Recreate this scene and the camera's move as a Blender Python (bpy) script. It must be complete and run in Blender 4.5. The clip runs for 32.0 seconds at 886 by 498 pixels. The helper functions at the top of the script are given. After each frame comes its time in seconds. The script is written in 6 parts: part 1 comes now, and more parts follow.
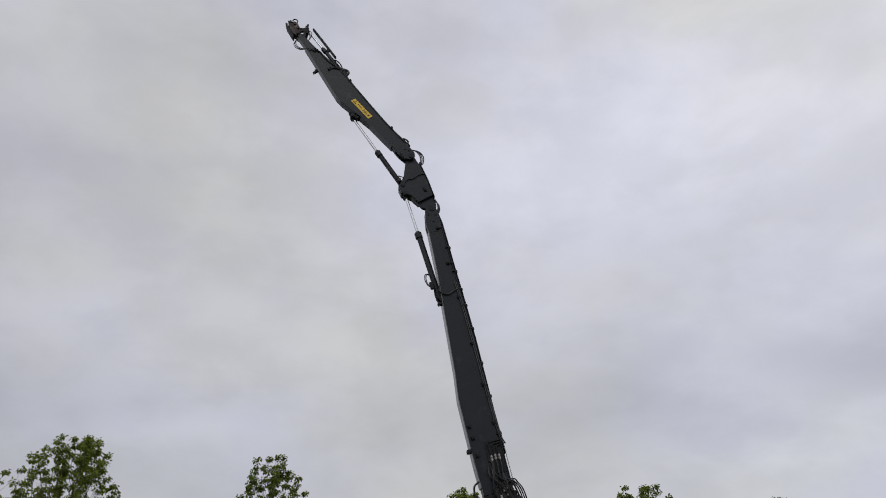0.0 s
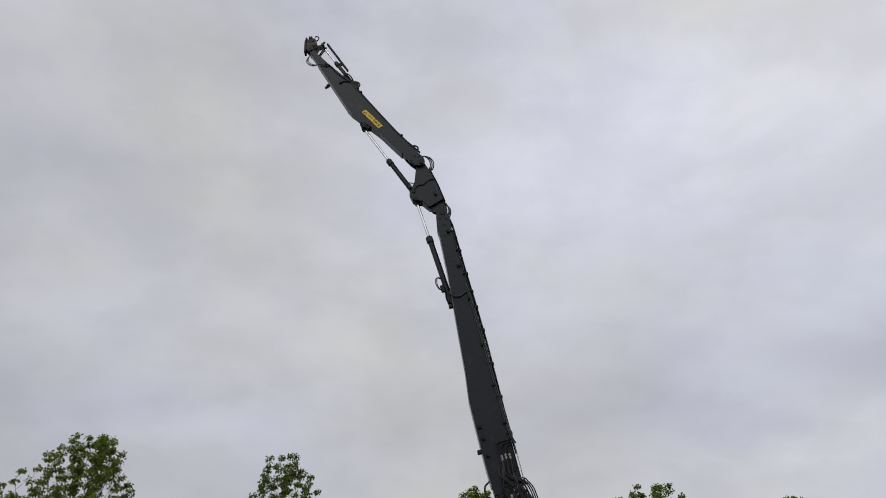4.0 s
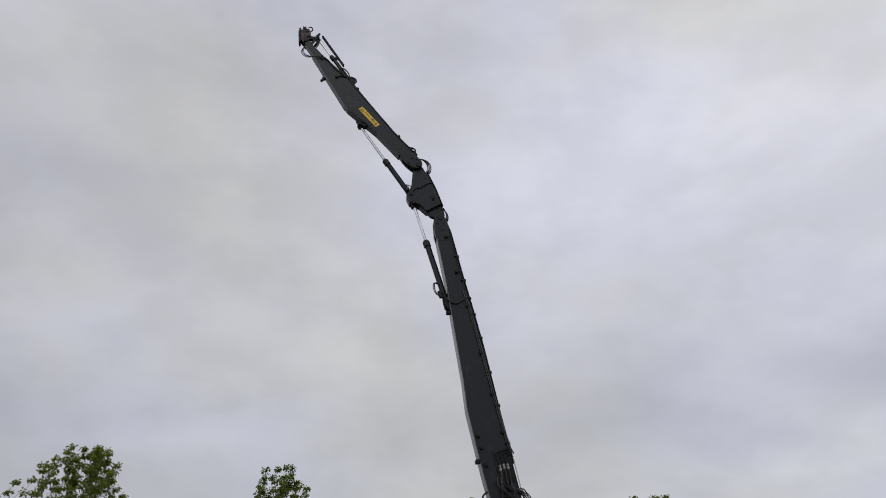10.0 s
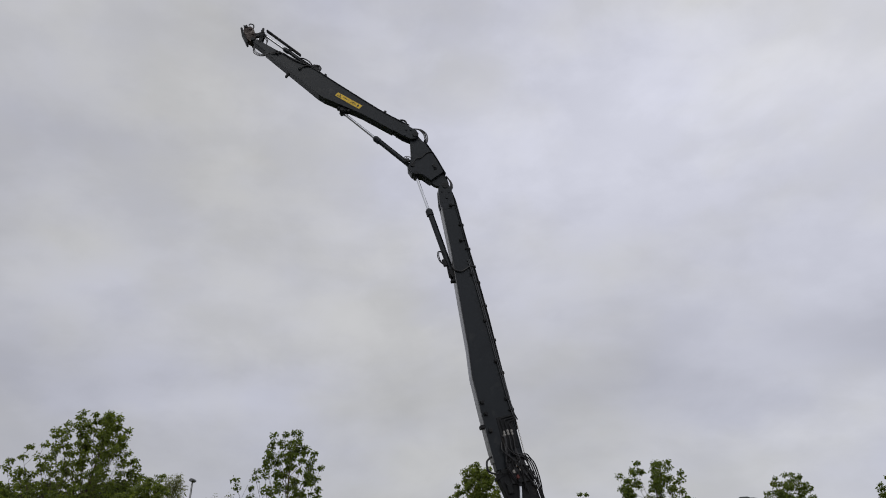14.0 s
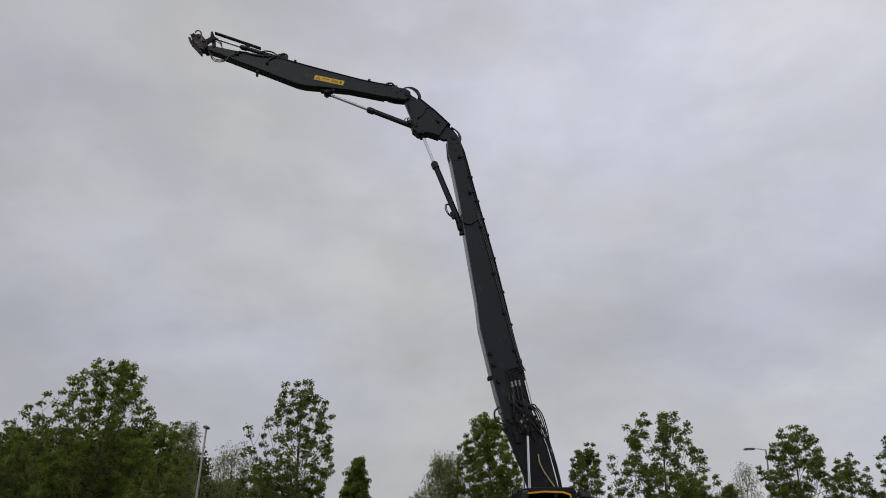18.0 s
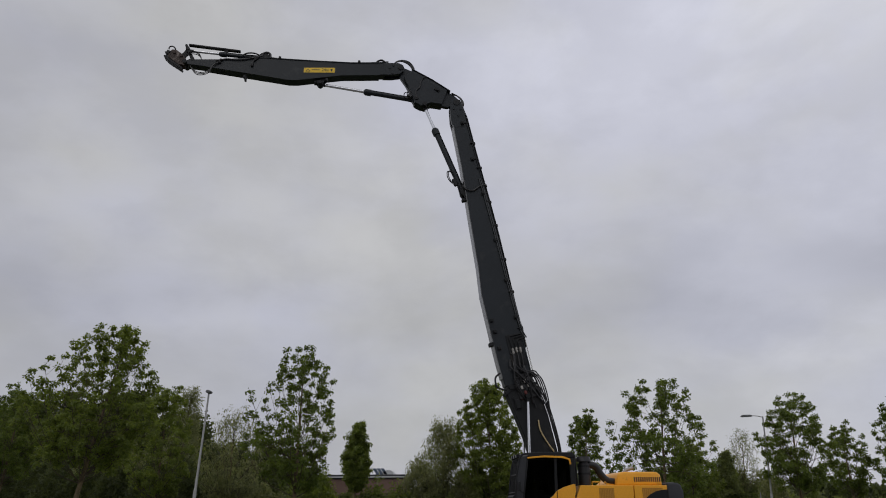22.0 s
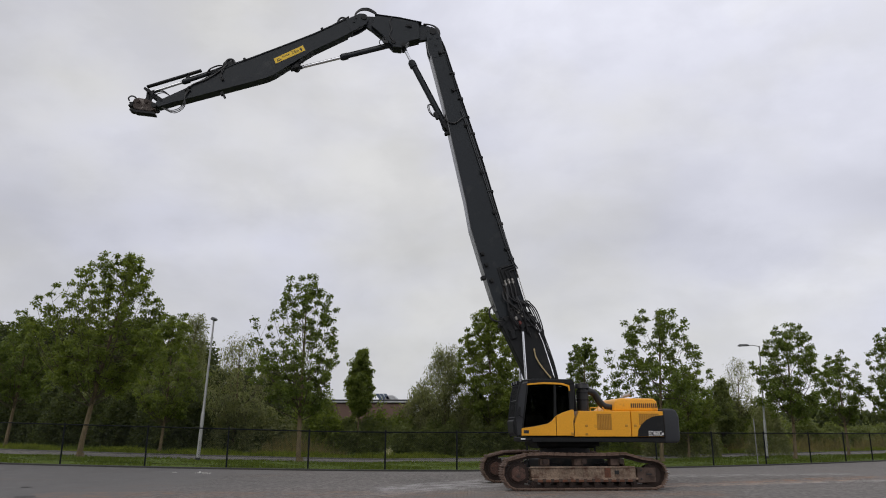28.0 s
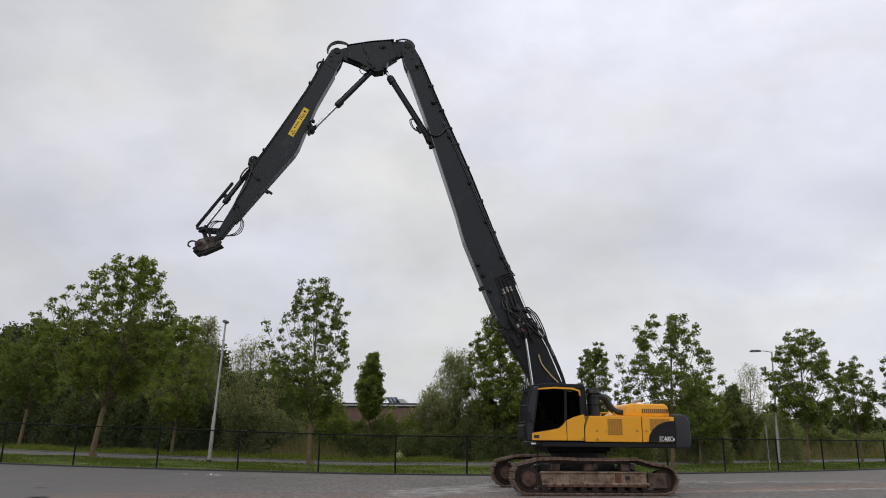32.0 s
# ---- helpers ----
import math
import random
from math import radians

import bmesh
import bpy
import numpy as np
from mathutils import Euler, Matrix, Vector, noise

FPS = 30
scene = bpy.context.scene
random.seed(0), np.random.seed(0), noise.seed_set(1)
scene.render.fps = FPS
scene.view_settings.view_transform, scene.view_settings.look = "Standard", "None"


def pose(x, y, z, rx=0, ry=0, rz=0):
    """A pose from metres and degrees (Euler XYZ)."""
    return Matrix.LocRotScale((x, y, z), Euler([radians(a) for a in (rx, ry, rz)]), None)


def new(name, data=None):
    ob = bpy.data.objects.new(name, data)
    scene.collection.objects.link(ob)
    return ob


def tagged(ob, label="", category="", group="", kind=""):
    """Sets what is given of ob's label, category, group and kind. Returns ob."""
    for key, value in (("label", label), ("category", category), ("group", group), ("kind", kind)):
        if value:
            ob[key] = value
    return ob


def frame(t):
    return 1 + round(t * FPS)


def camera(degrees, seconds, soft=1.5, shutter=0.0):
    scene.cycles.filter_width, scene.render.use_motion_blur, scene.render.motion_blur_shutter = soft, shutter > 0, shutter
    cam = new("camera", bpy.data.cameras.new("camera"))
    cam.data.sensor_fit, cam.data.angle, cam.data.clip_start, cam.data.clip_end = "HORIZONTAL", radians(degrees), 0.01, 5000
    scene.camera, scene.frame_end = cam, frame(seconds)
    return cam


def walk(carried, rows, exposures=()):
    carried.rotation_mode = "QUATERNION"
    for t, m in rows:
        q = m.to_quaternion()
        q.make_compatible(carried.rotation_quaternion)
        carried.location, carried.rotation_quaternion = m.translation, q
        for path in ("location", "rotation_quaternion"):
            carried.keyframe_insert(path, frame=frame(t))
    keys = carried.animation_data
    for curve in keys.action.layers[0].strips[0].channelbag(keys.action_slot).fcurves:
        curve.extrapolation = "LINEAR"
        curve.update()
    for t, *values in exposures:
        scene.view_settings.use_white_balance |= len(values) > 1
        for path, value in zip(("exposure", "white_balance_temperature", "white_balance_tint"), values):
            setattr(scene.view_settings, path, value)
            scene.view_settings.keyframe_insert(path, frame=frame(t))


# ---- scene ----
# ---------------------------------------------------------------- camera
EYE_HEIGHT = 1.68


def carried(pan, tilt, roll, dx, dy):
    return pose(dx, dy, EYE_HEIGHT) @ pose(0, 0, 0, 0, 0, -pan) @ pose(0, 0, 0, 90 + tilt) @ pose(0, 0, 0, 0, 0, -roll)


# seconds, pan to the right, tilt up, roll, sideways, forward
PATH = [
    (0.0, 0.28, 27.93, 1.60, -0.05, 0.10),
    (0.5, 0.12, 28.18, 1.56, -0.01, 0.03),
    (1.0, -0.05, 28.50, 1.39, 0.00, 0.02),
    (1.5, -0.23, 28.53, 1.28, -0.03, 0.07),
    (2.0, -0.47, 28.50, 1.19, -0.05, 0.04),
    (2.5, -0.66, 28.55, 1.22, -0.01, 0.02),
    (3.0, -0.72, 28.54, 1.31, 0.00, -0.01),
    (3.5, -0.80, 28.21, 1.33, 0.01, 0.05),
    (5.5, -0.50, 27.42, 1.56, 0.02, 0.03),
    (6.0, -0.41, 27.42, 1.49, -0.02, 0.08),
    (6.5, -0.33, 27.45, 1.51, -0.02, 0.05),
    (7.0, -0.21, 27.46, 1.56, -0.03, 0.02),
    (7.5, -0.15, 27.39, 1.51, -0.04, 0.02),
    (8.0, -0.10, 27.88, 1.48, -0.05, 0.02),
    (8.5, -0.15, 27.98, 1.49, -0.05, -0.01),
    (9.0, -0.22, 28.13, 1.41, -0.06, 0.04),
    (9.5, -0.30, 28.68, 1.38, -0.02, -0.00),
    (10.0, -0.44, 28.65, 1.42, -0.01, 0.00),
    (10.5, -0.58, 28.12, 1.45, -0.01, -0.03),
    (11.0, -0.66, 28.08, 1.43, 0.00, -0.08),
    (11.5, -0.74, 27.97, 1.34, 0.02, -0.15),
    (12.0, -0.80, 27.75, 1.31, 0.04, -0.15),
    (12.5, -0.77, 27.60, 1.28, 0.06, -0.15),
    (13.0, -0.80, 27.33, 1.35, 0.08, -0.10),
    (13.5, -0.93, 26.66, 1.28, 0.07, -0.14),
    (14.0, -1.00, 26.08, 1.21, 0.02, -0.15),
    (14.5, -1.19, 25.30, 1.10, 0.02, -0.14),
    (16.5, -1.90, 23.57, 0.64, -0.01, -0.19),
    (17.0, -1.82, 23.14, 0.73, 0.02, -0.15),
    (17.5, -1.81, 22.78, 0.64, 0.02, -0.15),
    (18.0, -1.96, 22.39, 0.56, 0.05, -0.04),
    (18.5, -2.07, 22.11, 0.45, 0.05, 0.03),
    (19.0, -2.04, 21.77, 0.37, 0.00, -0.01),
    (19.5, -2.11, 21.50, 0.31, 0.02, -0.07),
    (20.0, -2.15, 21.24, 0.17, 0.03, -0.05),
    (20.5, -2.11, 21.01, 0.14, 0.02, -0.02),
    (21.0, -2.02, 20.66, 0.18, -0.01, 0.01),
    (21.5, -2.02, 20.26, 0.23, 0.00, 0.01),
    (22.0, -2.01, 19.82, 0.24, -0.01, 0.03),
    (22.5, -1.97, 19.48, 0.40, 0.01, 0.02),
    (23.0, -1.88, 19.13, 0.57, -0.00, 0.07),
    (23.5, -1.83, 18.81, 0.59, 0.00, 0.06),
    (24.0, -1.82, 18.38, 0.60, 0.01, 0.04),
    (24.5, -1.78, 17.57, 0.50, 0.01, 0.08),
    (25.0, -1.82, 16.88, 0.37, -0.01, 0.12),
    (25.5, -1.87, 16.33, 0.22, 0.01, 0.10),
    (27.5, -2.04, 14.56, -0.12, -0.02, 0.11),
    (28.0, -2.20, 14.30, -0.10, -0.01, 0.07),
    (28.5, -2.22, 14.02, -0.12, -0.01, 0.06),
    (29.0, -2.22, 13.98, -0.16, -0.01, 0.10),
    (29.5, -2.27, 14.07, -0.23, -0.02, 0.06),
    (30.0, -2.37, 14.14, -0.28, -0.01, 0.07),
    (30.5, -2.52, 14.13, -0.37, -0.02, 0.04),
    (31.0, -2.79, 14.26, -0.45, -0.00, 0.08),
    (31.5, -2.93, 14.49, -0.51, -0.01, 0.06),
    (32.0, -3.07, 14.59, -0.54, -0.02, 0.01),
]

cam = camera(62.83, 32.0, soft=1.0)
walk(cam, [(t, carried(*row)) for t, *row in PATH],
     exposures=[(0, -0.27, 6500, 10), (12, -0.30, 6500, 10), (16, -0.36, 6500, 10), (21, -0.42, 6500, 10), (25, -0.44, 6500, 10), (25.5, -0.38, 6530, 10), (27.5, -0.04, 6600, 10), (28.5, 0.05, 6600, 9), (32, 0.12, 6600, 9)])

# ---------------------------------------------------------------- world and sun
SUN_HIGH, SUN_TURN = 50, 215
world = bpy.data.worlds.new("overcast")
scene.world = world
world.use_nodes = True
wn, wl = world.node_tree.nodes, world.node_tree.links
wn.clear()


def wnode(kind, **values):
    n = wn.new(kind)
    for k, v in values.items():
        n.inputs[k].default_value = v
    return n


w_out = wnode("ShaderNodeOutputWorld")
w_add = wnode("ShaderNodeAddShader")
w_sky = wnode("ShaderNodeTexSky")
w_sky.sky_type, w_sky.sun_disc = "NISHITA", False
w_sky.sun_elevation, w_sky.sun_rotation = radians(SUN_HIGH), radians(SUN_TURN)
w_blue = wnode("ShaderNodeBackground", Strength=0.006)
w_cloud = wnode("ShaderNodeBackground", Strength=0.89)
w_co = wnode("ShaderNodeTexCoord")
CLOUD_BANKS = [(-0.45, 1.00, 0.35, 0.16, -0.10), (0.60, 0.34, 0.13, 0.055, -0.20), (-0.62, 0.76, 0.28, 0.100, -0.07), (-0.60, 0.32, 0.30, 0.060, -0.13), (0.31, 0.26, 0.30, 0.070, -0.14), (0.55, 0.80, 0.35, 0.220, 0.07), (0.15, 0.60, 0.20, 0.120, 0.03), (-0.31, 0.26, 0.09, 0.030, 0.09), (0.52, 0.20, 0.14, 0.025, 0.08), (-0.46, 0.44, 0.22, 0.050, 0.03)]
w_map = wnode("ShaderNodeMapping", Scale=(1.0, 1.0, 1.75), Location=(0.35, 0.1, 0.2))
w_big = wnode("ShaderNodeTexNoise", Scale=2.3, Detail=5.0, Roughness=0.50, Distortion=0.25)
w_small = wnode("ShaderNodeTexNoise", Scale=6.5, Detail=7.0, Roughness=0.56, Distortion=0.15)
w_tone = wnode("ShaderNodeTexNoise", Scale=2.6, Detail=4.0, Roughness=0.5)


def wmath(op, *values):
    n = wn.new("ShaderNodeMath")
    n.operation = op
    for i, v in enumerate(values):
        if isinstance(v, (int, float)):
            n.inputs[i].default_value = v
        else:
            wl.new(v, n.inputs[i])
    return n.outputs[0]


def wrange(value, lo, hi, out_lo, out_hi, smooth=False):
    n = wn.new("ShaderNodeMapRange")
    n.interpolation_type = "SMOOTHSTEP" if smooth else "LINEAR"
    for k, v in (("From Min", lo), ("From Max", hi), ("To Min", out_lo), ("To Max", out_hi)):
        n.inputs[k].default_value = v
    wl.new(value, n.inputs["Value"])
    return n.outputs[0]


wl.new(w_co.outputs["Generated"], w_map.inputs["Vector"])
for node in (w_big, w_small, w_tone):
    wl.new(w_map.outputs[0], node.inputs["Vector"])
w_sep = wn.new("ShaderNodeSeparateXYZ")
wl.new(w_co.outputs["Generated"], w_sep.inputs[0])
# the sky as a plane ahead: across and up, ruffled by the cloud noise
w_deep = wmath("MAXIMUM", wmath("ABSOLUTE", w_sep.outputs["Y"]), 0.15)
w_ruffle = wmath("MULTIPLY", wmath("SUBTRACT", w_small.outputs["Fac"], 0.5), 0.34)
w_across = wmath("ADD", wmath("DIVIDE", w_sep.outputs["X"], w_deep), w_ruffle)
w_up = wmath("ADD", wmath("DIVIDE", w_sep.outputs["Z"], w_deep), wmath("MULTIPLY", wmath("SUBTRACT", w_big.outputs["Fac"], 0.5), 0.16))
w_light = wmath("MULTIPLY", wrange(w_big.outputs["Fac"], 0.34, 0.68, 0.915, 1.06, True), wrange(w_small.outputs["Fac"], 0.36, 0.66, 0.950, 1.042, True))
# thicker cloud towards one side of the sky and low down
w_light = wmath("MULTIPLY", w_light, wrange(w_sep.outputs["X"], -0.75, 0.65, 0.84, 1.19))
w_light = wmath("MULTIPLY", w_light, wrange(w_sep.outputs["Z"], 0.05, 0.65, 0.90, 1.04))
# separate banks of cloud: across, up, half width, half height, how much lighter or darker
for bank_x, bank_z, bank_w, bank_h, bank_by in CLOUD_BANKS:
    du = wmath("DIVIDE", wmath("SUBTRACT", w_across, bank_x), bank_w)
    dv = wmath("DIVIDE", wmath("SUBTRACT", w_up, bank_z), bank_h)
    near = wmath("POWER", 2.718, wmath("MULTIPLY", wmath("ADD", wmath("MULTIPLY", du, du), wmath("MULTIPLY", dv, dv)), -1.0))
    w_light = wmath("MULTIPLY", w_light, wmath("ADD", 1.0, wmath("MULTIPLY", near, bank_by)))
w_hue = wn.new("ShaderNodeValToRGB")
w_hue.color_ramp.elements[0].position, w_hue.color_ramp.elements[0].color = 0.38, (0.758, 0.758, 0.768, 1)
w_hue.color_ramp.elements[1].position, w_hue.color_ramp.elements[1].color = 0.60, (0.752, 0.764, 0.872, 1)
w_scale = wn.new("ShaderNodeVectorMath")
w_scale.operation = "SCALE"
wl.new(w_tone.outputs["Fac"], w_hue.inputs["Fac"])
wl.new(w_hue.outputs["Color"], w_scale.inputs[0])
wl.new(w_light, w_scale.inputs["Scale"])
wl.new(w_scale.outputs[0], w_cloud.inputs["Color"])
wl.new(w_sky.outputs["Color"], w_blue.inputs["Color"])
wl.new(w_blue.outputs[0], w_add.inputs[0])
wl.new(w_cloud.outputs[0], w_add.inputs[1])
wl.new(w_add.outputs[0], w_out.inputs["Surface"])

sun = new("sun", bpy.data.lights.new("sun", "SUN"))
sun.data.energy, sun.data.angle, sun.data.color = 0.82, radians(60), (1.0, 0.97, 0.92)
sun.matrix_basis = pose(0, 0, 0, 90 - SUN_HIGH, 0, 180 - SUN_TURN)


# ---------------------------------------------------------------- materials
def material(name, color, rough=0.6, metal=0.0, spread=0.15, scale=3.0, fine=40.0, bump=0.1, dirt=None, dirt_amount=0.0, dirt_scale=1.2, island=False, objects=0.0, specular=0.5):
    """A surface with a broad and a fine variation, dirt with an outline of its own, and a fine relief."""
    m = bpy.data.materials.new(name)
    m.use_nodes = True
    n, l = m.node_tree.nodes, m.node_tree.links
    p = n["Principled BSDF"]
    p.inputs["Roughness"].default_value, p.inputs["Metallic"].default_value = rough, metal
    p.inputs["Specular IOR Level"].default_value = specular
    co = n.new("ShaderNodeTexCoord")
    big, small = n.new("ShaderNodeTexNoise"), n.new("ShaderNodeTexNoise")
    for node, s in ((big, scale), (small, fine)):
        node.inputs["Scale"].default_value, node.inputs["Detail"].default_value = s, 5.0
        l.new(co.outputs["Object"], node.inputs["Vector"])
    mixed = n.new("ShaderNodeMath")
    mixed.operation = "ADD"
    l.new(big.outputs["Fac"], mixed.inputs[0])
    l.new(small.outputs["Fac"], mixed.inputs[1])
    value = mixed.outputs[0]
    if island or objects:
        src = n.new("ShaderNodeNewGeometry").outputs["Random Per Island"] if island else n.new("ShaderNodeObjectInfo").outputs["Random"]
        more = n.new("ShaderNodeMath")
        more.operation = "MULTIPLY_ADD"
        l.new(src, more.inputs[0])
        more.inputs[1].default_value = 0.8 if island else objects
        l.new(value, more.inputs[2])
        shift = n.new("ShaderNodeMath")
        shift.operation = "SUBTRACT"
        l.new(more.outputs[0], shift.inputs[0])
        shift.inputs[1].default_value = 0.4 if island else objects / 2
        value = shift.outputs[0]
    span = n.new("ShaderNodeMapRange")
    span.inputs["From Min"].default_value, span.inputs["From Max"].default_value = 0.5, 1.5
    span.inputs["To Min"].default_value, span.inputs["To Max"].default_value = 1 - spread * 1.6, 1 + spread * 1.6
    l.new(value, span.inputs["Value"])
    tint = n.new("ShaderNodeMix")
    tint.data_type, tint.blend_type = "RGBA", "MULTIPLY"
    tint.inputs[0].default_value = 1.0
    tint.inputs["A"].default_value = (*color, 1)
    l.new(span.outputs[0], tint.inputs["B"])
    result = tint.outputs["Result"]
    if dirt:
        d = n.new("ShaderNodeTexNoise")
        d.inputs["Scale"].default_value, d.inputs["Detail"].default_value, d.inputs["Roughness"].default_value = dirt_scale, 8.0, 0.65
        l.new(co.outputs["Object"], d.inputs["Vector"])
        edge = n.new("ShaderNodeMapRange")
        edge.inputs["From Min"].default_value, edge.inputs["From Max"].default_value = 0.62 - dirt_amount * 0.35, 0.74 - dirt_amount * 0.25
        l.new(d.outputs["Fac"], edge.inputs["Value"])
        over = n.new("ShaderNodeMix")
        over.data_type = "RGBA"
        l.new(edge.outputs[0], over.inputs[0])
        l.new(result, over.inputs["A"])
        over.inputs["B"].default_value = (*dirt, 1)
        result = over.outputs["Result"]
    l.new(result, p.inputs["Base Color"])
    if bump:
        b = n.new("ShaderNodeBump")
        b.inputs["Strength"].default_value, b.inputs["Distance"].default_value = bump, 0.02
        l.new(small.outputs["Fac"], b.inputs["Height"])
        l.new(b.outputs[0], p.inputs["Normal"])
    return m


def leaf_material(name, color, spread=0.5, gloss=0.3):
    m = bpy.data.materials.new(name)
    m.use_nodes = True
    n, l = m.node_tree.nodes, m.node_tree.links
    p, out = n["Principled BSDF"], n["Material Output"]
    p.inputs["Roughness"].default_value = 0.45
    p.inputs["Specular IOR Level"].default_value = gloss
    geo = n.new("ShaderNodeNewGeometry")
    co = n.new("ShaderNodeTexCoord")
    big = n.new("ShaderNodeTexNoise")
    big.inputs["Scale"].default_value = 1.3
    l.new(co.outputs["Object"], big.inputs["Vector"])
    add = n.new("ShaderNodeMath")
    add.operation = "ADD"
    calm = n.new("ShaderNodeMath")
    calm.operation = "MULTIPLY_ADD"
    calm.inputs[1].default_value, calm.inputs[2].default_value = 0.6, 0.2
    l.new(geo.outputs["Random Per Island"], calm.inputs[0])
    l.new(calm.outputs[0], add.inputs[0])
    l.new(big.outputs["Fac"], add.inputs[1])
    ramp = n.new("ShaderNodeValToRGB")
    dark = tuple(c * (1 - spread) for c in color)
    light = (color[0] * (1 + spread * 1.1), color[1] * (1 + spread * 0.8), color[2] * (1 + spread * 0.5))
    ramp.color_ramp.elements[0].position, ramp.color_ramp.elements[0].color = 0.2, (*dark, 1)
    ramp.color_ramp.elements[1].position, ramp.color_ramp.elements[1].color = 0.9, (*light, 1)
    half = n.new("ShaderNodeMath")
    half.operation = "MULTIPLY"
    half.inputs[1].default_value = 0.6
    l.new(add.outputs[0], half.inputs[0])
    l.new(half.outputs[0], ramp.inputs["Fac"])
    l.new(ramp.outputs["Color"], p.inputs["Base Color"])
    t = n.new("ShaderNodeBsdfTranslucent")
    warm = n.new("ShaderNodeMix")
    warm.data_type, warm.blend_type = "RGBA", "MULTIPLY"
    warm.inputs[0].default_value = 1.0
    warm.inputs["B"].default_value = (1.25, 1.25, 0.6, 1)
    l.new(ramp.outputs["Color"], warm.inputs["A"])
    l.new(warm.outputs["Result"], t.inputs["Color"])
    mix = n.new("ShaderNodeMixShader")
    mix.inputs[0].default_value = 0.58
    l.new(p.outputs[0], mix.inputs[1])
    l.new(t.outputs[0], mix.inputs[2])
    l.new(mix.outputs[0], out.inputs["Surface"])
    return m


def glass_material(name, color, rough=0.05):
    m = bpy.data.materials.new(name)
    m.use_nodes = True
    p = m.node_tree.nodes["Principled BSDF"]
    p.inputs["Base Color"].default_value = (*color, 1)
    p.inputs["Roughness"].default_value = rough
    p.inputs["Transmission Weight"].default_value = 1.0
    p.inputs["IOR"].default_value = 1.33
    return m


M_BOOM = material("dark_grey_paint", (0.0140, 0.0178, 0.0212), 0.34, spread=0.14, scale=0.8, fine=25, bump=0.03, dirt=(0.034, 0.037, 0.038), dirt_amount=0.08, dirt_scale=1.3, specular=0.30)
M_PIPE = material("dark_steel_pipe", (0.05, 0.053, 0.056), 0.32, 0.3, spread=0.15, scale=1.0, fine=25, bump=0.02)
# boom paint lightened: the grazing sky sheen is put into its colour
M_FLANGE = material("flange_paint_with_sky_sheen", (0.105, 0.108, 0.108), 0.27, spread=0.15, scale=1.0, fine=25, bump=0.03)
M_BLACK = material("black_paint", (0.009, 0.010, 0.011), 0.55, spread=0.2, scale=1.5, fine=30, bump=0.05, dirt=(0.035, 0.031, 0.027), dirt_amount=0.10, specular=0.3)
M_CAST = material("dark_counterweight_paint", (0.021, 0.023, 0.027), 0.5, spread=0.15, scale=1.0, fine=30, bump=0.06)
M_YELLOW = material("yellow_paint", (0.84, 0.385, 0.022), 0.36, spread=0.08, scale=1.0, fine=20, bump=0.02, dirt=(0.52, 0.25, 0.03), dirt_amount=0.02, dirt_scale=2.0)
M_GRILLE = material("yellow_grille", (0.50, 0.24, 0.025), 0.5, spread=0.12)
M_RUBBER = material("black_rubber", (0.012, 0.012, 0.013), 0.45, spread=0.15, bump=0.05)
M_STEEL = material("bare_steel", (0.42, 0.42, 0.43), 0.3, 1.0, spread=0.1, bump=0.02)
M_CHROME = material("chromed_rod", (0.75, 0.76, 0.78), 0.16, 1.0, spread=0.03, bump=0.0)
M_FITTING = material("zinc_fitting", (0.38, 0.36, 0.33), 0.45, 0.8, spread=0.2)
M_RUST = material("rusty_tool_steel", (0.050, 0.036, 0.030), 0.7, 0.2, spread=0.3, scale=4, fine=30, bump=0.3, dirt=(0.22, 0.19, 0.17), dirt_amount=0.25, dirt_scale=4)
M_TRACK = material("worn_track_steel", (0.165, 0.108, 0.082), 0.7, 0.25, spread=0.3, scale=3, fine=30, bump=0.25, dirt=(0.20, 0.15, 0.115), dirt_amount=0.28, dirt_scale=5, objects=0.5)
M_FRAME = material("rusty_track_frame", (0.235, 0.172, 0.125), 0.8, 0.0, spread=0.45, scale=2.5, fine=18, bump=0.4, dirt=(0.095, 0.048, 0.030), dirt_amount=0.38, dirt_scale=3.6)
M_GUARD = material("dark_rusty_guard", (0.085, 0.055, 0.042), 0.75, 0.1, spread=0.35, scale=3, fine=25, bump=0.3, dirt=(0.035, 0.022, 0.016), dirt_amount=0.4, dirt_scale=4)
M_PATCH = material("red_rust_plate", (0.125, 0.048, 0.026), 0.8, spread=0.35, scale=4, fine=25, bump=0.3, dirt=(0.05, 0.025, 0.018), dirt_amount=0.35, dirt_scale=5)
M_HUB = material("red_rust_hub", (0.105, 0.054, 0.040), 0.6, 0.1, spread=0.35, scale=5, fine=25, bump=0.25, dirt=(0.03, 0.02, 0.016), dirt_amount=0.35, dirt_scale=6)
M_ROLLER = material("oily_rust", (0.034, 0.020, 0.015), 0.6, 0.2, spread=0.3, bump=0.2)
M_SIGN = material("yellow_sign", (0.80, 0.52, 0.03), 0.5, spread=0.06, bump=0.0)
M_INK = material("black_ink", (0.03, 0.03, 0.03), 0.6, spread=0.1, bump=0.0)
M_WHITE = material("white_lettering", (0.75, 0.75, 0.75), 0.5, spread=0.05, bump=0.0)
M_WIRE = material("red_cap", (0.12, 0.025, 0.02), 0.5)
M_SLEEVE = material("ochre_sleeve", (0.46, 0.36, 0.19), 0.6)
M_GLASS = glass_material("tinted_glass", (0.16, 0.17, 0.17))
M_SEAT = material("dark_cab_trim", (0.028, 0.028, 0.029), 0.8)
M_POST = material("black_fence_coating", (0.010, 0.012, 0.012), 0.8, spread=0.2, specular=0.15)
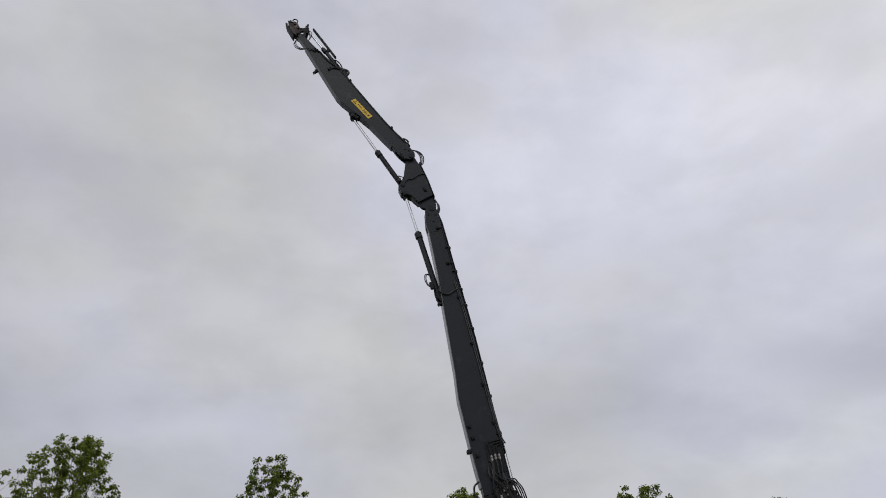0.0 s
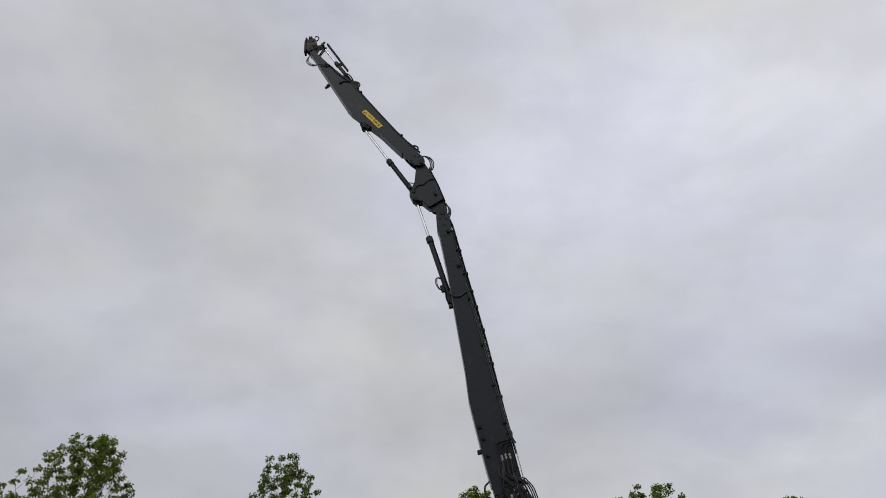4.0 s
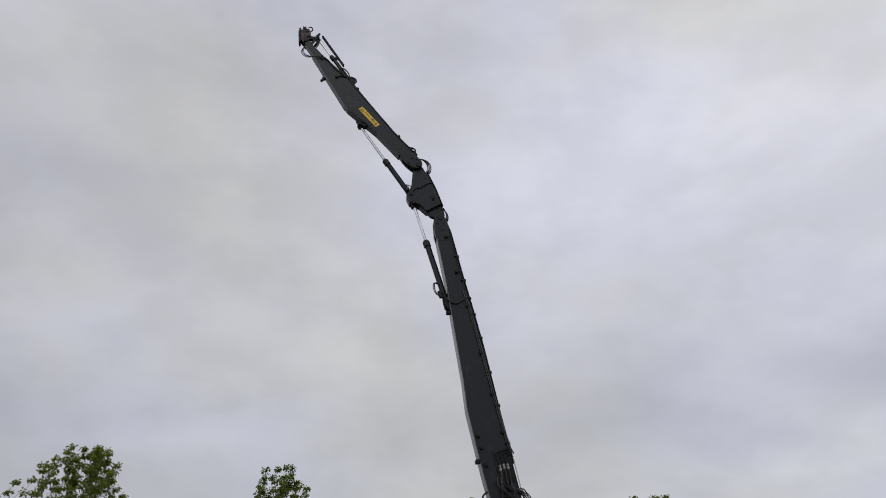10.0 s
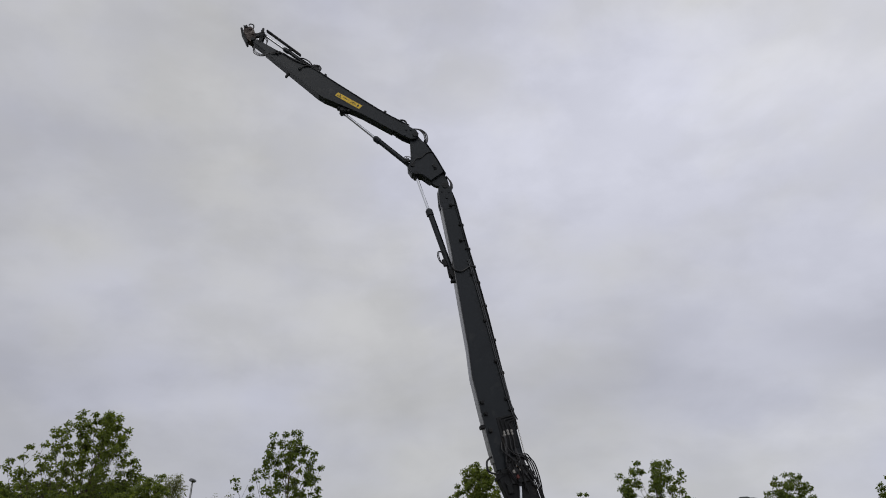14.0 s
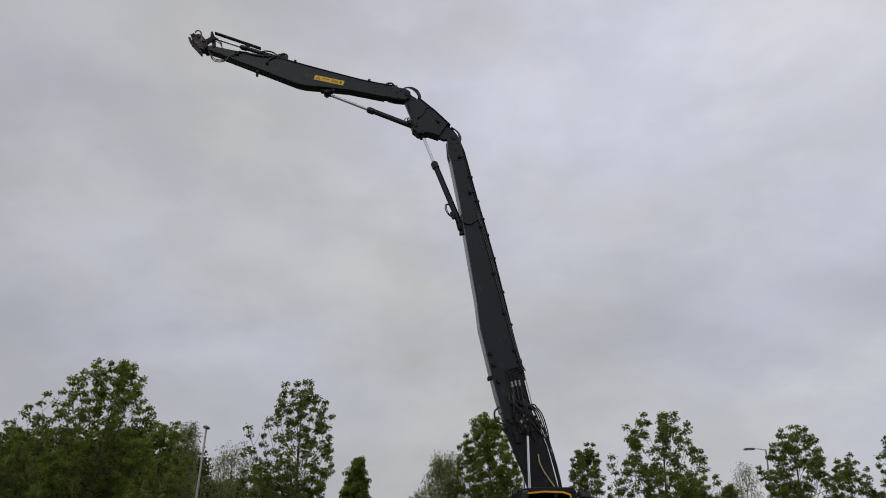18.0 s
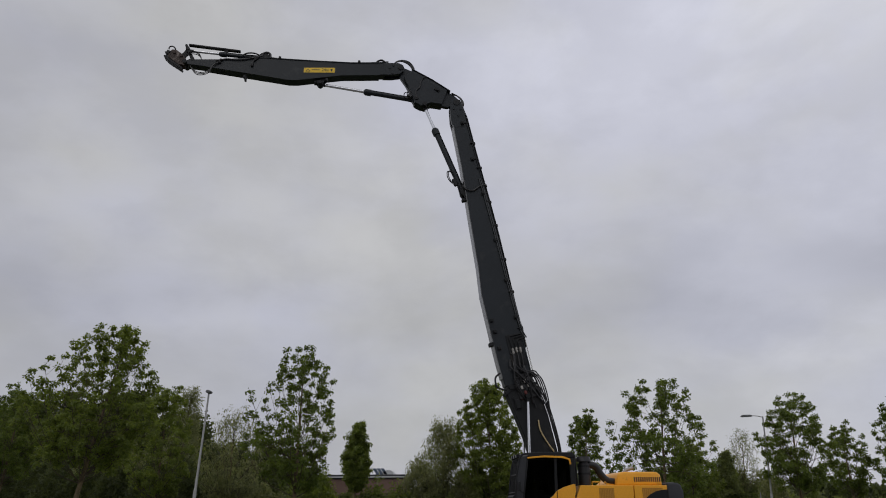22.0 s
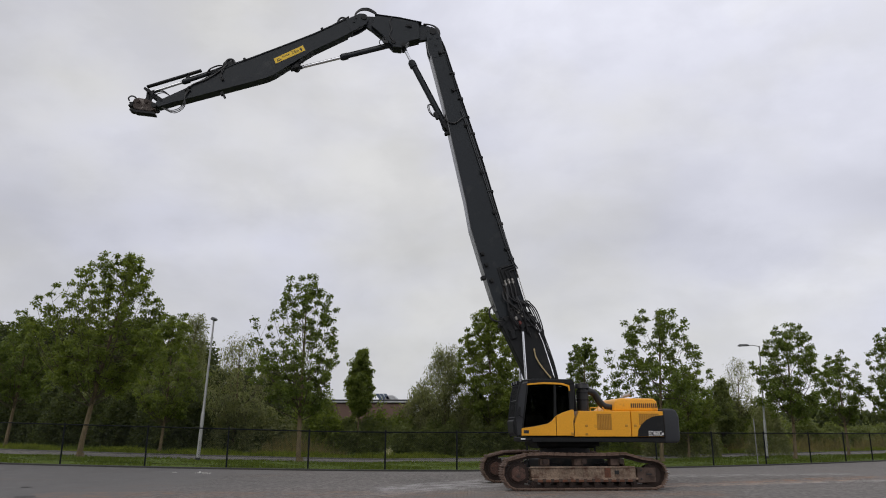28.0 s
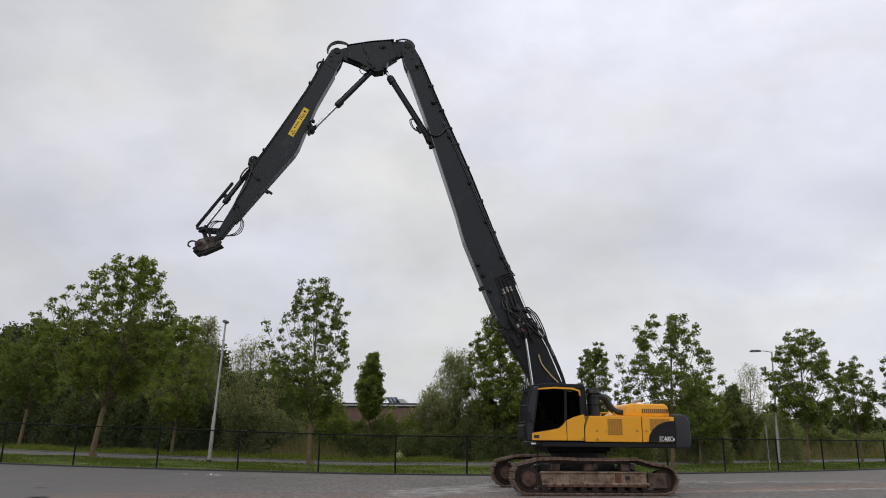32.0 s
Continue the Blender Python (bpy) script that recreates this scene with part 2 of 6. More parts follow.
M_LAMP = material("galvanised_lamp_post", (0.40, 0.40, 0.40), 0.5, 0.35, spread=0.15, scale=1.5)
M_POLE = material("weathered_grey_pole", (0.24, 0.24, 0.235), 0.7, spread=0.2)
M_LAMPHEAD = material("grey_lamp_head", (0.12, 0.125, 0.13), 0.5, spread=0.1)
M_BARK = material("grey_brown_bark", (0.155, 0.116, 0.064), 0.9, spread=0.35, scale=3, fine=18, bump=0.6, dirt=(0.09, 0.10, 0.05), dirt_amount=0.2)
M_TWIG = material("dark_twigs", (0.085, 0.066, 0.044), 0.9, spread=0.3)
M_LEAF = leaf_material("ash_leaves", (0.120, 0.172, 0.044), 0.55, 0.5)
M_LEAF_FRESH = leaf_material("fresh_maple_leaves", (0.148, 0.202, 0.050), 0.55, 0.5)
M_LEAF_DARK = leaf_material("dark_thicket_leaves", (0.074, 0.098, 0.048))
M_SHRUB = leaf_material("shrub_leaves", (0.135, 0.172, 0.076))
M_WILLOW = leaf_material("grey_willow_leaves", (0.205, 0.235, 0.142), 0.45)
M_BLOSSOM = leaf_material("white_blossom", (0.55, 0.56, 0.50), 0.3)
M_REED = leaf_material("dry_reeds", (0.20, 0.180, 0.105), 0.4)
M_GRASS = leaf_material("grass_blades", (0.104, 0.142, 0.034), 0.22, 0.05)
M_GRASS_TALL = leaf_material("tall_grass_blades", (0.165, 0.205, 0.050), 0.30, 0.05)
M_TURF = material("turf", (0.096, 0.130, 0.034), 0.9, spread=0.4, scale=0.6, fine=6, bump=0.6, dirt=(0.10, 0.09, 0.045), dirt_amount=0.15, dirt_scale=0.8, specular=0.04)
# soil colour darkened to hold the shade under the plants
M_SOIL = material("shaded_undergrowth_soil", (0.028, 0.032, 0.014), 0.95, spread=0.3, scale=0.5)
M_ROAD = material("grey_road", (0.148, 0.139, 0.128), 0.95, spread=0.15, scale=0.4, fine=8, bump=0.2, specular=0.15)
M_KERB = material("dark_kerb", (0.042, 0.041, 0.038), 0.85, spread=0.2)
M_ROAD_KERB = material("weathered_concrete_kerb", (0.150, 0.145, 0.135), 0.9, spread=0.25, scale=1.5, fine=12, bump=0.2, specular=0.2)
M_BRICKWALL = material("brown_brick_building", (0.16, 0.10, 0.078), 0.85, spread=0.15, scale=0.5, fine=9)
M_ROOF = material("dark_roof_edge", (0.035, 0.037, 0.04), 0.6)
M_PANEL = material("solar_panel", (0.10, 0.13, 0.18), 0.2, spread=0.1)
M_MARK = material("worn_white_paint", (0.48, 0.47, 0.43), 0.8, spread=0.3, scale=2.0, fine=12, dirt=(0.16, 0.15, 0.14), dirt_amount=0.3, dirt_scale=3.0)
M_STAIN = material("dark_oil_stain", (0.045, 0.040, 0.038), 0.7, spread=0.3, scale=3.0)
M_PALE = material("pale_cladding", (0.45, 0.46, 0.47), 0.6, spread=0.1)


# ---------------------------------------------------------------- geometry helpers
def part(name, bm, mat, parent, label="", smooth=False):
    me = bpy.data.meshes.new(name)
    bm.to_mesh(me)
    bm.free()
    me.materials.append(mat)
    if smooth:
        me.shade_smooth()
        me.set_sharp_from_angle(angle=radians(38))
    ob = new(name, me)
    ob.parent = parent
    if label:
        ob["label"] = label
    return ob


def empty(name, m):
    ob = new(name)
    ob.empty_display_size = 0.3
    ob.matrix_basis = m
    return ob


def prism(bm, poly, y0, y1, bevel=0.0, segments=1):
    """A side outline (x, z), drawn out from y0 to y1."""
    a = [bm.verts.new((x, y0, z)) for x, z in poly]
    b = [bm.verts.new((x, y1, z)) for x, z in poly]
    n = len(poly)
    faces = [bm.faces.new(a), bm.faces.new(b[::-1])]
    faces += [bm.faces.new((a[i], b[i], b[(i + 1) % n], a[(i + 1) % n])) for i in range(n)]
    bmesh.ops.recalc_face_normals(bm, faces=faces)
    if bevel:
        edges = {e for f in faces for e in f.edges}
        bmesh.ops.bevel(bm, geom=list(edges), offset=bevel, segments=segments, profile=0.6, affect="EDGES", clamp_overlap=True)
    return bm


def block(bm, x0, x1, y0, y1, z0, z1, bevel=0.0, segments=1):
    return prism(bm, [(x0, z0), (x1, z0), (x1, z1), (x0, z1)], y0, y1, bevel, segments)


def rod(bm, p, q, r, n=12, r2=None, caps=True):
    """A round bar from p to q."""
    p, q = Vector(p), Vector(q)
    z = (q - p).normalized()
    x = z.orthogonal().normalized()
    y = z.cross(x)
    rings = []
    for at, rr in ((p, r), (q, r if r2 is None else r2)):
        rings.append([bm.verts.new(at + (x * math.cos(2 * math.pi * i / n) + y * math.sin(2 * math.pi * i / n)) * rr) for i in range(n)])
    for i in range(n):
        bm.faces.new((rings[0][i], rings[0][(i + 1) % n], rings[1][(i + 1) % n], rings[1][i]))
    if caps:
        bm.faces.new(rings[0][::-1])
        bm.faces.new(rings[1])
    return bm


def pipe(bm, points, r, n=7, smooth=4, radii=None):
    """A round hose or limb along points, rounded between them."""
    pts = [Vector(p) for p in points]
    if smooth > 1 and len(pts) > 2:
        full = [pts[0] * 2 - pts[1]] + pts + [pts[-1] * 2 - pts[-2]]
        fine = []
        for i in range(1, len(full) - 2):
            a, b, c, d = full[i - 1:i + 3]
            for k in range(smooth):
                t = k / smooth
                fine.append(0.5 * ((2 * b) + (c - a) * t + (2 * a - 5 * b + 4 * c - d) * t * t + (3 * b - a - 3 * c + d) * t ** 3))
        pts = fine + [pts[-1]]
    rings, x = [], None
    for i, p in enumerate(pts):
        z = (pts[min(i + 1, len(pts) - 1)] - pts[max(i - 1, 0)]).normalized()
        x = z.orthogonal() if x is None else x - z * x.dot(z)
        x.normalize()
        y = z.cross(x)
        rr = r if radii is None else radii[0] + (radii[1] - radii[0]) * i / (len(pts) - 1)
        rings.append([bm.verts.new(p + (x * math.cos(2 * math.pi * k / n) + y * math.sin(2 * math.pi * k / n)) * rr) for k in range(n)])
    for a, b in zip(rings, rings[1:]):
        for k in range(n):
            bm.faces.new((a[k], a[(k + 1) % n], b[(k + 1) % n], b[k]))
    bm.faces.new(rings[0][::-1])
    bm.faces.new(rings[-1])
    return bm


def fresh():
    return bmesh.new()


def lettering(text, size, mat, parent, m, name="lettering", depth=0.004, squeeze=1.0, bold=0.0):
    curve = bpy.data.curves.new(name, "FONT")
    curve.body, curve.size, curve.extrude, curve.offset = text, size, depth, bold
    curve.align_x, curve.align_y = "CENTER", "CENTER"
    tmp = bpy.data.objects.new(name, curve)
    scene.collection.objects.link(tmp)
    bpy.context.view_layer.update()
    me = bpy.data.meshes.new_from_object(tmp.evaluated_get(bpy.context.evaluated_depsgraph_get()))
    bpy.data.objects.remove(tmp)
    bpy.data.curves.remove(curve)
    me.transform(Matrix.Diagonal((squeeze, 1, 1, 1)))
    me.name = name
    me.materials.clear()
    me.materials.append(mat)
    ob = new(name, me)
    ob.parent = parent
    ob.matrix_basis = m
    return ob


def from_lists(name, verts, faces, mat, parent=None, label=""):
    me = bpy.data.meshes.new(name)
    me.from_pydata(verts, [], faces)
    me.materials.append(mat)
    ob = new(name, me)
    ob.parent = parent
    if label:
        ob["label"] = label
    return ob


def quads_mesh(name, corners, mat, parent=None, label=""):
    """corners: an array of n x 4 x 3; each quad is its own island."""
    n = len(corners)
    me = bpy.data.meshes.new(name)
    me.vertices.add(n * 4)
    me.vertices.foreach_set("co", np.ascontiguousarray(corners, dtype=np.float32).ravel())
    me.loops.add(n * 4)
    me.loops.foreach_set("vertex_index", np.arange(n * 4, dtype=np.int32))
    me.polygons.add(n)
    me.polygons.foreach_set("loop_start", np.arange(n, dtype=np.int32) * 4)
    me.update(calc_edges=True)
    me.materials.append(mat)
    ob = new(name, me)
    ob.parent = parent
    if label:
        ob["label"] = label
    return ob


def leaf_quads(rng, centres, size, spread, per, droop=0.3, narrow=0.45):
    """per leaves round each centre, scattered by spread (a number or one for each centre)."""
    c = np.repeat(np.asarray(centres, dtype=float), per, axis=0)
    n = len(c)
    s = np.repeat(np.broadcast_to(np.asarray(spread, dtype=float), (len(centres),)), per)[:, None]
    c = c + rng.normal(0, 1, (n, 3)) * s * np.array([1, 1, 0.75])
    d = rng.normal(0, 1, (n, 3))
    d[:, 2] -= droop
    d /= np.linalg.norm(d, axis=1, keepdims=True)
    side = np.cross(d, rng.normal(0, 1, (n, 3)))
    side /= np.linalg.norm(side, axis=1, keepdims=True)
    ln = (size * rng.uniform(0.6, 1.3, n))[:, None]
    wd = ln * narrow
    return np.stack([c, c + d * ln * 0.5 + side * wd * 0.5, c + d * ln, c + d * ln * 0.5 - side * wd * 0.5], axis=1)


def tuft_quads(rng, centres, size, reach, per, droop=0.5, narrow=0.42, wind=0.22):
    """Rounded rosettes of leaves: in each, per leaves spring from round its centre, arch outwards and hang."""
    c = np.repeat(np.asarray(centres, dtype=float), per, axis=0)
    n = len(c)
    r = np.repeat(np.broadcast_to(np.asarray(reach, dtype=float), (len(centres),)), per)[:, None]
    d = rng.normal(0, 1, (n, 3))
    d[:, 2] = d[:, 2] * 0.8 + 0.25
    d /= np.linalg.norm(d, axis=1, keepdims=True)
    c = c + d * r * rng.uniform(0.0, 1.0, (n, 1)) ** 0.6 * np.array([1.0, 1.0, 0.85])
    d = d * 0.5 + rng.normal(0, 0.35, (n, 3))
    d[:, 2] -= droop * rng.uniform(0.4, 1.5, n)
    d[:, 0] += wind
    d /= np.linalg.norm(d, axis=1, keepdims=True)
    flat = np.stack([-d[:, 1], d[:, 0], 0 * d[:, 0]], 1) + rng.normal(0, 0.45, (n, 3))
    side = flat - d * np.sum(flat * d, axis=1, keepdims=True)
    side /= np.linalg.norm(side, axis=1, keepdims=True) + 1e-6
    ln = (size * rng.uniform(0.6, 1.25, n))[:, None]
    wd = ln * narrow
    return np.stack([c, c + d * ln * 0.4 + side * wd * 0.5, c + d * ln, c + d * ln * 0.4 - side * wd * 0.5], axis=1)


# ---------------------------------------------------------------- the ground
def fence_y(x):
    d = x + 1.5
    return 35.2 + (0.0035 * d * d if d < 0 else 0.33 * d * d / (d + 2.5) + 0.0085 * d * d)


def road_y(x):
    d = x + 12.0
    return 44.2 + (0.006 * d * d if d < 0 else 0.779 * d * d / (d + 25.2))


def road_far_y(x):
    return road_y(x) + 4.6 + 0.05 * abs(x + 5)


def bank(x):
    """The land beyond the yard rises gently to one side."""
    return min(0.55, max(0.0, 0.018 * (-5.8 - x)))


def lift(x, y):
    t = min(1.0, max(0.0, (y - 29.0) / 13.0))
    return bank(x) * t * t * (3 - 2 * t)


def yard_z(y):
    """The yard falls a little from its edge towards the middle."""
    t = min(1.0, max(0.0, (y - 27.0) / 6.0))
    return -0.06 * (1 - t * t * (3 - 2 * t))


def strip(name, near, far, z, mat, xs, label="", rows=1):
    verts, faces = [], []
    for x in xs:
        for r in range(rows + 1):
            y = near(x) + (far(x) - near(x)) * r / rows
            verts.append((x, y, (yard_z(y) if z is None else z) + lift(x, y)))
    w = rows + 1
    for i in range(len(xs) - 1):
        for r in range(rows):
            a = i * w + r
            faces.append((a, a + w, a + w + 1, a + 1))
    ob = from_lists(name, verts, faces, mat)
    return tagged(ob, label, name.replace("_", " "), kind="structure")


def paver_material(joints=True):
    """Grey clinker pavers in running bond, with worn pale tracks and rusty smears."""
    m = bpy.data.materials.new("clinker_pavers")
    m.use_nodes = True
    n, l = m.node_tree.nodes, m.node_tree.links
    p = n["Principled BSDF"]
    p.inputs["Roughness"].default_value = 0.78
    p.inputs["Specular IOR Level"].default_value = 0.35
    where = n.new("ShaderNodeNewGeometry").outputs["Position"]
    brick = n.new("ShaderNodeTexBrick")
    brick.inputs["Scale"].default_value = 1.0
    brick.inputs["Brick Width"].default_value, brick.inputs["Row Height"].default_value = 0.21, 0.105
    brick.inputs["Mortar Size"].default_value = 0.008
    brick.inputs["Color1"].default_value = (0.130, 0.117, 0.109, 1)
    brick.inputs["Color2"].default_value = (0.165, 0.150, 0.139, 1)
    brick.inputs["Mortar"].default_value = (0.088, 0.080, 0.074, 1)
    turn = n.new("ShaderNodeMapping")
    turn.inputs["Rotation"].default_value = (0, 0, radians(90))
    l.new(where, turn.inputs["Vector"])
    l.new(turn.outputs[0], brick.inputs["Vector"])

    def noise_node(scale, detail, stretch):
        mp = n.new("ShaderNodeMapping")
        mp.inputs["Scale"].default_value = stretch
        l.new(where, mp.inputs["Vector"])
        t = n.new("ShaderNodeTexNoise")
        t.inputs["Scale"].default_value, t.inputs["Detail"].default_value, t.inputs["Roughness"].default_value = scale, detail, 0.6
        l.new(mp.outputs[0], t.inputs["Vector"])
        return t.outputs["Fac"]

    def blend(below, color, fac, lo, hi, most):
        r = n.new("ShaderNodeMapRange")
        r.inputs["From Min"].default_value, r.inputs["From Max"].default_value = lo, hi
        r.inputs["To Max"].default_value = most
        l.new(fac, r.inputs["Value"])
        x = n.new("ShaderNodeMix")
        x.data_type = "RGBA"
        l.new(r.outputs[0], x.inputs[0])
        l.new(below, x.inputs["A"])
        x.inputs["B"].default_value = (*color, 1)
        return x.outputs["Result"]

    place = n.new("ShaderNodeSeparateXYZ")
    l.new(where, place.inputs[0])

    def calc(op, *values):
        q = n.new("ShaderNodeMath")
        q.operation = op
        for i, v in enumerate(values):
            if isinstance(v, (int, float)):
                q.inputs[i].default_value = v
            else:
                l.new(v, q.inputs[i])
        return q.outputs[0]

    def streak(slope, at, width, x0, x1, grain):
        """A worn lane: 1 along the line y = at + slope x between x0 and x1, broken up by grain."""
        off = calc("ABSOLUTE", calc("SUBTRACT", calc("SUBTRACT", place.outputs["Y"], at), calc("MULTIPLY", place.outputs["X"], slope)))
        lane = calc("SUBTRACT", 1.0, calc("DIVIDE", off, width))
        ends = calc("MINIMUM", calc("SUBTRACT", place.outputs["X"], x0), calc("SUBTRACT", x1, place.outputs["X"]))
        return calc("ADD", calc("MINIMUM", calc("MINIMUM", lane, calc("MULTIPLY", ends, 0.5)), 0.20), calc("MULTIPLY", calc("SUBTRACT", grain, 0.5), 2.2))

    fine_grain = noise_node(3.2, 9, (0.5, 1.0, 1))
    base = brick.outputs["Color"]
    if not joints:
        pick = n.new("ShaderNodeMix")
        pick.data_type = "RGBA"
        l.new(n.new("ShaderNodeNewGeometry").outputs["Random Per Island"], pick.inputs[0])
        pick.inputs["A"].default_value = (0.108, 0.098, 0.091, 1)
        pick.inputs["B"].default_value = (0.196, 0.180, 0.167, 1)
        base = pick.outputs["Result"]
    c = blend(base, (0.165, 0.152, 0.142), noise_node(0.22, 3, (1, 1.2, 1)), 0.45, 0.75, 0.5)
    worn = calc("ADD", calc("MULTIPLY", place.outputs["X"], -0.25), calc("MULTIPLY", noise_node(0.5, 2, (1, 1, 1)), 1.6))
    c = blend(c, (0.100, 0.097, 0.096), worn, 2.2, 4.0, 0.8)
    c = blend(c, (0.165, 0.158, 0.152), noise_node(1.6, 9, (0.8, 0.8, 1)), 0.52, 0.72, 0.35)
    c = blend(c, (0.060, 0.058, 0.058), noise_node(2.3, 9, (0.7, 0.6, 1)), 0.56, 0.72, 0.40)
    c = blend(c, (0.062, 0.058, 0.056), noise_node(0.30, 3, (1, 0.8, 1)), 0.54, 0.74, 0.4)
    c = blend(c, (0.17, 0.115, 0.08), noise_node(0.28, 4, (0.5, 1.4, 1)), 0.60, 0.74, 0.40)
    c = blend(c, (0.40, 0.39, 0.38), streak(1.1, 27.2, 2.3, -3.2, 3.5, fine_grain), 0.04, 0.50, 0.85)
    c = blend(c, (0.40, 0.39, 0.38), streak(0.27, 29.6, 0.9, 5.0, 17.0, fine_grain), 0.12, 0.62, 0.72)
    c = blend(c, (0.38, 0.36, 0.34), streak(0.35, 24.4, 0.5, 5.6, 17.0, fine_grain), 0.08, 0.42, 0.8)
    c = blend(c, (0.33, 0.165, 0.075), streak(0.486, 23.55, 0.95, 4.0, 18.0, fine_grain), 0.05, 0.7, 0.75)
    c = blend(c, (0.27, 0.150, 0.085), streak(0.07, 22.9, 1.0, -13.0, 8.0, fine_grain), 0.02, 0.7, 0.62)
    l.new(c, p.inputs["Base Color"])
    b = n.new("ShaderNodeBump")
    b.inputs["Strength"].default_value, b.inputs["Distance"].default_value = 0.5, 0.006
    b.invert = True
    l.new(brick.outputs["Fac"] if joints else fine_grain, b.inputs["Height"])
    l.new(b.outputs[0], p.inputs["Normal"])
    return m


M_PAVER = paver_material()
XS = list(range(-90, 91, 3))
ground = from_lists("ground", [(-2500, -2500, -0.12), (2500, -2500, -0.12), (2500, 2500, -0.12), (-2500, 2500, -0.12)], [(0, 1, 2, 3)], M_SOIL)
tagged(ground, "soil and undergrowth reaching to the horizon, shade put into its dark colour", "ground", kind="structure")
strip("yard_pavement", lambda x: -60, lambda x: fence_y(x) - 0.4, None, M_PAVER, XS, "grey clinker paved yard with rusty and pale smears", 190)


def kerb(xs, low, high):
    """A kerb with an upright face and a flat top."""
    verts, faces = [], []
    for x in xs:
        a, b = fence_y(x) - 0.404, fence_y(x) - 0.22
        for y, z in ((a, low - 0.05), (a, high - 0.012), (a + 0.012, high), (b, high), (b, low - 0.05)):
            verts.append((x, y, z + lift(x, y)))
    for i in range(len(xs) - 1):
        for r in range(4):
            k = i * 5 + r
            faces.append((k, k + 5, k + 6, k + 1))
    return tagged(from_lists("kerb", verts, faces, M_KERB), "low dark concrete kerb along the yard", "kerb", kind="structure")


kerb(XS, 0.0, 0.075)


def paint_mark(x0, y0, x1, y1, width, mat=None, label="worn white painted mark on the paved yard", name="paint_mark"):
    """A worn painted stroke or a stain lying on the yard."""
    a, b = Vector((x0, y0, 0)), Vector((x1, y1, 0))
    n = (b - a).normalized().cross(Vector((0, 0, 1))) * width / 2
    verts = []
    for k in range(5):
        p = a.lerp(b, k / 4)
        for q in (p - n * (0.6 + 0.4 * (k % 2)), p + n * (1.0 - 0.3 * (k % 2))):
            verts.append((q.x, q.y, yard_z(q.y) + lift(q.x, q.y) + 0.014))
    ob = from_lists(name, verts, [(2 * k, 2 * k + 1, 2 * k + 3, 2 * k + 2) for k in range(4)], mat or M_MARK)
    return tagged(ob, label, name.replace("_", " "), kind="structure")


for stroke in ((-12.1, 33.4, -11.7, 32.2, 0.10), (-11.95, 32.3, -11.45, 32.9, 0.16), (-11.45, 31.9, -11.1, 32.0, 0.2), (-13.15, 32.8, -12.85, 32.6, 0.2)):
    paint_mark(*stroke)
for stain in ((-12.85, 21.1, -12.35, 21.2, 0.45), (-9.3, 20.1, -8.95, 20.05, 0.35), (-14.9, 24.8, -14.6, 24.7, 0.4)):
    paint_mark(*stain, M_STAIN, "small dark oil stain on the paved yard", "stain")
strip("grass_verge", lambda x: fence_y(x) - 0.22, lambda x: road_y(x), 0.02, M_TURF, XS, "grass verge between fence and road")
strip("road", road_y, road_far_y, 0.0, M_ROAD, XS, "narrow grey asphalt road behind the fence")


def road_kerb(xs):
    """Low kerb on the far side of the road."""
    verts, faces = [], []
    for x in xs:
        a = road_far_y(x) - 0.02
        for y, z in ((a, -0.05), (a, 0.07), (a + 0.015, 0.085), (a + 0.16, 0.085), (a + 0.16, -0.05)):
            verts.append((x, y, z + lift(x, y)))
    for i in range(len(xs) - 1):
        for r in range(4):
            k = i * 5 + r
            faces.append((k, k + 5, k + 6, k + 1))
    return tagged(from_lists("road_kerb", verts, faces, M_ROAD_KERB), "weathered concrete kerb on the far side of the road", "kerb", kind="structure")


road_kerb(XS)
strip("far_verge", road_far_y, lambda x: road_far_y(x) + 12, 0.02, M_TURF, XS, "rough grass verge beyond the road")


def grass(name, near, far, count, height, mat, seed, x0=-45, x1=48, label=""):
    rng = np.random.default_rng(seed)
    x = rng.uniform(x0, x1, count)
    ny = np.array([near(v) for v in x])
    fy = np.array([far(v) for v in x])
    y = ny + (fy - ny) * rng.uniform(0, 1, count)
    h = height * rng.uniform(0.4, 1.3, count) * (0.65 + 0.5 * np.sin(x * 0.9 + 1.7 * np.sin(y * 0.8)))
    a = rng.uniform(0, np.pi, count)
    w = 0.012 + 0.03 * rng.uniform(0, 1, count)
    lean = rng.normal(0, 0.25, (count, 2)) * h[:, None]
    c = np.stack([x, y, np.array([0.02 + lift(*v) for v in zip(x, y)])], 1)
    s = np.stack([np.cos(a) * w, np.sin(a) * w, 0 * a], 1)
    tip = np.stack([lean[:, 0], lean[:, 1], h], 1)
    ob = quads_mesh(name, np.stack([c - s, c + s, c + tip + s * 0.25, c + tip - s * 0.25], 1), mat)
    return tagged(ob, label, "grass", kind="stuff")


grass("verge_grass", lambda x: fence_y(x) - 0.2, road_y, 46000, 0.10, M_GRASS, 3, label="short mown green grass beside the fence")
grass("far_grass", road_far_y, lambda x: road_far_y(x) + 8, 26000, 0.26, M_GRASS, 4, label="rough green grass beyond the road")
grass("verge_edge_grass", lambda x: road_far_y(x) + 0.2, lambda x: road_far_y(x) + 3.0, 30000, 0.34, M_GRASS_TALL, 7, label="tall yellow-green grass along the far kerb")
grass("reed_bank", lambda x: road_far_y(x) + 5, lambda x: road_far_y(x) + 8, 800, 1.15, M_REED, 5, x0=-16, x1=-9.5, label="dry pale stems below the bushes")
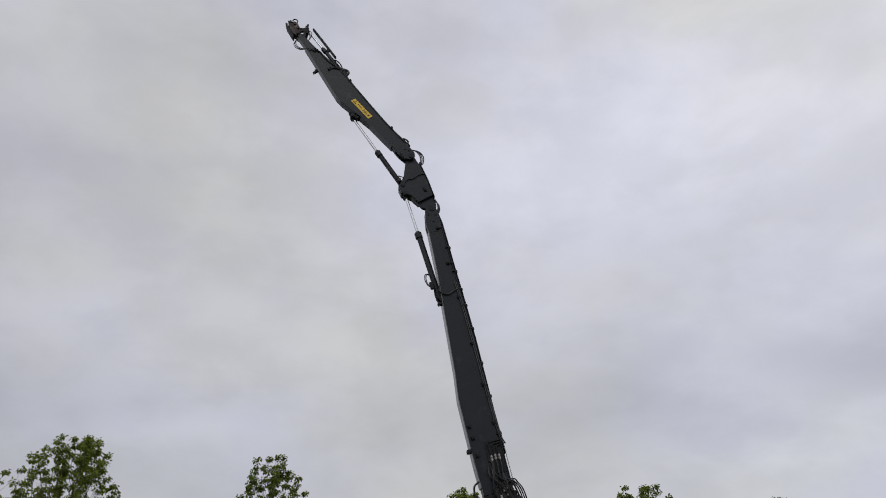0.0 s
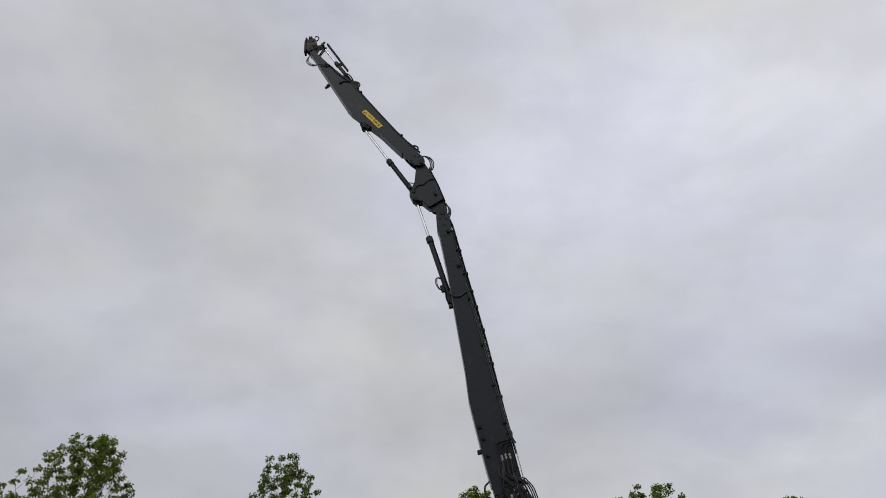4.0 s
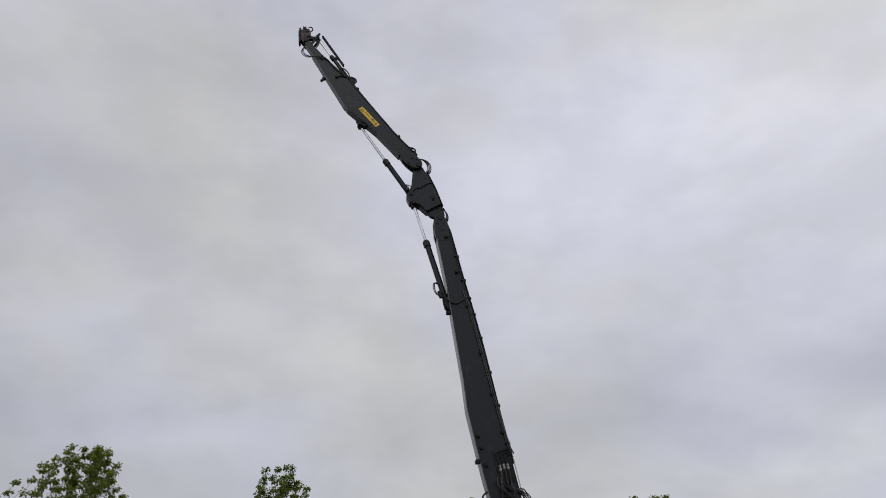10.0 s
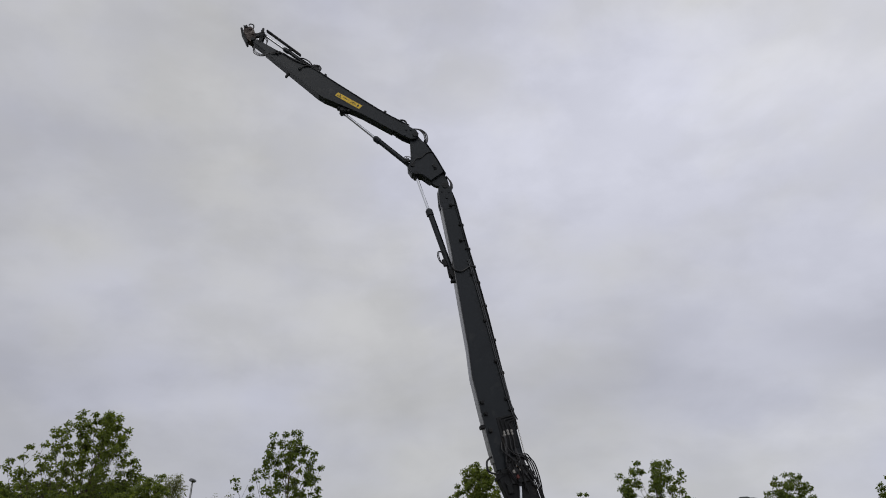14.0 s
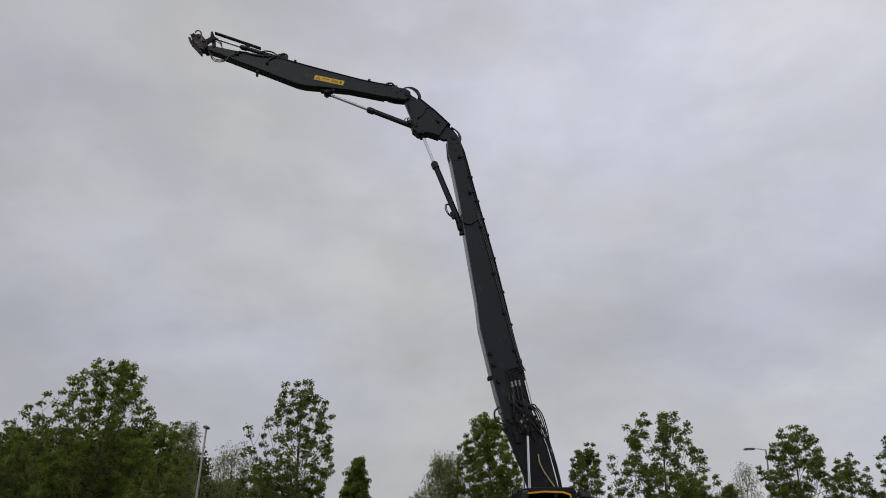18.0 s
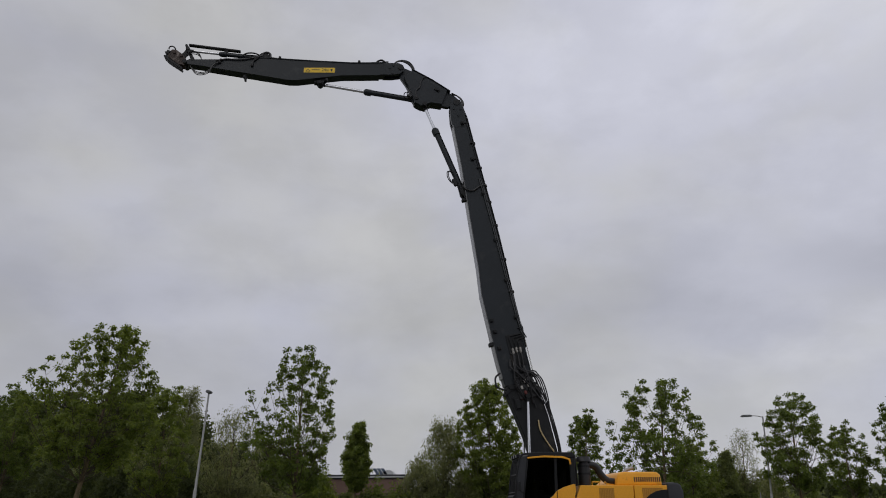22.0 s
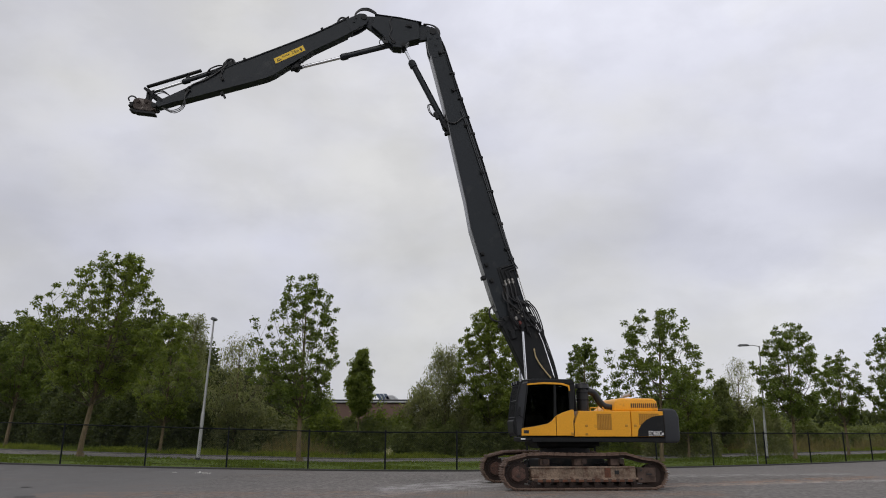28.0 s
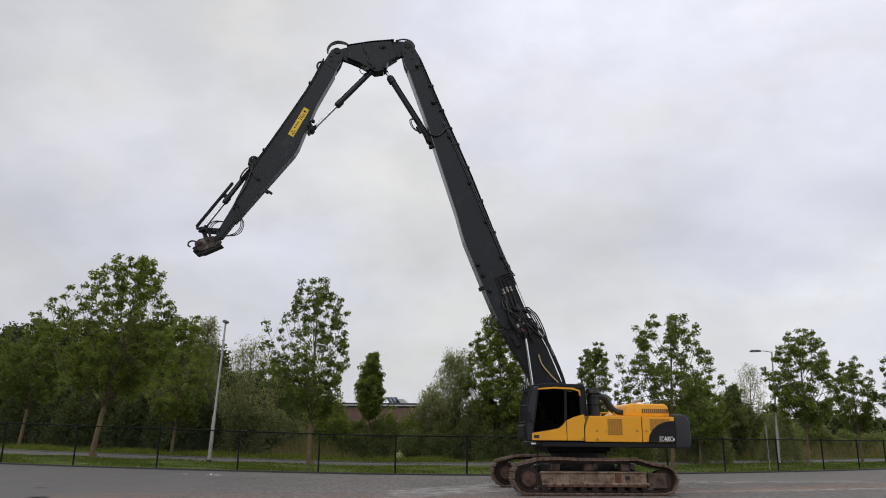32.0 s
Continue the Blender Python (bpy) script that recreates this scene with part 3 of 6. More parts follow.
grass("reeds", lambda x: road_far_y(x) + 1, lambda x: road_far_y(x) + 7, 10500, 1.25, M_REED, 6, x0=14, x1=60, label="dry straw-coloured reeds beyond the road")


# ---------------------------------------------------------------- trees
def envelope(t, kind):
    """Crown width over its height, 0 at its foot to 1 at its top."""
    if kind == "column":
        return float(np.interp(t, [0, 0.15, 0.4, 0.7, 1.0], [0.12, 0.70, 1.0, 0.66, 0.10]))
    if kind == "dome":
        return float(np.interp(t, [0, 0.15, 0.4, 0.65, 0.85, 1.0], [0.50, 0.88, 1.0, 0.84, 0.55, 0.22]))
    return float(np.interp(t, [0, 0.15, 0.38, 0.7, 0.9, 1.0], [0.36, 0.74, 1.0, 0.74, 0.45, 0.16]))


def tree(x, y, height, left, right, low, lean=0.0, seed=1, leaf=None, label="", limbs=40, size=0.24, per=22, kind="round", trunk_r=0.16, reach_r=0.22, bark=None, fork=6, gaps=0.25, narrow=0.42):
    """left and right: how far the crown reaches from the trunk; low: where it begins; gaps: share of bare twigs high up."""
    rng = np.random.default_rng(seed)
    root = empty("tree", pose(x, y, lift(x, y)))
    tagged(root, label, "tree", group="trees along the road")

    def stem(h):
        t = h / height
        return Vector((lean * t * (0.85 + 0.15 * t) + 0.10 * math.sin(3 * t + seed), 0.1 * math.sin(4 * t + seed), h))

    bm = fresh()
    pipe(bm, [stem(height * 0.95 * k / 9) + (Vector((0, 0, -0.1)) if k == 0 else Vector()) for k in range(10)], trunk_r, 9, 2, (trunk_r, 0.02))
    rod(bm, (0, 0, -0.06), (0, 0, 0.25), trunk_r * 1.25, 9, trunk_r * 0.98, False)
    part("trunk", bm, bark or M_BARK, root, smooth=True)
    centres, spreads = [], []
    for i in range(limbs):
        u = (i + rng.uniform(0, 0.9)) / limbs
        tip_h = low + (height - low) * (0.03 + 0.95 * u ** 0.9)
        az = i * 2.39996 + rng.uniform(-0.5, 0.5)
        side = abs(math.cos(az))
        reach = (right if math.cos(az) > 0 else left) * side + (left + right) / 2 * (1 - side)
        reach *= envelope((tip_h - low) / (height - low), kind) * (rng.uniform(0.58, 1.0) if kind != "column" else rng.uniform(0.75, 1.0))
        rise = reach * rng.uniform(0.8, 1.3) * (1 + 0.9 * u) * (1.7 if kind == "column" else 1.0)
        h = tip_h - rise
        if h < low * 0.85:
            h = min(low * 0.85 + (height - low) * 0.45 * rng.uniform(0, 1), tip_h + 0.30 * reach)
        h = max(h, height * 0.12)
        a = stem(h)
        tip = Vector((a.x + math.cos(az) * reach, a.y + math.sin(az) * reach, tip_h))
        mid = a.lerp(tip, 0.5) + Vector((math.cos(az) * 0.12 * reach, math.sin(az) * 0.12 * reach, (-0.10 if tip_h > h + 0.5 * reach else 0.10) * reach))
        bm = fresh()
        pipe(bm, [a, mid, tip], 0.05, 5, 3, (0.012 + 0.024 * (1 - u) * min(1, trunk_r * 6), 0.008))
        count = max(2, round((fork if narrow < 0.3 else fork * 0.85) * (0.5 + 0.5 * min(1.0, reach / (0.6 * (left + right) / 2)))))
        for k in range(count):
            t = 0.30 + 0.66 * (k + rng.uniform(0, 1)) / count
            p = a.lerp(mid, t / 0.5) if t < 0.5 else mid.lerp(tip, (t - 0.5) / 0.5)
            q = p + Vector((rng.normal(0, 0.42), rng.normal(0, 0.42), rng.uniform(0.1, 0.85))) * min(1.0, 0.3 + reach * 0.24)
            pipe(bm, [p, q], 0.008, 4, 1)
            if rng.uniform() < min(0.8, gaps * (0.5 if u < 0.45 else 0.9 + u)):
                continue
            centres.append(tuple(q))
            spreads.append(reach_r * rng.uniform(0.8, 1.45))
            if u < 0.45 and rng.uniform() < 0.20:
                centres.append(tuple(p.lerp(q, 0.3) + Vector((rng.normal(0, 0.2), rng.normal(0, 0.2), rng.normal(0, 0.15)))))
                spreads.append(reach_r * rng.uniform(0.7, 1.3))
        centres.append(tuple(tip))
        spreads.append(reach_r * rng.uniform(0.9, 1.35))
        if kind != "column" and u > 0.25:
            shoot = tip + Vector((rng.normal(0.05, 0.12), rng.normal(0, 0.12), rng.uniform(0.30, 0.75)))
            pipe(bm, [tip, shoot], 0.008, 4, 1)
            centres.append(tuple(shoot))
            spreads.append(reach_r * rng.uniform(0.7, 1.1))
        part("branch", bm, M_TWIG, root)
    for k in range(5):
        q = stem(height * (0.85 + 0.135 * k / 4)) + Vector((rng.normal(0, 0.16), rng.normal(0, 0.16), 0))
        centres.append(tuple(q))
        spreads.append(reach_r * 0.9)
    full = narrow >= 0.3
    quads_mesh("crown", tuft_quads(rng, centres, size * (0.60 if full else 0.8), np.array(spreads) * (1.02 if full else 1.1), int(per * (2.3 if full else 1.5)), droop=0.6, narrow=narrow * (1.75 if full else 1.2), wind=0.32), leaf or M_LEAF, root)
    return root


ASH = "young ash tree with loose light green crown on the verge"
tree(-23.3, 44.2, 12.2, 4.7, 3.7, 3.3, 1.7, 11, M_LEAF_FRESH, "broad green ash tree with a pale trunk beside the road", 96, 0.27, 28, "dome", 0.17, 0.26, fork=6, gaps=0.20)
tree(-10.05, 44.0, 10.8, 4.0, 2.7, 2.6, -0.2, 42, M_LEAF, "tall loose-crowned ash tree standing in the grass verge", 62, 0.25, 28, trunk_r=0.15, reach_r=0.23, fork=6, gaps=0.38)
tree(-23.0, 54.6, 9.8, 3.0, 2.7, 2.2, 0.3, 13, M_LEAF_FRESH, "fresh green young tree beyond the road", 62, 0.26, 28, trunk_r=0.12, reach_r=0.24, fork=5)
tree(-35.8, 56.5, 10.2, 3.8, 3.3, 3.3, 0.5, 31, M_LEAF, "green ash tree before the dark wood", 60, 0.28, 28, "dome", 0.14, 0.28, fork=7)
tree(-36.5, 86.0, 15.0, 4.0, 4.0, 3.8, 0.4, 33, M_LEAF, "tall green tree in the wood", 44, 0.36, 26, trunk_r=0.2, reach_r=0.38, fork=7)
tree(-58.0, 92.0, 13.0, 5.0, 5.0, 4.0, 0, 14, M_LEAF_FRESH, "fresh green small tree before the dark wood", 40, 0.45, 26, "dome", 0.2, 0.42)
tree(-9.3, 60.5, 8.45, 1.2, 1.1, 3.1, 0.45, 15, M_LEAF_FRESH, "slim upright dense green tree beyond the road", 62, 0.25, 36, "column", 0.1, 0.24, gaps=0.0)
tree(1.9, 57.0, 11.0, 3.3, 2.8, 1.8, -0.6, 16, M_LEAF_FRESH, "full fresh green tree beyond the road", 76, 0.27, 32, trunk_r=0.16, reach_r=0.26, fork=7, gaps=0.08)
tree(9.2, 61.0, 9.0, 2.2, 2.2, 1.7, 0.2, 17, M_LEAF, "round green tree behind the yard fence", 46, 0.27, 30, "dome", 0.13, 0.25, fork=5, gaps=0.2)
tree(12.0, 48.0, 9.5, 3.9, 3.8, 2.0, 0.3, 18, M_LEAF, ASH, 54, 0.26, 30, trunk_r=0.14, reach_r=0.26, fork=6, gaps=0.32)
tree(16.2, 57.0, 6.3, 2.1, 2.1, 1.2, 0.2, 19, M_LEAF_FRESH, "low bushy green tree beyond the road", 40, 0.26, 30, "dome", 0.1, 0.25)
tree(22.7, 54.0, 9.15, 3.1, 3.0, 2.6, 0.4, 20, M_LEAF, ASH, 54, 0.26, 30, "round", 0.13, 0.26, fork=6, gaps=0.34)
tree(30.6, 62.5, 7.8, 2.4, 2.3, 2.6, 0.0, 21, M_LEAF, ASH, 40, 0.27, 28, trunk_r=0.12, reach_r=0.24, fork=5, gaps=0.48)
tree(33.6, 60.0, 9.6, 2.6, 2.8, 2.5, 0.2, 22, M_LEAF, ASH, 46, 0.27, 30, trunk_r=0.13, reach_r=0.24, fork=5, gaps=0.46)
tree(38.5, 66.0, 8.8, 2.6, 2.8, 2.5, 0.2, 28, M_LEAF, ASH, 40, 0.29, 26, trunk_r=0.13, reach_r=0.24, fork=5, gaps=0.46)
tree(22.2, 67.0, 6.5, 1.6, 1.5, 0.6, 0.1, 23, M_SHRUB, "dark green pointed tree in the thicket", 40, 0.30, 28, "column", 0.1, 0.3, gaps=0.0)
tree(25.8, 73.0, 8.6, 2.0, 2.0, 2.0, 0.3, 24, M_WILLOW, "thin half-bare grey willow", 44, 0.30, 13, trunk_r=0.08, reach_r=0.40, gaps=0.3, narrow=0.18)
tree(-29.4, 74.0, 13.0, 2.2, 2.0, 2.0, 1.0, 25, M_WILLOW, "grey-green willow bent by the wind", 48, 0.42, 26, trunk_r=0.14, reach_r=0.5, narrow=0.2)
tree(-19.3, 59.6, 9.0, 2.9, 3.1, 1.2, 0.3, 26, M_WILLOW, "grey-green loose willow beyond the road", 56, 0.36, 15, "dome", 0.12, 0.5, narrow=0.2, gaps=0.25)
tree(-2.2, 59.0, 8.1, 2.4, 2.8, 1.0, 0.3, 27, M_WILLOW, "grey-green willow bush beyond the road", 66, 0.34, 26, "dome", 0.1, 0.45, narrow=0.2, gaps=0.1)
tree(-4.3, 61.0, 5.2, 1.3, 2.0, 0.6, 0.2, 29, M_WILLOW, "low grey-green willow bush beyond the road", 44, 0.32, 26, "dome", 0.08, 0.45, narrow=0.2, gaps=0.1)


def thicket(label, masses, mat, seed, size, density, name="thicket"):
    """Uneven leafy masses: each is x, y, half width, half depth, height."""
    rng = np.random.default_rng(seed)
    out = []
    for x, y, rx, ry, h in masses:
        k = int(density * rx * h)
        a = rng.uniform(0, 2 * np.pi, k)
        t = rng.uniform(0, 1, k) ** 0.85
        r = (1.08 - 0.62 * t ** 1.6) * rng.uniform(0.55, 1.05, k) ** 0.5
        r *= 1 + 0.16 * np.sin(a * 3 + x) + 0.12 * np.sin(a * 5 + t * 7 + y)
        top = h * (0.88 + 0.16 * np.sin(a * 2 + x * 1.7))
        c = np.stack([x + np.cos(a) * rx * r, y + np.sin(a) * ry * r, t * top], 1)
        out.append(leaf_quads(rng, c, size, size * 0.9, 8, 0.3, 0.6))
    ob = quads_mesh(name, np.concatenate(out), mat)
    return tagged(ob, label, "thicket", kind="stuff")


def spread_out(x0, x1, n, y0, y1, rx, ry, heights):
    out = []
    for i in range(n):
        u = (i + 0.5) / n
        h = float(np.interp(u, np.linspace(0, 1, len(heights)), heights)) * rw.uniform(0.85, 1.12)
        out.append((x0 + (x1 - x0) * u, y0 + (y1 - y0) * u + rw.uniform(-1.5, 1.5), rx, ry, h))
    return out


rw = random.Random(8)
thicket("grey-green willow scrub beside the wood", spread_out(-40, -15, 9, 71, 64, 2.4, 1.6, (6.0, 6.5, 5.5, 3.6)), M_WILLOW, 30, 0.27, 34)
thicket("dark green woodland edge beyond the road", spread_out(-72, -20, 13, 99, 86, 4.6, 3.4, (16, 17, 15.5, 11, 7.0)), M_LEAF_DARK, 31, 0.50, 30)
thicket("dense dark shrubs at the foot of the wood", spread_out(-62, -16, 17, 78, 60, 3.3, 2.2, (6.5, 6.5, 6, 5.5, 4.2)), M_LEAF_DARK, 32, 0.23, 130)
thicket("dark shrubs behind the road", spread_out(-18, 5, 12, 62, 61, 2.2, 1.7, (3.6, 3.1, 2.9, 3.2, 4.0)), M_SHRUB, 33, 0.17, 170)
thicket("small bush with white blossom in the far verge", [(-6.11, 55.0, 0.26, 0.2, 0.62)], M_BLOSSOM, 41, 0.08, 420)
thicket("low dark shrubs along the far verge", [(-5.2, 57.6, 1.5, 0.9, 2.3), (-2.2, 57.0, 1.9, 0.9, 2.7), (1.2, 56.0, 1.9, 0.9, 2.9), (4.2, 57.0, 1.8, 0.9, 3.0), (7.0, 58.0, 1.6, 0.9, 2.8)], M_SHRUB, 39, 0.16, 180)
thicket("grey-green willow shoots beyond the road", [(-19.2, 59.5, 1.9, 1.0, 4.2), (-16.6, 59.0, 1.7, 1.0, 3.6), (-14.0, 59.0, 1.5, 0.9, 3.0), (17.6, 58.5, 1.5, 0.9, 4.0), (15.0, 59.5, 1.4, 0.9, 3.2), (24.6, 63.0, 1.5, 0.9, 4.2)], M_WILLOW, 40, 0.17, 130)
thicket("green bushes behind the machine", spread_out(3, 28, 11, 67, 75, 2.3, 1.7, (4.4, 4.0, 4.2, 5.2, 5.0)), M_SHRUB, 34, 0.24, 110)
thicket("low green bushes along the far verge", spread_out(24, 66, 13, 78, 98, 3.2, 2.2, (4.2, 2.8, 2.4, 2.8)), M_SHRUB, 35, 0.30, 70)
thicket("fresh green bushes behind the road", [(-13.2, 59.5, 1.3, 1.0, 4.4), (-11.3, 60.5, 0.8, 0.8, 3.3), (-5.9, 60.5, 0.55, 0.6, 3.7), (-7.4, 60.6, 0.35, 0.4, 4.3), (-8.2, 60.6, 0.4, 0.4, 3.5), (-11.9, 61.5, 0.9, 0.6, 4.8), (-5.0, 60.0, 0.5, 0.6, 2.9), (-0.5, 62, 1.8, 1.4, 4.5), (14, 63, 2.4, 1.4, 4.0), (19.5, 66, 2.0, 1.3, 3.8), (27.5, 72, 2.2, 1.4, 3.6)], M_LEAF_FRESH, 36, 0.20, 100)
thicket("distant line of trees on the horizon", spread_out(-230, 230, 30, 190, 190, 13, 8, (6.5, 7.5, 6, 7, 6.5)), M_LEAF_DARK, 37, 1.4, 8)
# added out of view, so the cab glass reflects something dark
thicket("unseen belt of trees added behind the camera to darken reflections", spread_out(-90, 90, 26, -66, -66, 5.5, 4, (10, 12, 11, 12, 10)), M_LEAF_DARK, 38, 0.9, 12)


# ---------------------------------------------------------------- street lamps, fence, building
def street_lamp(x, y, height, arm, label, tilt=2.1):
    root = empty("street_lamp", pose(x, y, lift(x, y), 0, tilt))
    tagged(root, label, "street lamp", group="street lamps")
    bm = fresh()
    rod(bm, (0, 0, 0.0), (0, 0, 2.6), 0.105, 14, 0.10)
    rod(bm, (0, 0, 2.6), (0, 0, 2.75), 0.10, 14, 0.075)
    rod(bm, (0, 0, 2.75), (0, 0, height), 0.075, 14, 0.05)
    part("pole", bm, M_LAMP, root, smooth=True)
    bm = fresh()
    rod(bm, (0, 0, 0), (0, 0, 0.16), 0.14, 14)
    part("base_sleeve", bm, M_KERB, root, "dark sleeve at the foot")
    if arm:
        bm = fresh()
        pipe(bm, [(0, 0, height - 0.06), (-arm * 0.5, 0, height + 0.02), (-arm, 0, height + 0.02)], 0.03, 8)
        part("arm", bm, M_LAMP, root, smooth=True)
        bm = fresh()
        prism(bm, [(-arm - 0.75, height - 0.06), (-arm - 0.65, height + 0.06), (-arm - 0.1, height + 0.09), (-arm + 0.05, height + 0.05), (-arm + 0.05, height - 0.04), (-arm - 0.6, height - 0.10)], -0.13, 0.13, 0.02)
    else:
        bm = fresh()
        prism(bm, [(-0.06, height - 0.06), (-0.08, height + 0.04), (0.02, height + 0.11), (0.17, height + 0.08), (0.22, height - 0.02), (0.10, height - 0.09)], -0.42, 0.08, 0.03)
    part("lamp_head", bm, M_LAMPHEAD, root, "dark grey lamp head")
    return root


street_lamp(-15.75, 42.9, 8.15, 0, "tall galvanised street lamp standing in the verge")
street_lamp(21.3, 55.4, 8.12, 0.85, "galvanised street lamp with an outreach arm")


def fence(xs):
    root = empty("yard_fence", pose(0, 0, 0))
    tagged(root, "black chain-link fence along the paved yard", "fence")
    top = 1.83

    def base(x):
        """The fence climbs a little with the land."""
        return bank(x) - 0.08 + max(0.0, 0.007 * (-6 - x))

    post = fresh()
    rod(post, (0, 0, -0.30), (0, 0, top + 0.05), 0.042, 8)
    rod(post, (0, 0, top + 0.05), (0, 0, top + 0.09), 0.047, 8, 0.02)
    me = bpy.data.meshes.new("post")
    post.to_mesh(me)
    post.free()
    me.materials.append(M_POST)
    for x in xs:
        ob = new("post", me)
        ob.parent = root
        ob.matrix_basis = pose(x, fence_y(x), base(x))
    for x0, x1 in zip(xs, xs[1:]):
        bm = fresh()
        rod(bm, (x0, fence_y(x0), top + base(x0)), (x1, fence_y(x1), top + base(x1)), 0.03, 6)
        part("top_rail", bm, M_POST, root)
        bm = fresh()
        rod(bm, (x0, fence_y(x0), 0.12 + base(x0)), (x1, fence_y(x1), 0.12 + base(x1)), 0.006, 4)
        part("tension_wire", bm, M_POST, root)
        a, b = Vector((x0, fence_y(x0), base(x0))), Vector((x1, fence_y(x1), base(x1)))
        ln = (b - a).length
        d = (b - a) / ln
        quads = []
        step, w, h = 0.085, 0.0024, top - 0.06
        k = -h
        while k < ln:
            for s in (1, -1):
                u0, u1 = (k, k + h) if s > 0 else (k + h, k)
                z0, z1 = 0.06, 0.06 + h
                # cut at the ends of the bay
                c0, c1 = max(0, min(ln, u0)), max(0, min(ln, u1))
                if abs(c1 - c0) > 1e-3:
                    t0, t1 = (c0 - u0) / (u1 - u0), (c1 - u0) / (u1 - u0)
                    p, q = a + d * c0 + Vector((0, 0, z0 + h * t0)), a + d * c1 + Vector((0, 0, z0 + h * t1))
                    o = d * w * 1.4
                    quads.append([p - o, p + o, q + o, q - o])
            k += step
        quads_mesh("wire_mesh", np.array([[tuple(v) for v in qd] for qd in quads]), M_POST, root, "black wire netting")["kind"] = "stuff"
    return root


FENCE_X = [-40.5, -36.5, -32.5, -28.4, -24.3, -20.2, -15.75, -11.65, -7.7, -4.05, -0.7, 2.65, 6.09, 9.48, 12.93, 16.54, 20.05, 23.17, 25.9, 27.84, 28.9]
fence(FENCE_X)


def small_pole(x, y, h):
    bm = fresh()
    rod(bm, (0, 0, 0), (0, 0, h), 0.03, 8)
    ob = part("marker_pole", bm, M_POLE, None)
    ob.matrix_basis = pose(x, y, 0)
    return tagged(ob, "short grey steel pole beside the fence", "pole")


small_pole(16.1, fence_y(16.1) + 0.35, 2.55)


def building():
    root = empty("building", pose(-14.0, 96, 0))
    tagged(root, "low brown brick commercial building with a flat roof", "building")
    bm = fresh()
    block(bm, -16, 5.5, 0, 12, 0, 5.5)
    part("wall", bm, M_BRICKWALL, root)
    bm = fresh()
    block(bm, -16.2, 5.7, -0.2, 12.2, 5.5, 6.0, 0.05)
    part("roof", bm, M_ROOF, root, "dark flat roof edge")
    bm = fresh()
    block(bm, -16.25, 5.75, -0.26, -0.21, 5.62, 5.78)
    part("roof_trim", bm, M_PALE, root, "pale strip along the roof edge")
    for i in range(3):
        bm = fresh()
        x = 1.45 + i * 0.5
        prism(bm, [(x + 0.45, 6.05), (x + 0.90, 6.05), (x + 0.40, 6.80), (x - 0.05, 6.80)], 1.0, 1.06, 0.01)
        block(bm, x + 0.55, x + 0.60, 1.06, 1.5, 5.98, 6.2)
        part("roof_panel", bm, M_PANEL, root, "blue-grey tilted rooftop panel")
    bm = fresh()
    prism(bm, [(-0.8, 6.0), (0.9, 6.0), (0.8, 6.3), (0.4, 6.6), (-0.2, 6.6), (-0.65, 6.3)], 1.0, 4.0, 0.05)
    o = part("roof_dome", bm, M_PALE, root, "rounded grey rooftop housing")
    o.location.x = 3.3
    for i in range(6):
        bm = fresh()
        block(bm, -14 + i * 3.2, -12.4 + i * 3.2, -0.04, 0.08, 1.4, 3.2, 0.01)
        part("window", bm, M_ROOF, root, "dark window")
    return root


building()


# ---------------------------------------------------------------- the demolition excavator
# its own space: x forward, y to the cab side, z up, origin on the ground under the swing axis
excavator = empty("excavator", pose(3.233, 26.41, 0, 0, 0, 188.517))
tagged(excavator, "yellow and dark grey high-reach demolition excavator on crawler tracks", "excavator")
PIVOT = (0.58, 2.42)
L_BOOM, L_LINK, L_ARM = 15.214, 2.751, 8.621


def belt_points(n):
    """Evenly spaced points and headings round the track."""
    loop = [(-2.25, 0.03), (2.07, 0.03)]
    loop += [(2.12 + 0.49 * math.sin(radians(a)), 0.52 - 0.49 * math.cos(radians(a))) for a in range(12, 150, 15)]
    loop += [(1.80, 1.08), (1.2, 1.10), (0.3, 1.075), (-0.6, 1.075), (-1.4, 1.10), (-1.95, 0.95)]
    loop += [(-2.28 - 0.42 * math.sin(radians(a)), 0.45 + 0.42 * math.cos(radians(a))) for a in range(5, 178, 18)]
    pts = [Vector((x, 0, z + 0.045 - 0.03 * (z > 0.9))) for x, z in loop]
    seg = [(pts[(i + 1) % len(pts)] - pts[i]).length for i in range(len(pts))]
    total, out = sum(seg), []
    for k in range(n):
        d, i = total * k / n, 0
        while d > seg[i]:
            d -= seg[i]
            i += 1
        a, b = pts[i], pts[(i + 1) % len(pts)]
        h = (b - a).normalized()
        out.append((a.lerp(b, d / seg[i]), math.atan2(h.z, h.x)))
    return out, total


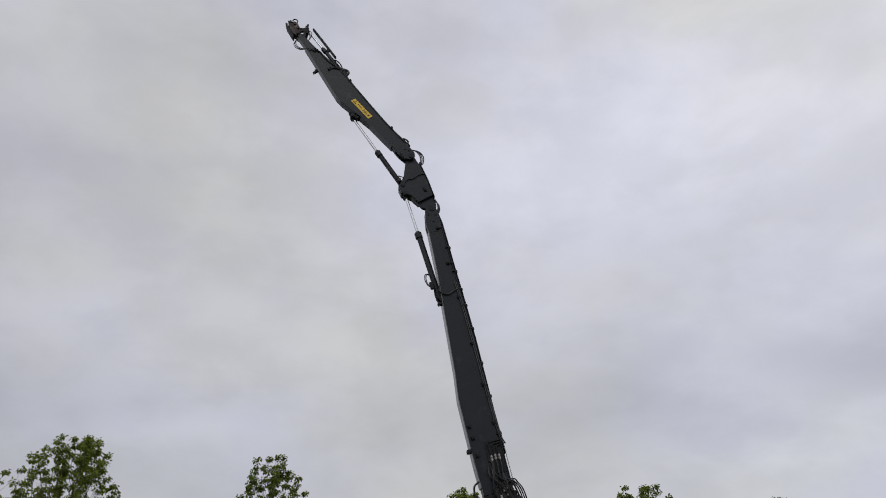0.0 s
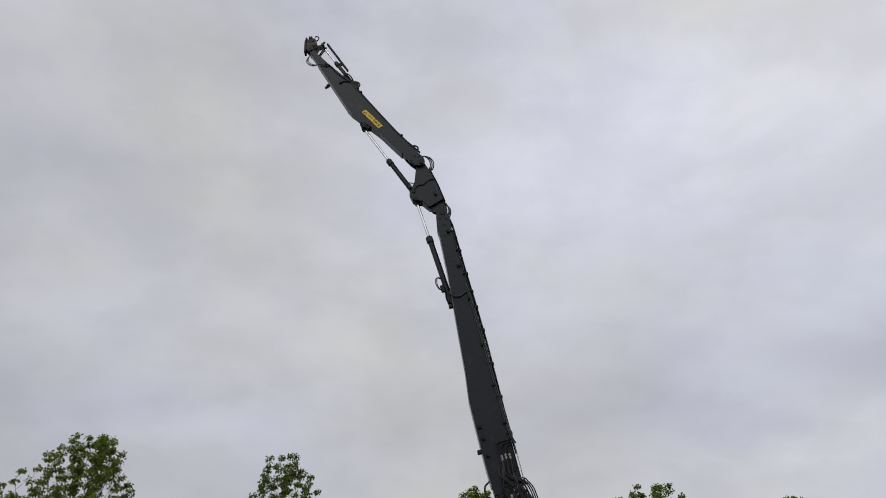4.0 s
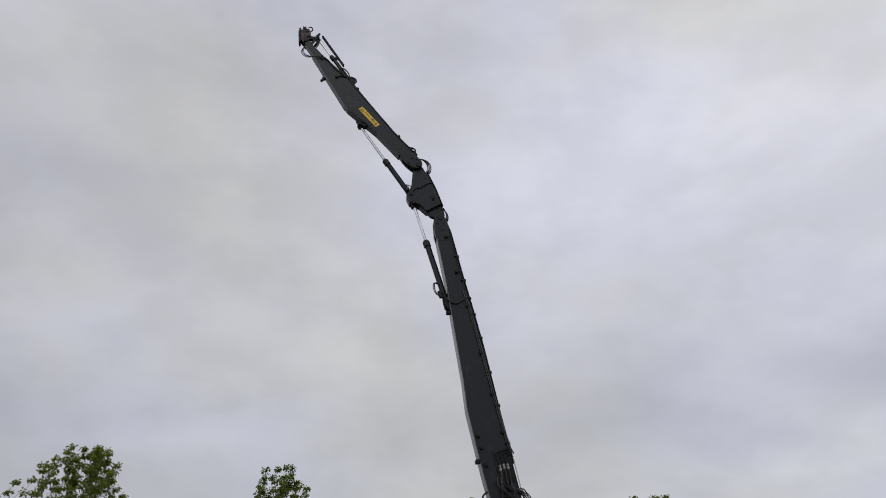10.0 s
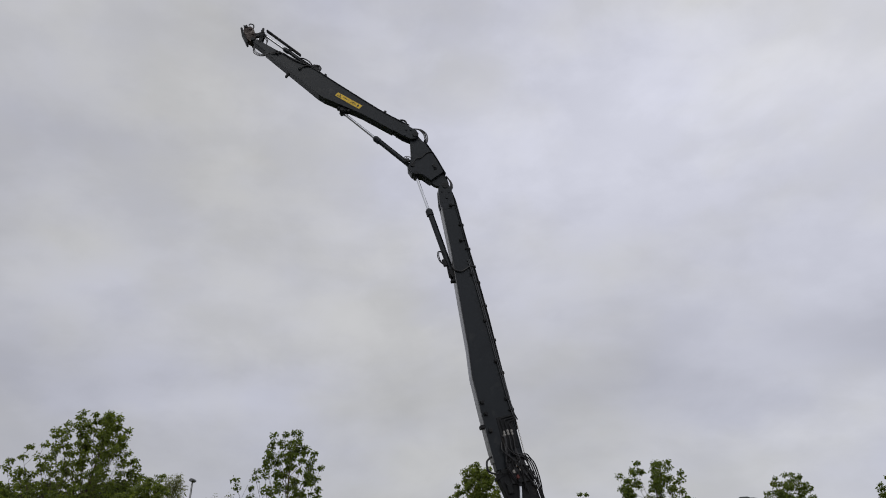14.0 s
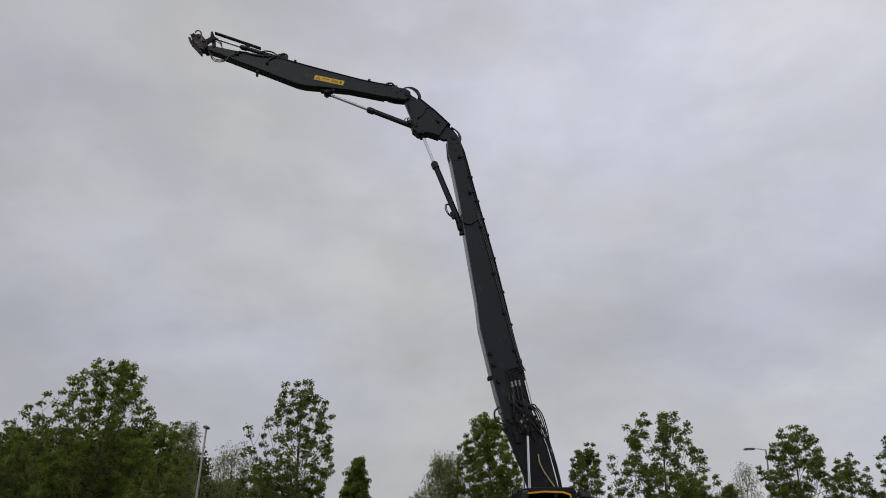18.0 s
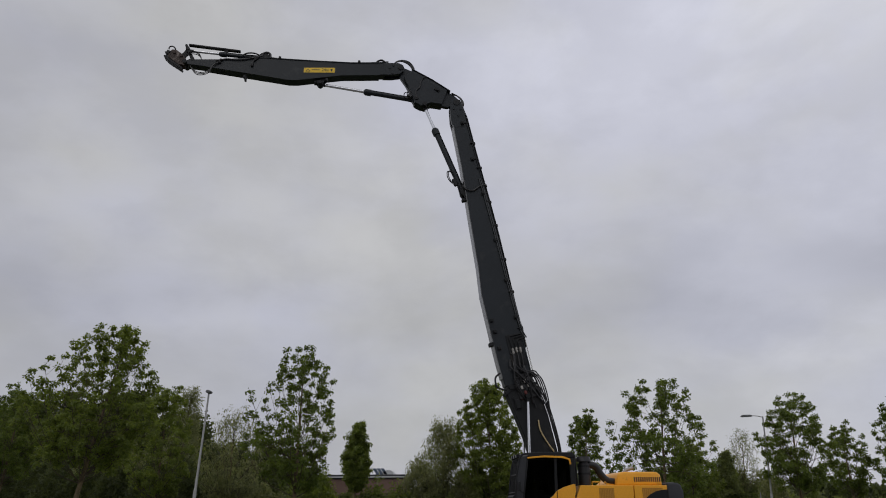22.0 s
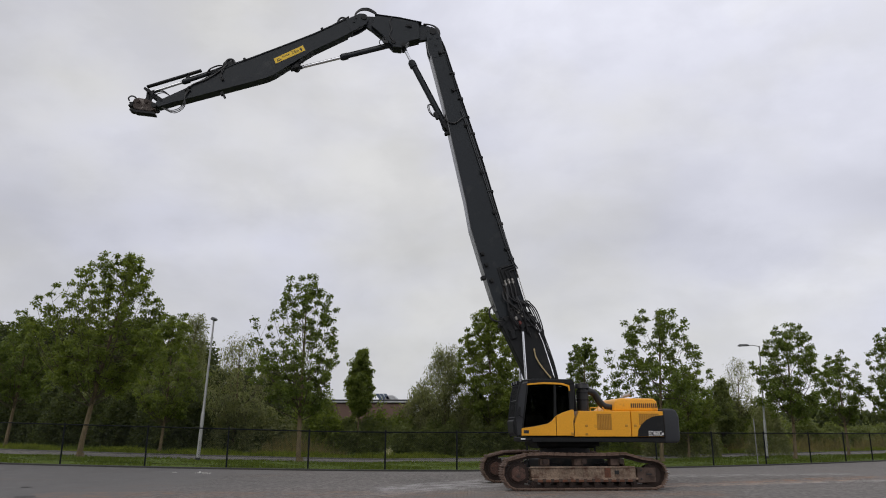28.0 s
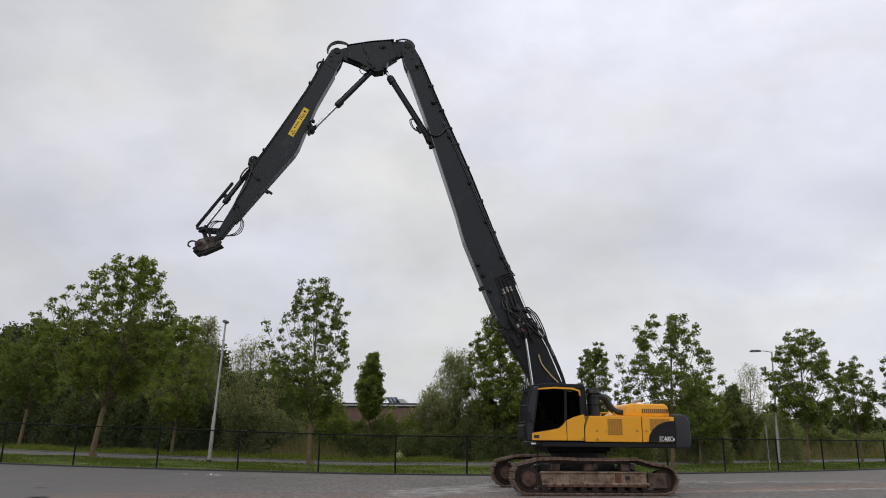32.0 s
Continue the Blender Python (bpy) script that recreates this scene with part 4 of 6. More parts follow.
def crawler(side):
    """One crawler; side is 1 on the cab's side, -1 on the other."""
    made = set(excavator.children)
    y0, y1 = (1.60, 2.25) if side > 0 else (-2.25, -1.60)
    yc = (y0 + y1) / 2
    n = 54
    places, total = belt_points(n)
    pitch = total / n
    bm = fresh()
    for dy in (-0.12, 0.12):
        for (p, a) in places:
            c, s = math.cos(a), math.sin(a)
            quad = [(-pitch * 0.56, 0.02), (pitch * 0.56, 0.02), (pitch * 0.5, 0.11), (-pitch * 0.5, 0.11)]
            prism(bm, [(p.x + u * c - v * s, p.z + u * s + v * c) for u, v in quad], yc + dy - 0.03, yc + dy + 0.03)
    chain = part("track_chain", bm, M_ROLLER, excavator, "rusty steel track chain")
    shoe = fresh()
    prism(shoe, [(-pitch * 0.46, -0.015), (pitch * 0.40, -0.015), (pitch * 0.44, 0.012), (pitch * 0.40, 0.022), (-pitch * 0.46, 0.022)], -(y1 - y0) / 2, (y1 - y0) / 2)
    for u in (-0.40, -0.04, 0.32):
        prism(shoe, [(u * pitch - 0.012, -0.065 if u < -0.3 else -0.05), (u * pitch + 0.012, -0.065 if u < -0.3 else -0.05), (u * pitch + 0.016, -0.01), (u * pitch - 0.016, -0.01)], -(y1 - y0) / 2, (y1 - y0) / 2)
    me = bpy.data.meshes.new("track_shoe")
    shoe.to_mesh(me)
    shoe.free()
    me.materials.append(M_TRACK)
    for p, a in places:
        ob = new("track_shoe", me)
        ob.parent = chain
        ob.matrix_basis = Matrix.Translation((p.x, yc, p.z)) @ Matrix.Rotation(-a, 4, "Y")
    # frame with its pads, rollers and end wheels
    bm = fresh()
    prism(bm, [(1.72, 0.40), (1.72, 0.70), (1.2, 0.74), (-1.7, 0.74), (-1.72, 0.38), (-1.0, 0.33), (1.2, 0.33)], yc - 0.22, yc + 0.24, 0.03)
    block(bm, -1.75, 1.70, yc - 0.30, yc + 0.30, 0.33, 0.40, 0.012)
    frame_ob = part("track_frame", bm, M_FRAME, excavator, "mud-stained rusty track frame")
    outer = yc + side * 0.25
    for i in range(12):
        bm = fresh()
        x = 1.60 - i * 0.265
        block(bm, x - 0.014, x + 0.014, min(outer, outer + side * 0.016), max(outer, outer + side * 0.016), 0.42, 0.68)
        part("rib", bm, M_FRAME, frame_ob)
    for i in range(13):
        bm = fresh()
        x = 1.58 - i * 0.265
        block(bm, x - 0.055, x + 0.055, min(yc + side * 0.28, yc + side * 0.335), max(yc + side * 0.28, yc + side * 0.335), 0.275, 0.375, 0.012)
        part("roller_bolt_block", bm, M_GUARD, frame_ob, "rusty roller bolt block")
    for i in range(3):
        bm = fresh()
        x = 1.05 - i * 1.07
        prism(bm, [(x - 0.50, 0.345), (x - 0.48, 0.275), (x + 0.48, 0.275), (x + 0.50, 0.345)], min(yc + side * 0.305, yc + side * 0.325), max(yc + side * 0.305, yc + side * 0.325), 0.006)
        part("roller_guard", bm, M_PATCH, frame_ob, "rusty plate guarding the rollers")
    bm = fresh()
    prism(bm, [(1.76, 0.70), (1.74, 0.745), (-1.66, 0.745), (-1.68, 0.70)], min(outer, outer + side * 0.03), max(outer, outer + side * 0.03), 0.008)
    part("top_lip", bm, M_FRAME, frame_ob, "worn pale upper edge of the frame")
    bm = fresh()
    block(bm, -0.86, -0.66, min(outer, outer + side * 0.02), max(outer, outer + side * 0.02), 0.40, 0.74, 0.006)
    part("repair_plate", bm, M_PATCH, frame_ob, "rust-red repair plate")
    bm = fresh()
    block(bm, -2.35, -1.74, yc - 0.2, yc + 0.27, 0.24, 0.70, 0.02)
    part("tensioner_guard", bm, M_GUARD, frame_ob, "dark brown steel guard plate")
    for x, z, w, h in ((-2.12, 0.50, 0.09, 0.025), (-1.86, 0.62, 0.03, 0.03), (-1.86, 0.36, 0.03, 0.03)):
        bm = fresh()
        block(bm, x - w, x + w, min(outer, outer + side * 0.028), max(outer, outer + side * 0.028), z - h, z + h, 0.006)
        part("slot", bm, M_RUBBER, frame_ob, "dark slot in the guard plate")
    bm = fresh()
    block(bm, -1.14, -1.00, min(outer - 0.02, outer + side * 0.02), max(outer - 0.02, outer + side * 0.02), 0.50, 0.62, 0.01)
    part("access_hole", bm, M_RUBBER, frame_ob, "dark access opening")
    for x in (1.25, 0.15, -1.05):
        bm = fresh()
        block(bm, x - 0.15, x + 0.15, yc - 0.12, yc + 0.2, 0.76, 0.98, 0.02)
        part("carrier_bracket", bm, M_GUARD, frame_ob, "dark rusty roller bracket")
    for x in (1.25, -0.02, -1.25):
        bm = fresh()
        rod(bm, (x, yc - 0.2, 0.90), (x, yc + 0.26, 0.90), 0.085, 16)
        part("carrier_roller", bm, M_ROLLER, excavator, "oily top roller", True)
    for i in range(9):
        bm = fresh()
        x = 1.62 - i * 0.405
        rod(bm, (x, yc - 0.26, 0.22), (x, yc + 0.26, 0.22), 0.10, 18)
        rod(bm, (x, yc - 0.30, 0.22), (x, yc + 0.30, 0.22), 0.045, 12)
        part("track_roller", bm, M_ROLLER, excavator, "oily bottom roller", True)
    bm = fresh()
    rod(bm, (2.12, yc - 0.10, 0.52), (2.12, yc + 0.10, 0.52), 0.36, 32)
    for k in range(21):
        a = 2 * math.pi * k / 21
        c, s = math.cos(a), math.sin(a)
        prism(bm, [(2.12 + u * c - v * s, 0.52 + u * s + v * c) for u, v in ((0.34, -0.045), (0.415, -0.015), (0.415, 0.015), (0.34, 0.045))], yc - 0.06, yc + 0.06)
    rod(bm, (2.12, yc - 0.17, 0.52), (2.12, yc + 0.17, 0.52), 0.30, 30, 0.28)
    wheel = part("drive_sprocket", bm, M_ROLLER, excavator, "toothed brown drive sprocket", True)
    bm = fresh()
    rod(bm, (2.12, yc - 0.24, 0.52), (2.12, yc + 0.27, 0.52), 0.25, 28, 0.22)
    rod(bm, (2.12, yc - 0.26, 0.52), (2.12, yc + 0.31, 0.52), 0.13, 24, 0.11)
    for k in range(6):
        a = 2 * math.pi * (k + 0.5) / 6
        prism(bm, [(2.12 + u * math.cos(a) - v * math.sin(a), 0.52 + u * math.sin(a) + v * math.cos(a)) for u, v in ((0.10, -0.03), (0.235, -0.02), (0.235, 0.02), (0.10, 0.03))], yc - 0.25, yc + 0.285)
    part("final_drive", bm, M_HUB, wheel, "rust-red final drive hub", True)
    for k in range(12):
        a = 2 * math.pi * k / 12
        bm = fresh()
        rod(bm, (2.12 + 0.185 * math.cos(a), yc + side * 0.22, 0.52 + 0.185 * math.sin(a)), (2.12 + 0.185 * math.cos(a), yc + side * 0.275, 0.52 + 0.185 * math.sin(a)), 0.022, 6)
        part("bolt", bm, M_GUARD, wheel)
    bm = fresh()
    rod(bm, (-2.26, yc - 0.12, 0.45), (-2.26, yc + 0.12, 0.45), 0.35, 32)
    rod(bm, (-2.26, yc - 0.18, 0.45), (-2.26, yc + 0.18, 0.45), 0.28, 28)
    rod(bm, (-2.26, yc - 0.26, 0.45), (-2.26, yc + 0.26, 0.45), 0.09, 16)
    part("front_idler", bm, M_ROLLER, excavator, "worn steel idler wheel", True)
    for ob in set(excavator.children) - made:
        ob.location.z -= 0.06


crawler(1)
crawler(-1)
bm = fresh()
prism(bm, [(1.0, 0.62), (1.0, 0.92), (0.75, 1.06), (-0.75, 1.06), (-1.0, 0.92), (-1.0, 0.62), (-0.6, 0.52), (0.6, 0.52)], -1.3, 1.3, 0.04)
for s in (1, -1):
    for x in (0.85, -0.85):
        prism(bm, [(x - 0.28, 0.50), (x + 0.28, 0.50), (x + 0.22, 0.82), (x - 0.22, 0.82)], min(s * 1.2, s * 1.75), max(s * 1.2, s * 1.75), 0.03)
part("car_body", bm, M_BLACK, excavator, "dark steel undercarriage centre frame").location.z = -0.06
bm = fresh()
rod(bm, (0, 0, 0.97), (0, 0, 1.20), 0.85, 48)
rod(bm, (0, 0, 1.18), (0, 0, 1.34), 0.78, 48)
part("swing_ring", bm, M_BLACK, excavator, "black slewing ring", True)

# ---- the upper structure, all on one slewing part
bm = fresh()
block(bm, -3.05, 1.50, -1.45, 1.46, 1.42, 1.58, 0.02)
block(bm, -0.95, 1.2, -0.95, 0.95, 1.28, 1.44, 0.02)
block(bm, 1.50, 1.86, 0.48, 1.44, 1.46, 1.58, 0.02)
block(bm, -0.9, 1.1, -0.7, 0.7, 1.22, 1.34, 0.02)
for y in (-0.72, 0.02):
    prism(bm, [(-0.6, 1.56), (1.15, 1.56), (1.0, 2.2), (0.72, 2.62), (0.42, 2.62), (0.2, 2.3), (-0.6, 1.9)], y, y + 0.08, 0.01)
house = part("upper_frame", bm, M_BLACK, excavator, "black steel slewing upper frame")


def on_house(name, bm, mat, label="", smooth=False):
    return part(name, bm, mat, house, label, smooth)


Y = 1.5
# darker ochre: the shadow between the louvres is put into this colour
M_GRILLE_BACK = material("grille_shadow_gap", (0.40, 0.185, 0.022), 0.7)
# counterweight
bm = fresh()
prism(bm, [(-3.03, 1.40), (-3.50, 1.40), (-3.58, 1.52), (-3.58, 2.25), (-3.50, 2.46), (-3.36, 2.52), (-3.03, 2.52)], -1.47, 1.49, 0.09, 3)
on_house("counterweight", bm, M_CAST, "rounded dark grey cast counterweight", True)
# side doors
bm = fresh()
prism(bm, [(0.05, 1.60), (0.05, 2.02), (-0.12, 2.43), (-1.88, 2.43), (-1.88, 1.60)], 0.55, Y, 0.02, 2)
on_house("side_door", bm, M_YELLOW, "yellow painted side door")
bm = fresh()
prism(bm, [(-1.91, 1.60), (-1.91, 2.43), (-3.02, 2.43), (-3.02, 1.60)], 0.55, Y, 0.02, 2)
on_house("pump_door", bm, M_YELLOW, "yellow rear side door")
bm = fresh()
prism(bm, [(1.1, 1.60), (1.1, 2.2), (0.8, 2.43), (-3.02, 2.43), (-3.02, 1.60)], -1.48, -0.78, 0.03, 2)
on_house("far_side_body", bm, M_YELLOW, "yellow body on the side away from the cab")
bm = fresh()
block(bm, -3.0, -0.2, -0.78, 0.55, 1.6, 2.36, 0.02)
on_house("engine_deck", bm, M_BLACK, "black deck over the engine")
# black decal with the type marking
arch = [(-3.01, 1.61), (-3.01, 2.30), (-2.86, 2.29), (-2.64, 2.25), (-2.42, 2.15), (-2.24, 2.00), (-2.13, 1.82), (-2.09, 1.61)]
bm = fresh()
prism(bm, arch, Y + 0.002, Y + 0.022)
on_house("decal", bm, M_BLACK, "black curved decal")
lettering("EC460C", 0.225, M_WHITE, house, pose(-2.69, Y + 0.025, 1.70, 90, 0, 180), "lettering", 0.002, 0.60, 0.0022)
bm = fresh()
for i in range(2):
    block(bm, -2.995 + 0.0 - i * 0.0 + 0.012 + i * 0.035, -2.995 + 0.04 + i * 0.035, Y + 0.023, Y + 0.026, 1.66, 1.73)
on_house("small_mark", bm, M_WHITE, "small white mark")


def louvre(x0, x1, z0, z1, n, tilt=True):
    bm = fresh()
    block(bm, x0, x1, Y - 0.01, Y + 0.004, z0, z1)
    back = on_house("grille", bm, M_GRILLE_BACK, "ochre panel behind the louvres, gap shadow in its colour")
    w = (x1 - x0) / n
    for i in range(n):
        bm = fresh()
        x = x0 + (i + 0.5) * w
        prism(bm, [(x - abs(w) * 0.3, z0 + 0.03), (x + abs(w) * 0.3, z0 + 0.03), (x + abs(w) * 0.3, z1 - 0.03), (x - abs(w) * 0.3, z1 - 0.03)], Y + 0.004, Y + 0.018, 0.004)
        on_house("louvre", bm, M_GRILLE)


louvre(-1.22, -0.72, 1.82, 2.34, 9)
louvre(-2.86, -2.17, 1.98, 2.35, 11)
for x, z in ((-1.72, 1.96), (-2.03, 1.96), (-0.35, 1.95), (-0.35, 1.68), (0.13, 1.70)):
    bm = fresh()
    block(bm, x - 0.045, x + 0.045, Y, Y + 0.018, z - 0.035, z + 0.035, 0.008)
    on_house("latch", bm, M_GRILLE, "recessed door latch")
# engine hood
bm = fresh()
prism(bm, [(-1.42, 2.43), (-1.50, 2.80), (-1.64, 2.87), (-2.84, 2.87), (-2.96, 2.78), (-3.00, 2.43)], -0.7, 1.2, 0.07, 3)
on_house("engine_hood", bm, M_YELLOW, "yellow rounded engine hood", True)
for i in range(13):
    bm = fresh()
    x = -2.05 - i * 0.072
    block(bm, x - 0.022, x + 0.022, 1.19, 1.206, 2.55, 2.70, 0.004)
    on_house("vent_slot", bm, M_SEAT, "dark vent slot")
bm = fresh()
prism(bm, [(-1.12, 2.43), (-1.16, 2.50), (-1.42, 2.66), (-1.44, 2.43)], -0.2, 0.95, 0.02)
on_house("hood_step", bm, M_YELLOW, "yellow step before the hood")
bm = fresh()
rod(bm, (-2.12, 0.1, 2.80), (-2.12, 0.1, 2.93), 0.075, 14)
pipe(bm, [(-2.12, 0.1, 2.88), (-2.16, 0.1, 2.97), (-2.28, 0.1, 3.01), (-2.42, 0.1, 3.06)], 0.062, 12)
on_house("exhaust", bm, M_FITTING, "short bent exhaust pipe", True)
# air cleaner and its hose
bm = fresh()
rod(bm, (-0.42, 0.95, 2.44), (-0.42, 0.95, 3.14), 0.20, 24)
rod(bm, (-0.42, 0.95, 3.14), (-0.42, 0.95, 3.20), 0.16, 20)
rod(bm, (-0.42, 0.95, 3.20), (-0.42, 0.95, 3.36), 0.25, 24, 0.22)
on_house("air_cleaner", bm, M_RUBBER, "black air cleaner with a cap", True)
bm = fresh()
rod(bm, (-0.42, 0.95, 2.78), (-0.42, 0.95, 2.84), 0.213, 24)
rod(bm, (-0.42, 0.95, 3.03), (-0.42, 0.95, 3.07), 0.213, 24)
on_house("clamp_band", bm, M_BLACK, smooth=True)
bm = fresh()
pipe(bm, [(-0.50, 0.95, 3.10), (-0.68, 0.94, 3.10), (-0.86, 0.92, 3.02), (-1.00, 0.9, 2.80), (-1.18, 0.88, 2.62), (-1.42, 0.86, 2.56), (-1.65, 0.86, 2.56)], 0.118, 14, 5)
on_house("intake_hose", bm, M_RUBBER, "thick black intake hose", True)
bm = fresh()
for p in ([(-0.55, 1.35, 2.43), (-0.55, 1.35, 2.54), (-0.80, 1.35, 2.54), (-0.80, 1.35, 2.43)], [(-0.95, 1.3, 2.43), (-1.0, 1.3, 2.56), (-1.1, 1.3, 2.43)]):
    pipe(bm, p, 0.018, 7, 1)
on_house("handrail", bm, M_YELLOW, "small yellow handrail", True)
bm = fresh()
pipe(bm, [(-0.05, 1.42, 2.43), (-0.02, 1.42, 3.0), (0.0, 1.42, 3.35)], 0.02, 7, 1)
pipe(bm, [(-0.10, 1.1, 2.43), (-0.08, 1.1, 3.4)], 0.03, 7, 1)
on_house("grab_rail", bm, M_BLACK, "black grab rail behind the cab", True)
# cab
bm = fresh()
block(bm, 0.04, 1.80, 0.50, 1.46, 1.60, 1.72, 0.02)
prism(bm, [(1.62, 3.30), (1.56, 3.42), (1.46, 3.47), (0.10, 3.47), (0.02, 3.40), (0.02, 3.30)], 0.46, 1.50, 0.03, 2)
for y in (0.50, 1.40):
    prism(bm, [(1.80, 1.70), (1.88, 1.70), (1.64, 3.34), (1.55, 3.34)], y, y + 0.08, 0.012)
    prism(bm, [(0.04, 1.70), (0.20, 1.70), (0.18, 3.34), (0.02, 3.34)], y, y + 0.08, 0.012)
    prism(bm, [(0.66, 1.70), (0.74, 1.70), (0.70, 3.34), (0.62, 3.34)], y, y + 0.07, 0.01)
block(bm, 0.04, 0.10, 0.5, 1.46, 1.7, 2.45)
on_house("cab", bm, M_BLACK, "black operator cab shell")
bm = fresh()
prism(bm, [(1.84, 1.63), (1.835, 1.86), (1.35, 1.93), (0.92, 2.02), (0.78, 2.12), (0.685, 2.26), (0.675, 1.63)], 1.40, Y, 0.012, 2)
on_house("cab_door_panel", bm, M_YELLOW, "yellow lower panel of the cab door")
bm = fresh()
prism(bm, [(0.655, 1.63), (0.655, 2.27), (0.42, 2.38), (0.12, 2.47), (0.06, 2.46), (0.04, 2.25), (0.085, 2.1), (0.085, 1.63)], 1.40, Y, 0.012, 2)
on_house("cab_rear_panel", bm, M_YELLOW, "yellow panel below the rear cab window")
bm = fresh()
prism(bm, [(1.62, 3.26), (1.60, 3.31), (1.05, 3.36), (0.42, 3.34), (0.18, 3.26), (0.16, 3.08), (0.20, 3.08), (0.23, 3.22), (0.45, 3.28), (1.05, 3.30)], Y - 0.03, Y + 0.02, 0.006)
on_house("cab_trim", bm, M_YELLOW, "yellow trim over the cab door")
bm = fresh()
block(bm, 1.60, 1.77, Y, Y + 0.006, 1.70, 1.80, 0.002)
on_house("badge", bm, M_SEAT, "small dark square badge")
bm = fresh()
block(bm, 1.72, 1.87, 1.47, 1.50, 1.50, 1.55, 0.005)
on_house("step_plate", bm, M_WHITE, "small pale plate below the door")
for name, poly in (("door_window", [(1.78, 1.90), (1.56, 3.28), (0.72, 3.30), (0.74, 2.20), (0.95, 2.02)]), ("rear_side_window", [(0.62, 2.30), (0.62, 3.28), (0.22, 3.22), (0.18, 2.44)])):
    bm = fresh()
    prism(bm, poly, 1.425, 1.437)
    on_house(name, bm, M_GLASS, "dark tinted cab window").visible_shadow = False
    bm = fresh()
    prism(bm, poly, 0.515, 0.525)
    on_house(name, bm, M_GLASS, "dark tinted cab window").visible_shadow = False
bm = fresh()
for a, b in (((1.845, 1.74), (1.60, 3.32)),):
    prism(bm, [a, (a[0] + 0.012, a[1]), (b[0] + 0.012, b[1]), b], 0.58, 1.40)
on_house("windscreen", bm, M_GLASS, "tinted windscreen").visible_shadow = False
# seat and console, dim inside
bm = fresh()
block(bm, 0.35, 0.95, 0.72, 1.22, 1.72, 2.15, 0.05)
prism(bm, [(0.30, 2.1), (0.48, 2.1), (0.36, 2.95), (0.20, 2.95)], 0.74, 1.20, 0.04)
block(bm, 0.9, 1.5, 0.62, 0.74, 1.72, 2.3, 0.03)
block(bm, 0.10, 0.14, 0.54, 1.4, 2.4, 3.3)
block(bm, 0.16, 0.64, 0.54, 0.57, 2.3, 3.28)
on_house("cab_interior", bm, M_SEAT, "black operator seat and console")
# guard frame before the windscreen and its lamps
bm = fresh()
for y in (0.46, 1.50):
    pipe(bm, [(1.98, y, 1.58), (2.04, y, 2.2), (1.86, y, 3.28), (1.55, y, 3.42)], 0.032, 8, 3)
for z, x in ((1.64, 1.99), (2.2, 2.04), (2.75, 1.96), (3.25, 1.87)):
    pipe(bm, [(x, 0.46, z), (x, 1.50, z)], 0.028, 8, 1)
on_house("cab_guard", bm, M_BLACK, "black steel guard frame before the windscreen", True)
for i in range(9):
    bm = fresh()
    y = 0.56 + i * 0.105
    pipe(bm, [(1.995, y, 1.64), (2.035, y, 2.2), (1.87, y, 3.25)], 0.012, 5, 3)
    on_house("guard_bar", bm, M_BLACK)
bm = fresh()
prism(bm, [(1.98, 1.62), (2.10, 1.72), (2.12, 2.10), (2.02, 2.16)], 0.5, 1.46, 0.02)
on_house("lower_guard_plate", bm, M_BLACK, "black lower guard plate")
# added dark sheet, covers the bright reflection at the windscreen's edge
bm = fresh()
prism(bm, [(1.86, 1.66), (1.99, 1.62), (2.035, 2.2), (1.86, 3.27), (1.62, 3.34)], 1.466, 1.486, 0.004)
on_house("guard_side_mask", bm, M_CAST, "dark sheet added beside the guard to hide the bright windscreen edge")
for y in (0.62, 0.98, 1.34):
    bm = fresh()
    block(bm, 1.84, 1.95, y - 0.07, y + 0.07, 3.28, 3.40, 0.02)
    on_house("work_lamp", bm, M_BLACK, "small black work lamp")
    bm = fresh()
    block(bm, 1.951, 1.958, y - 0.055, y + 0.055, 3.295, 3.385, 0.002)
    on_house("lamp_lens", bm, M_STEEL, "pale lamp lens")
bm = fresh()
pipe(bm, [(1.72, 1.5, 2.2), (1.9, 1.62, 2.25), (1.95, 1.66, 2.3)], 0.014, 6, 2)
block(bm, 1.90, 1.97, 1.60, 1.74, 2.25, 2.55, 0.02)
on_house("mirror", bm, M_BLACK, "black side mirror")
for x in (-2.3, -1.6, -0.9, -0.2, 0.5, 1.2):
    bm = fresh()
    block(bm, x - 0.02, x + 0.02, 1.455, 1.475, 1.44, 1.55)
    on_house("frame_rib", bm, M_BLACK)


# ---- boom, link, arm and attachment: drawn in their own spaces, from pin to pin
NEAR, FAR = 0.06, -0.42


def mirrored_pins(bm, at, r, reach=0.05):
    for x, z in at:
        rod(bm, (x, FAR - reach, z), (x, NEAR + reach, z), r, 20)


bm = fresh()
BOOM_FAR = -0.40
prism(bm, [(3.62, 0.40), (3.77, 0.33), (6.47, 0.31), (9.32, 0.32), (11.04, 0.28), (12.46, 0.23), (14.2, 0.20),
           (14.2, -0.34), (12.3, -0.40), (9.8, -0.56), (8.2, -0.655), (7.08, -0.775), (5.5, -0.765), (4.5, -0.745), (3.85, -0.71), (3.62, -0.70)], BOOM_FAR, NEAR, 0.012)
for y0, y1 in ((NEAR - 0.14, NEAR + 0.01), (BOOM_FAR - 0.01, BOOM_FAR + 0.14)):
    prism(bm, [(14.1, 0.20), (15.0, 0.22), (15.30, 0.16), (15.44, 0.0), (15.36, -0.16), (15.12, -0.30), (14.5, -0.39), (14.1, -0.37)], y0, y1, 0.01)
boom = part("boom", bm, M_BOOM, excavator, "long dark grey box-section main boom")


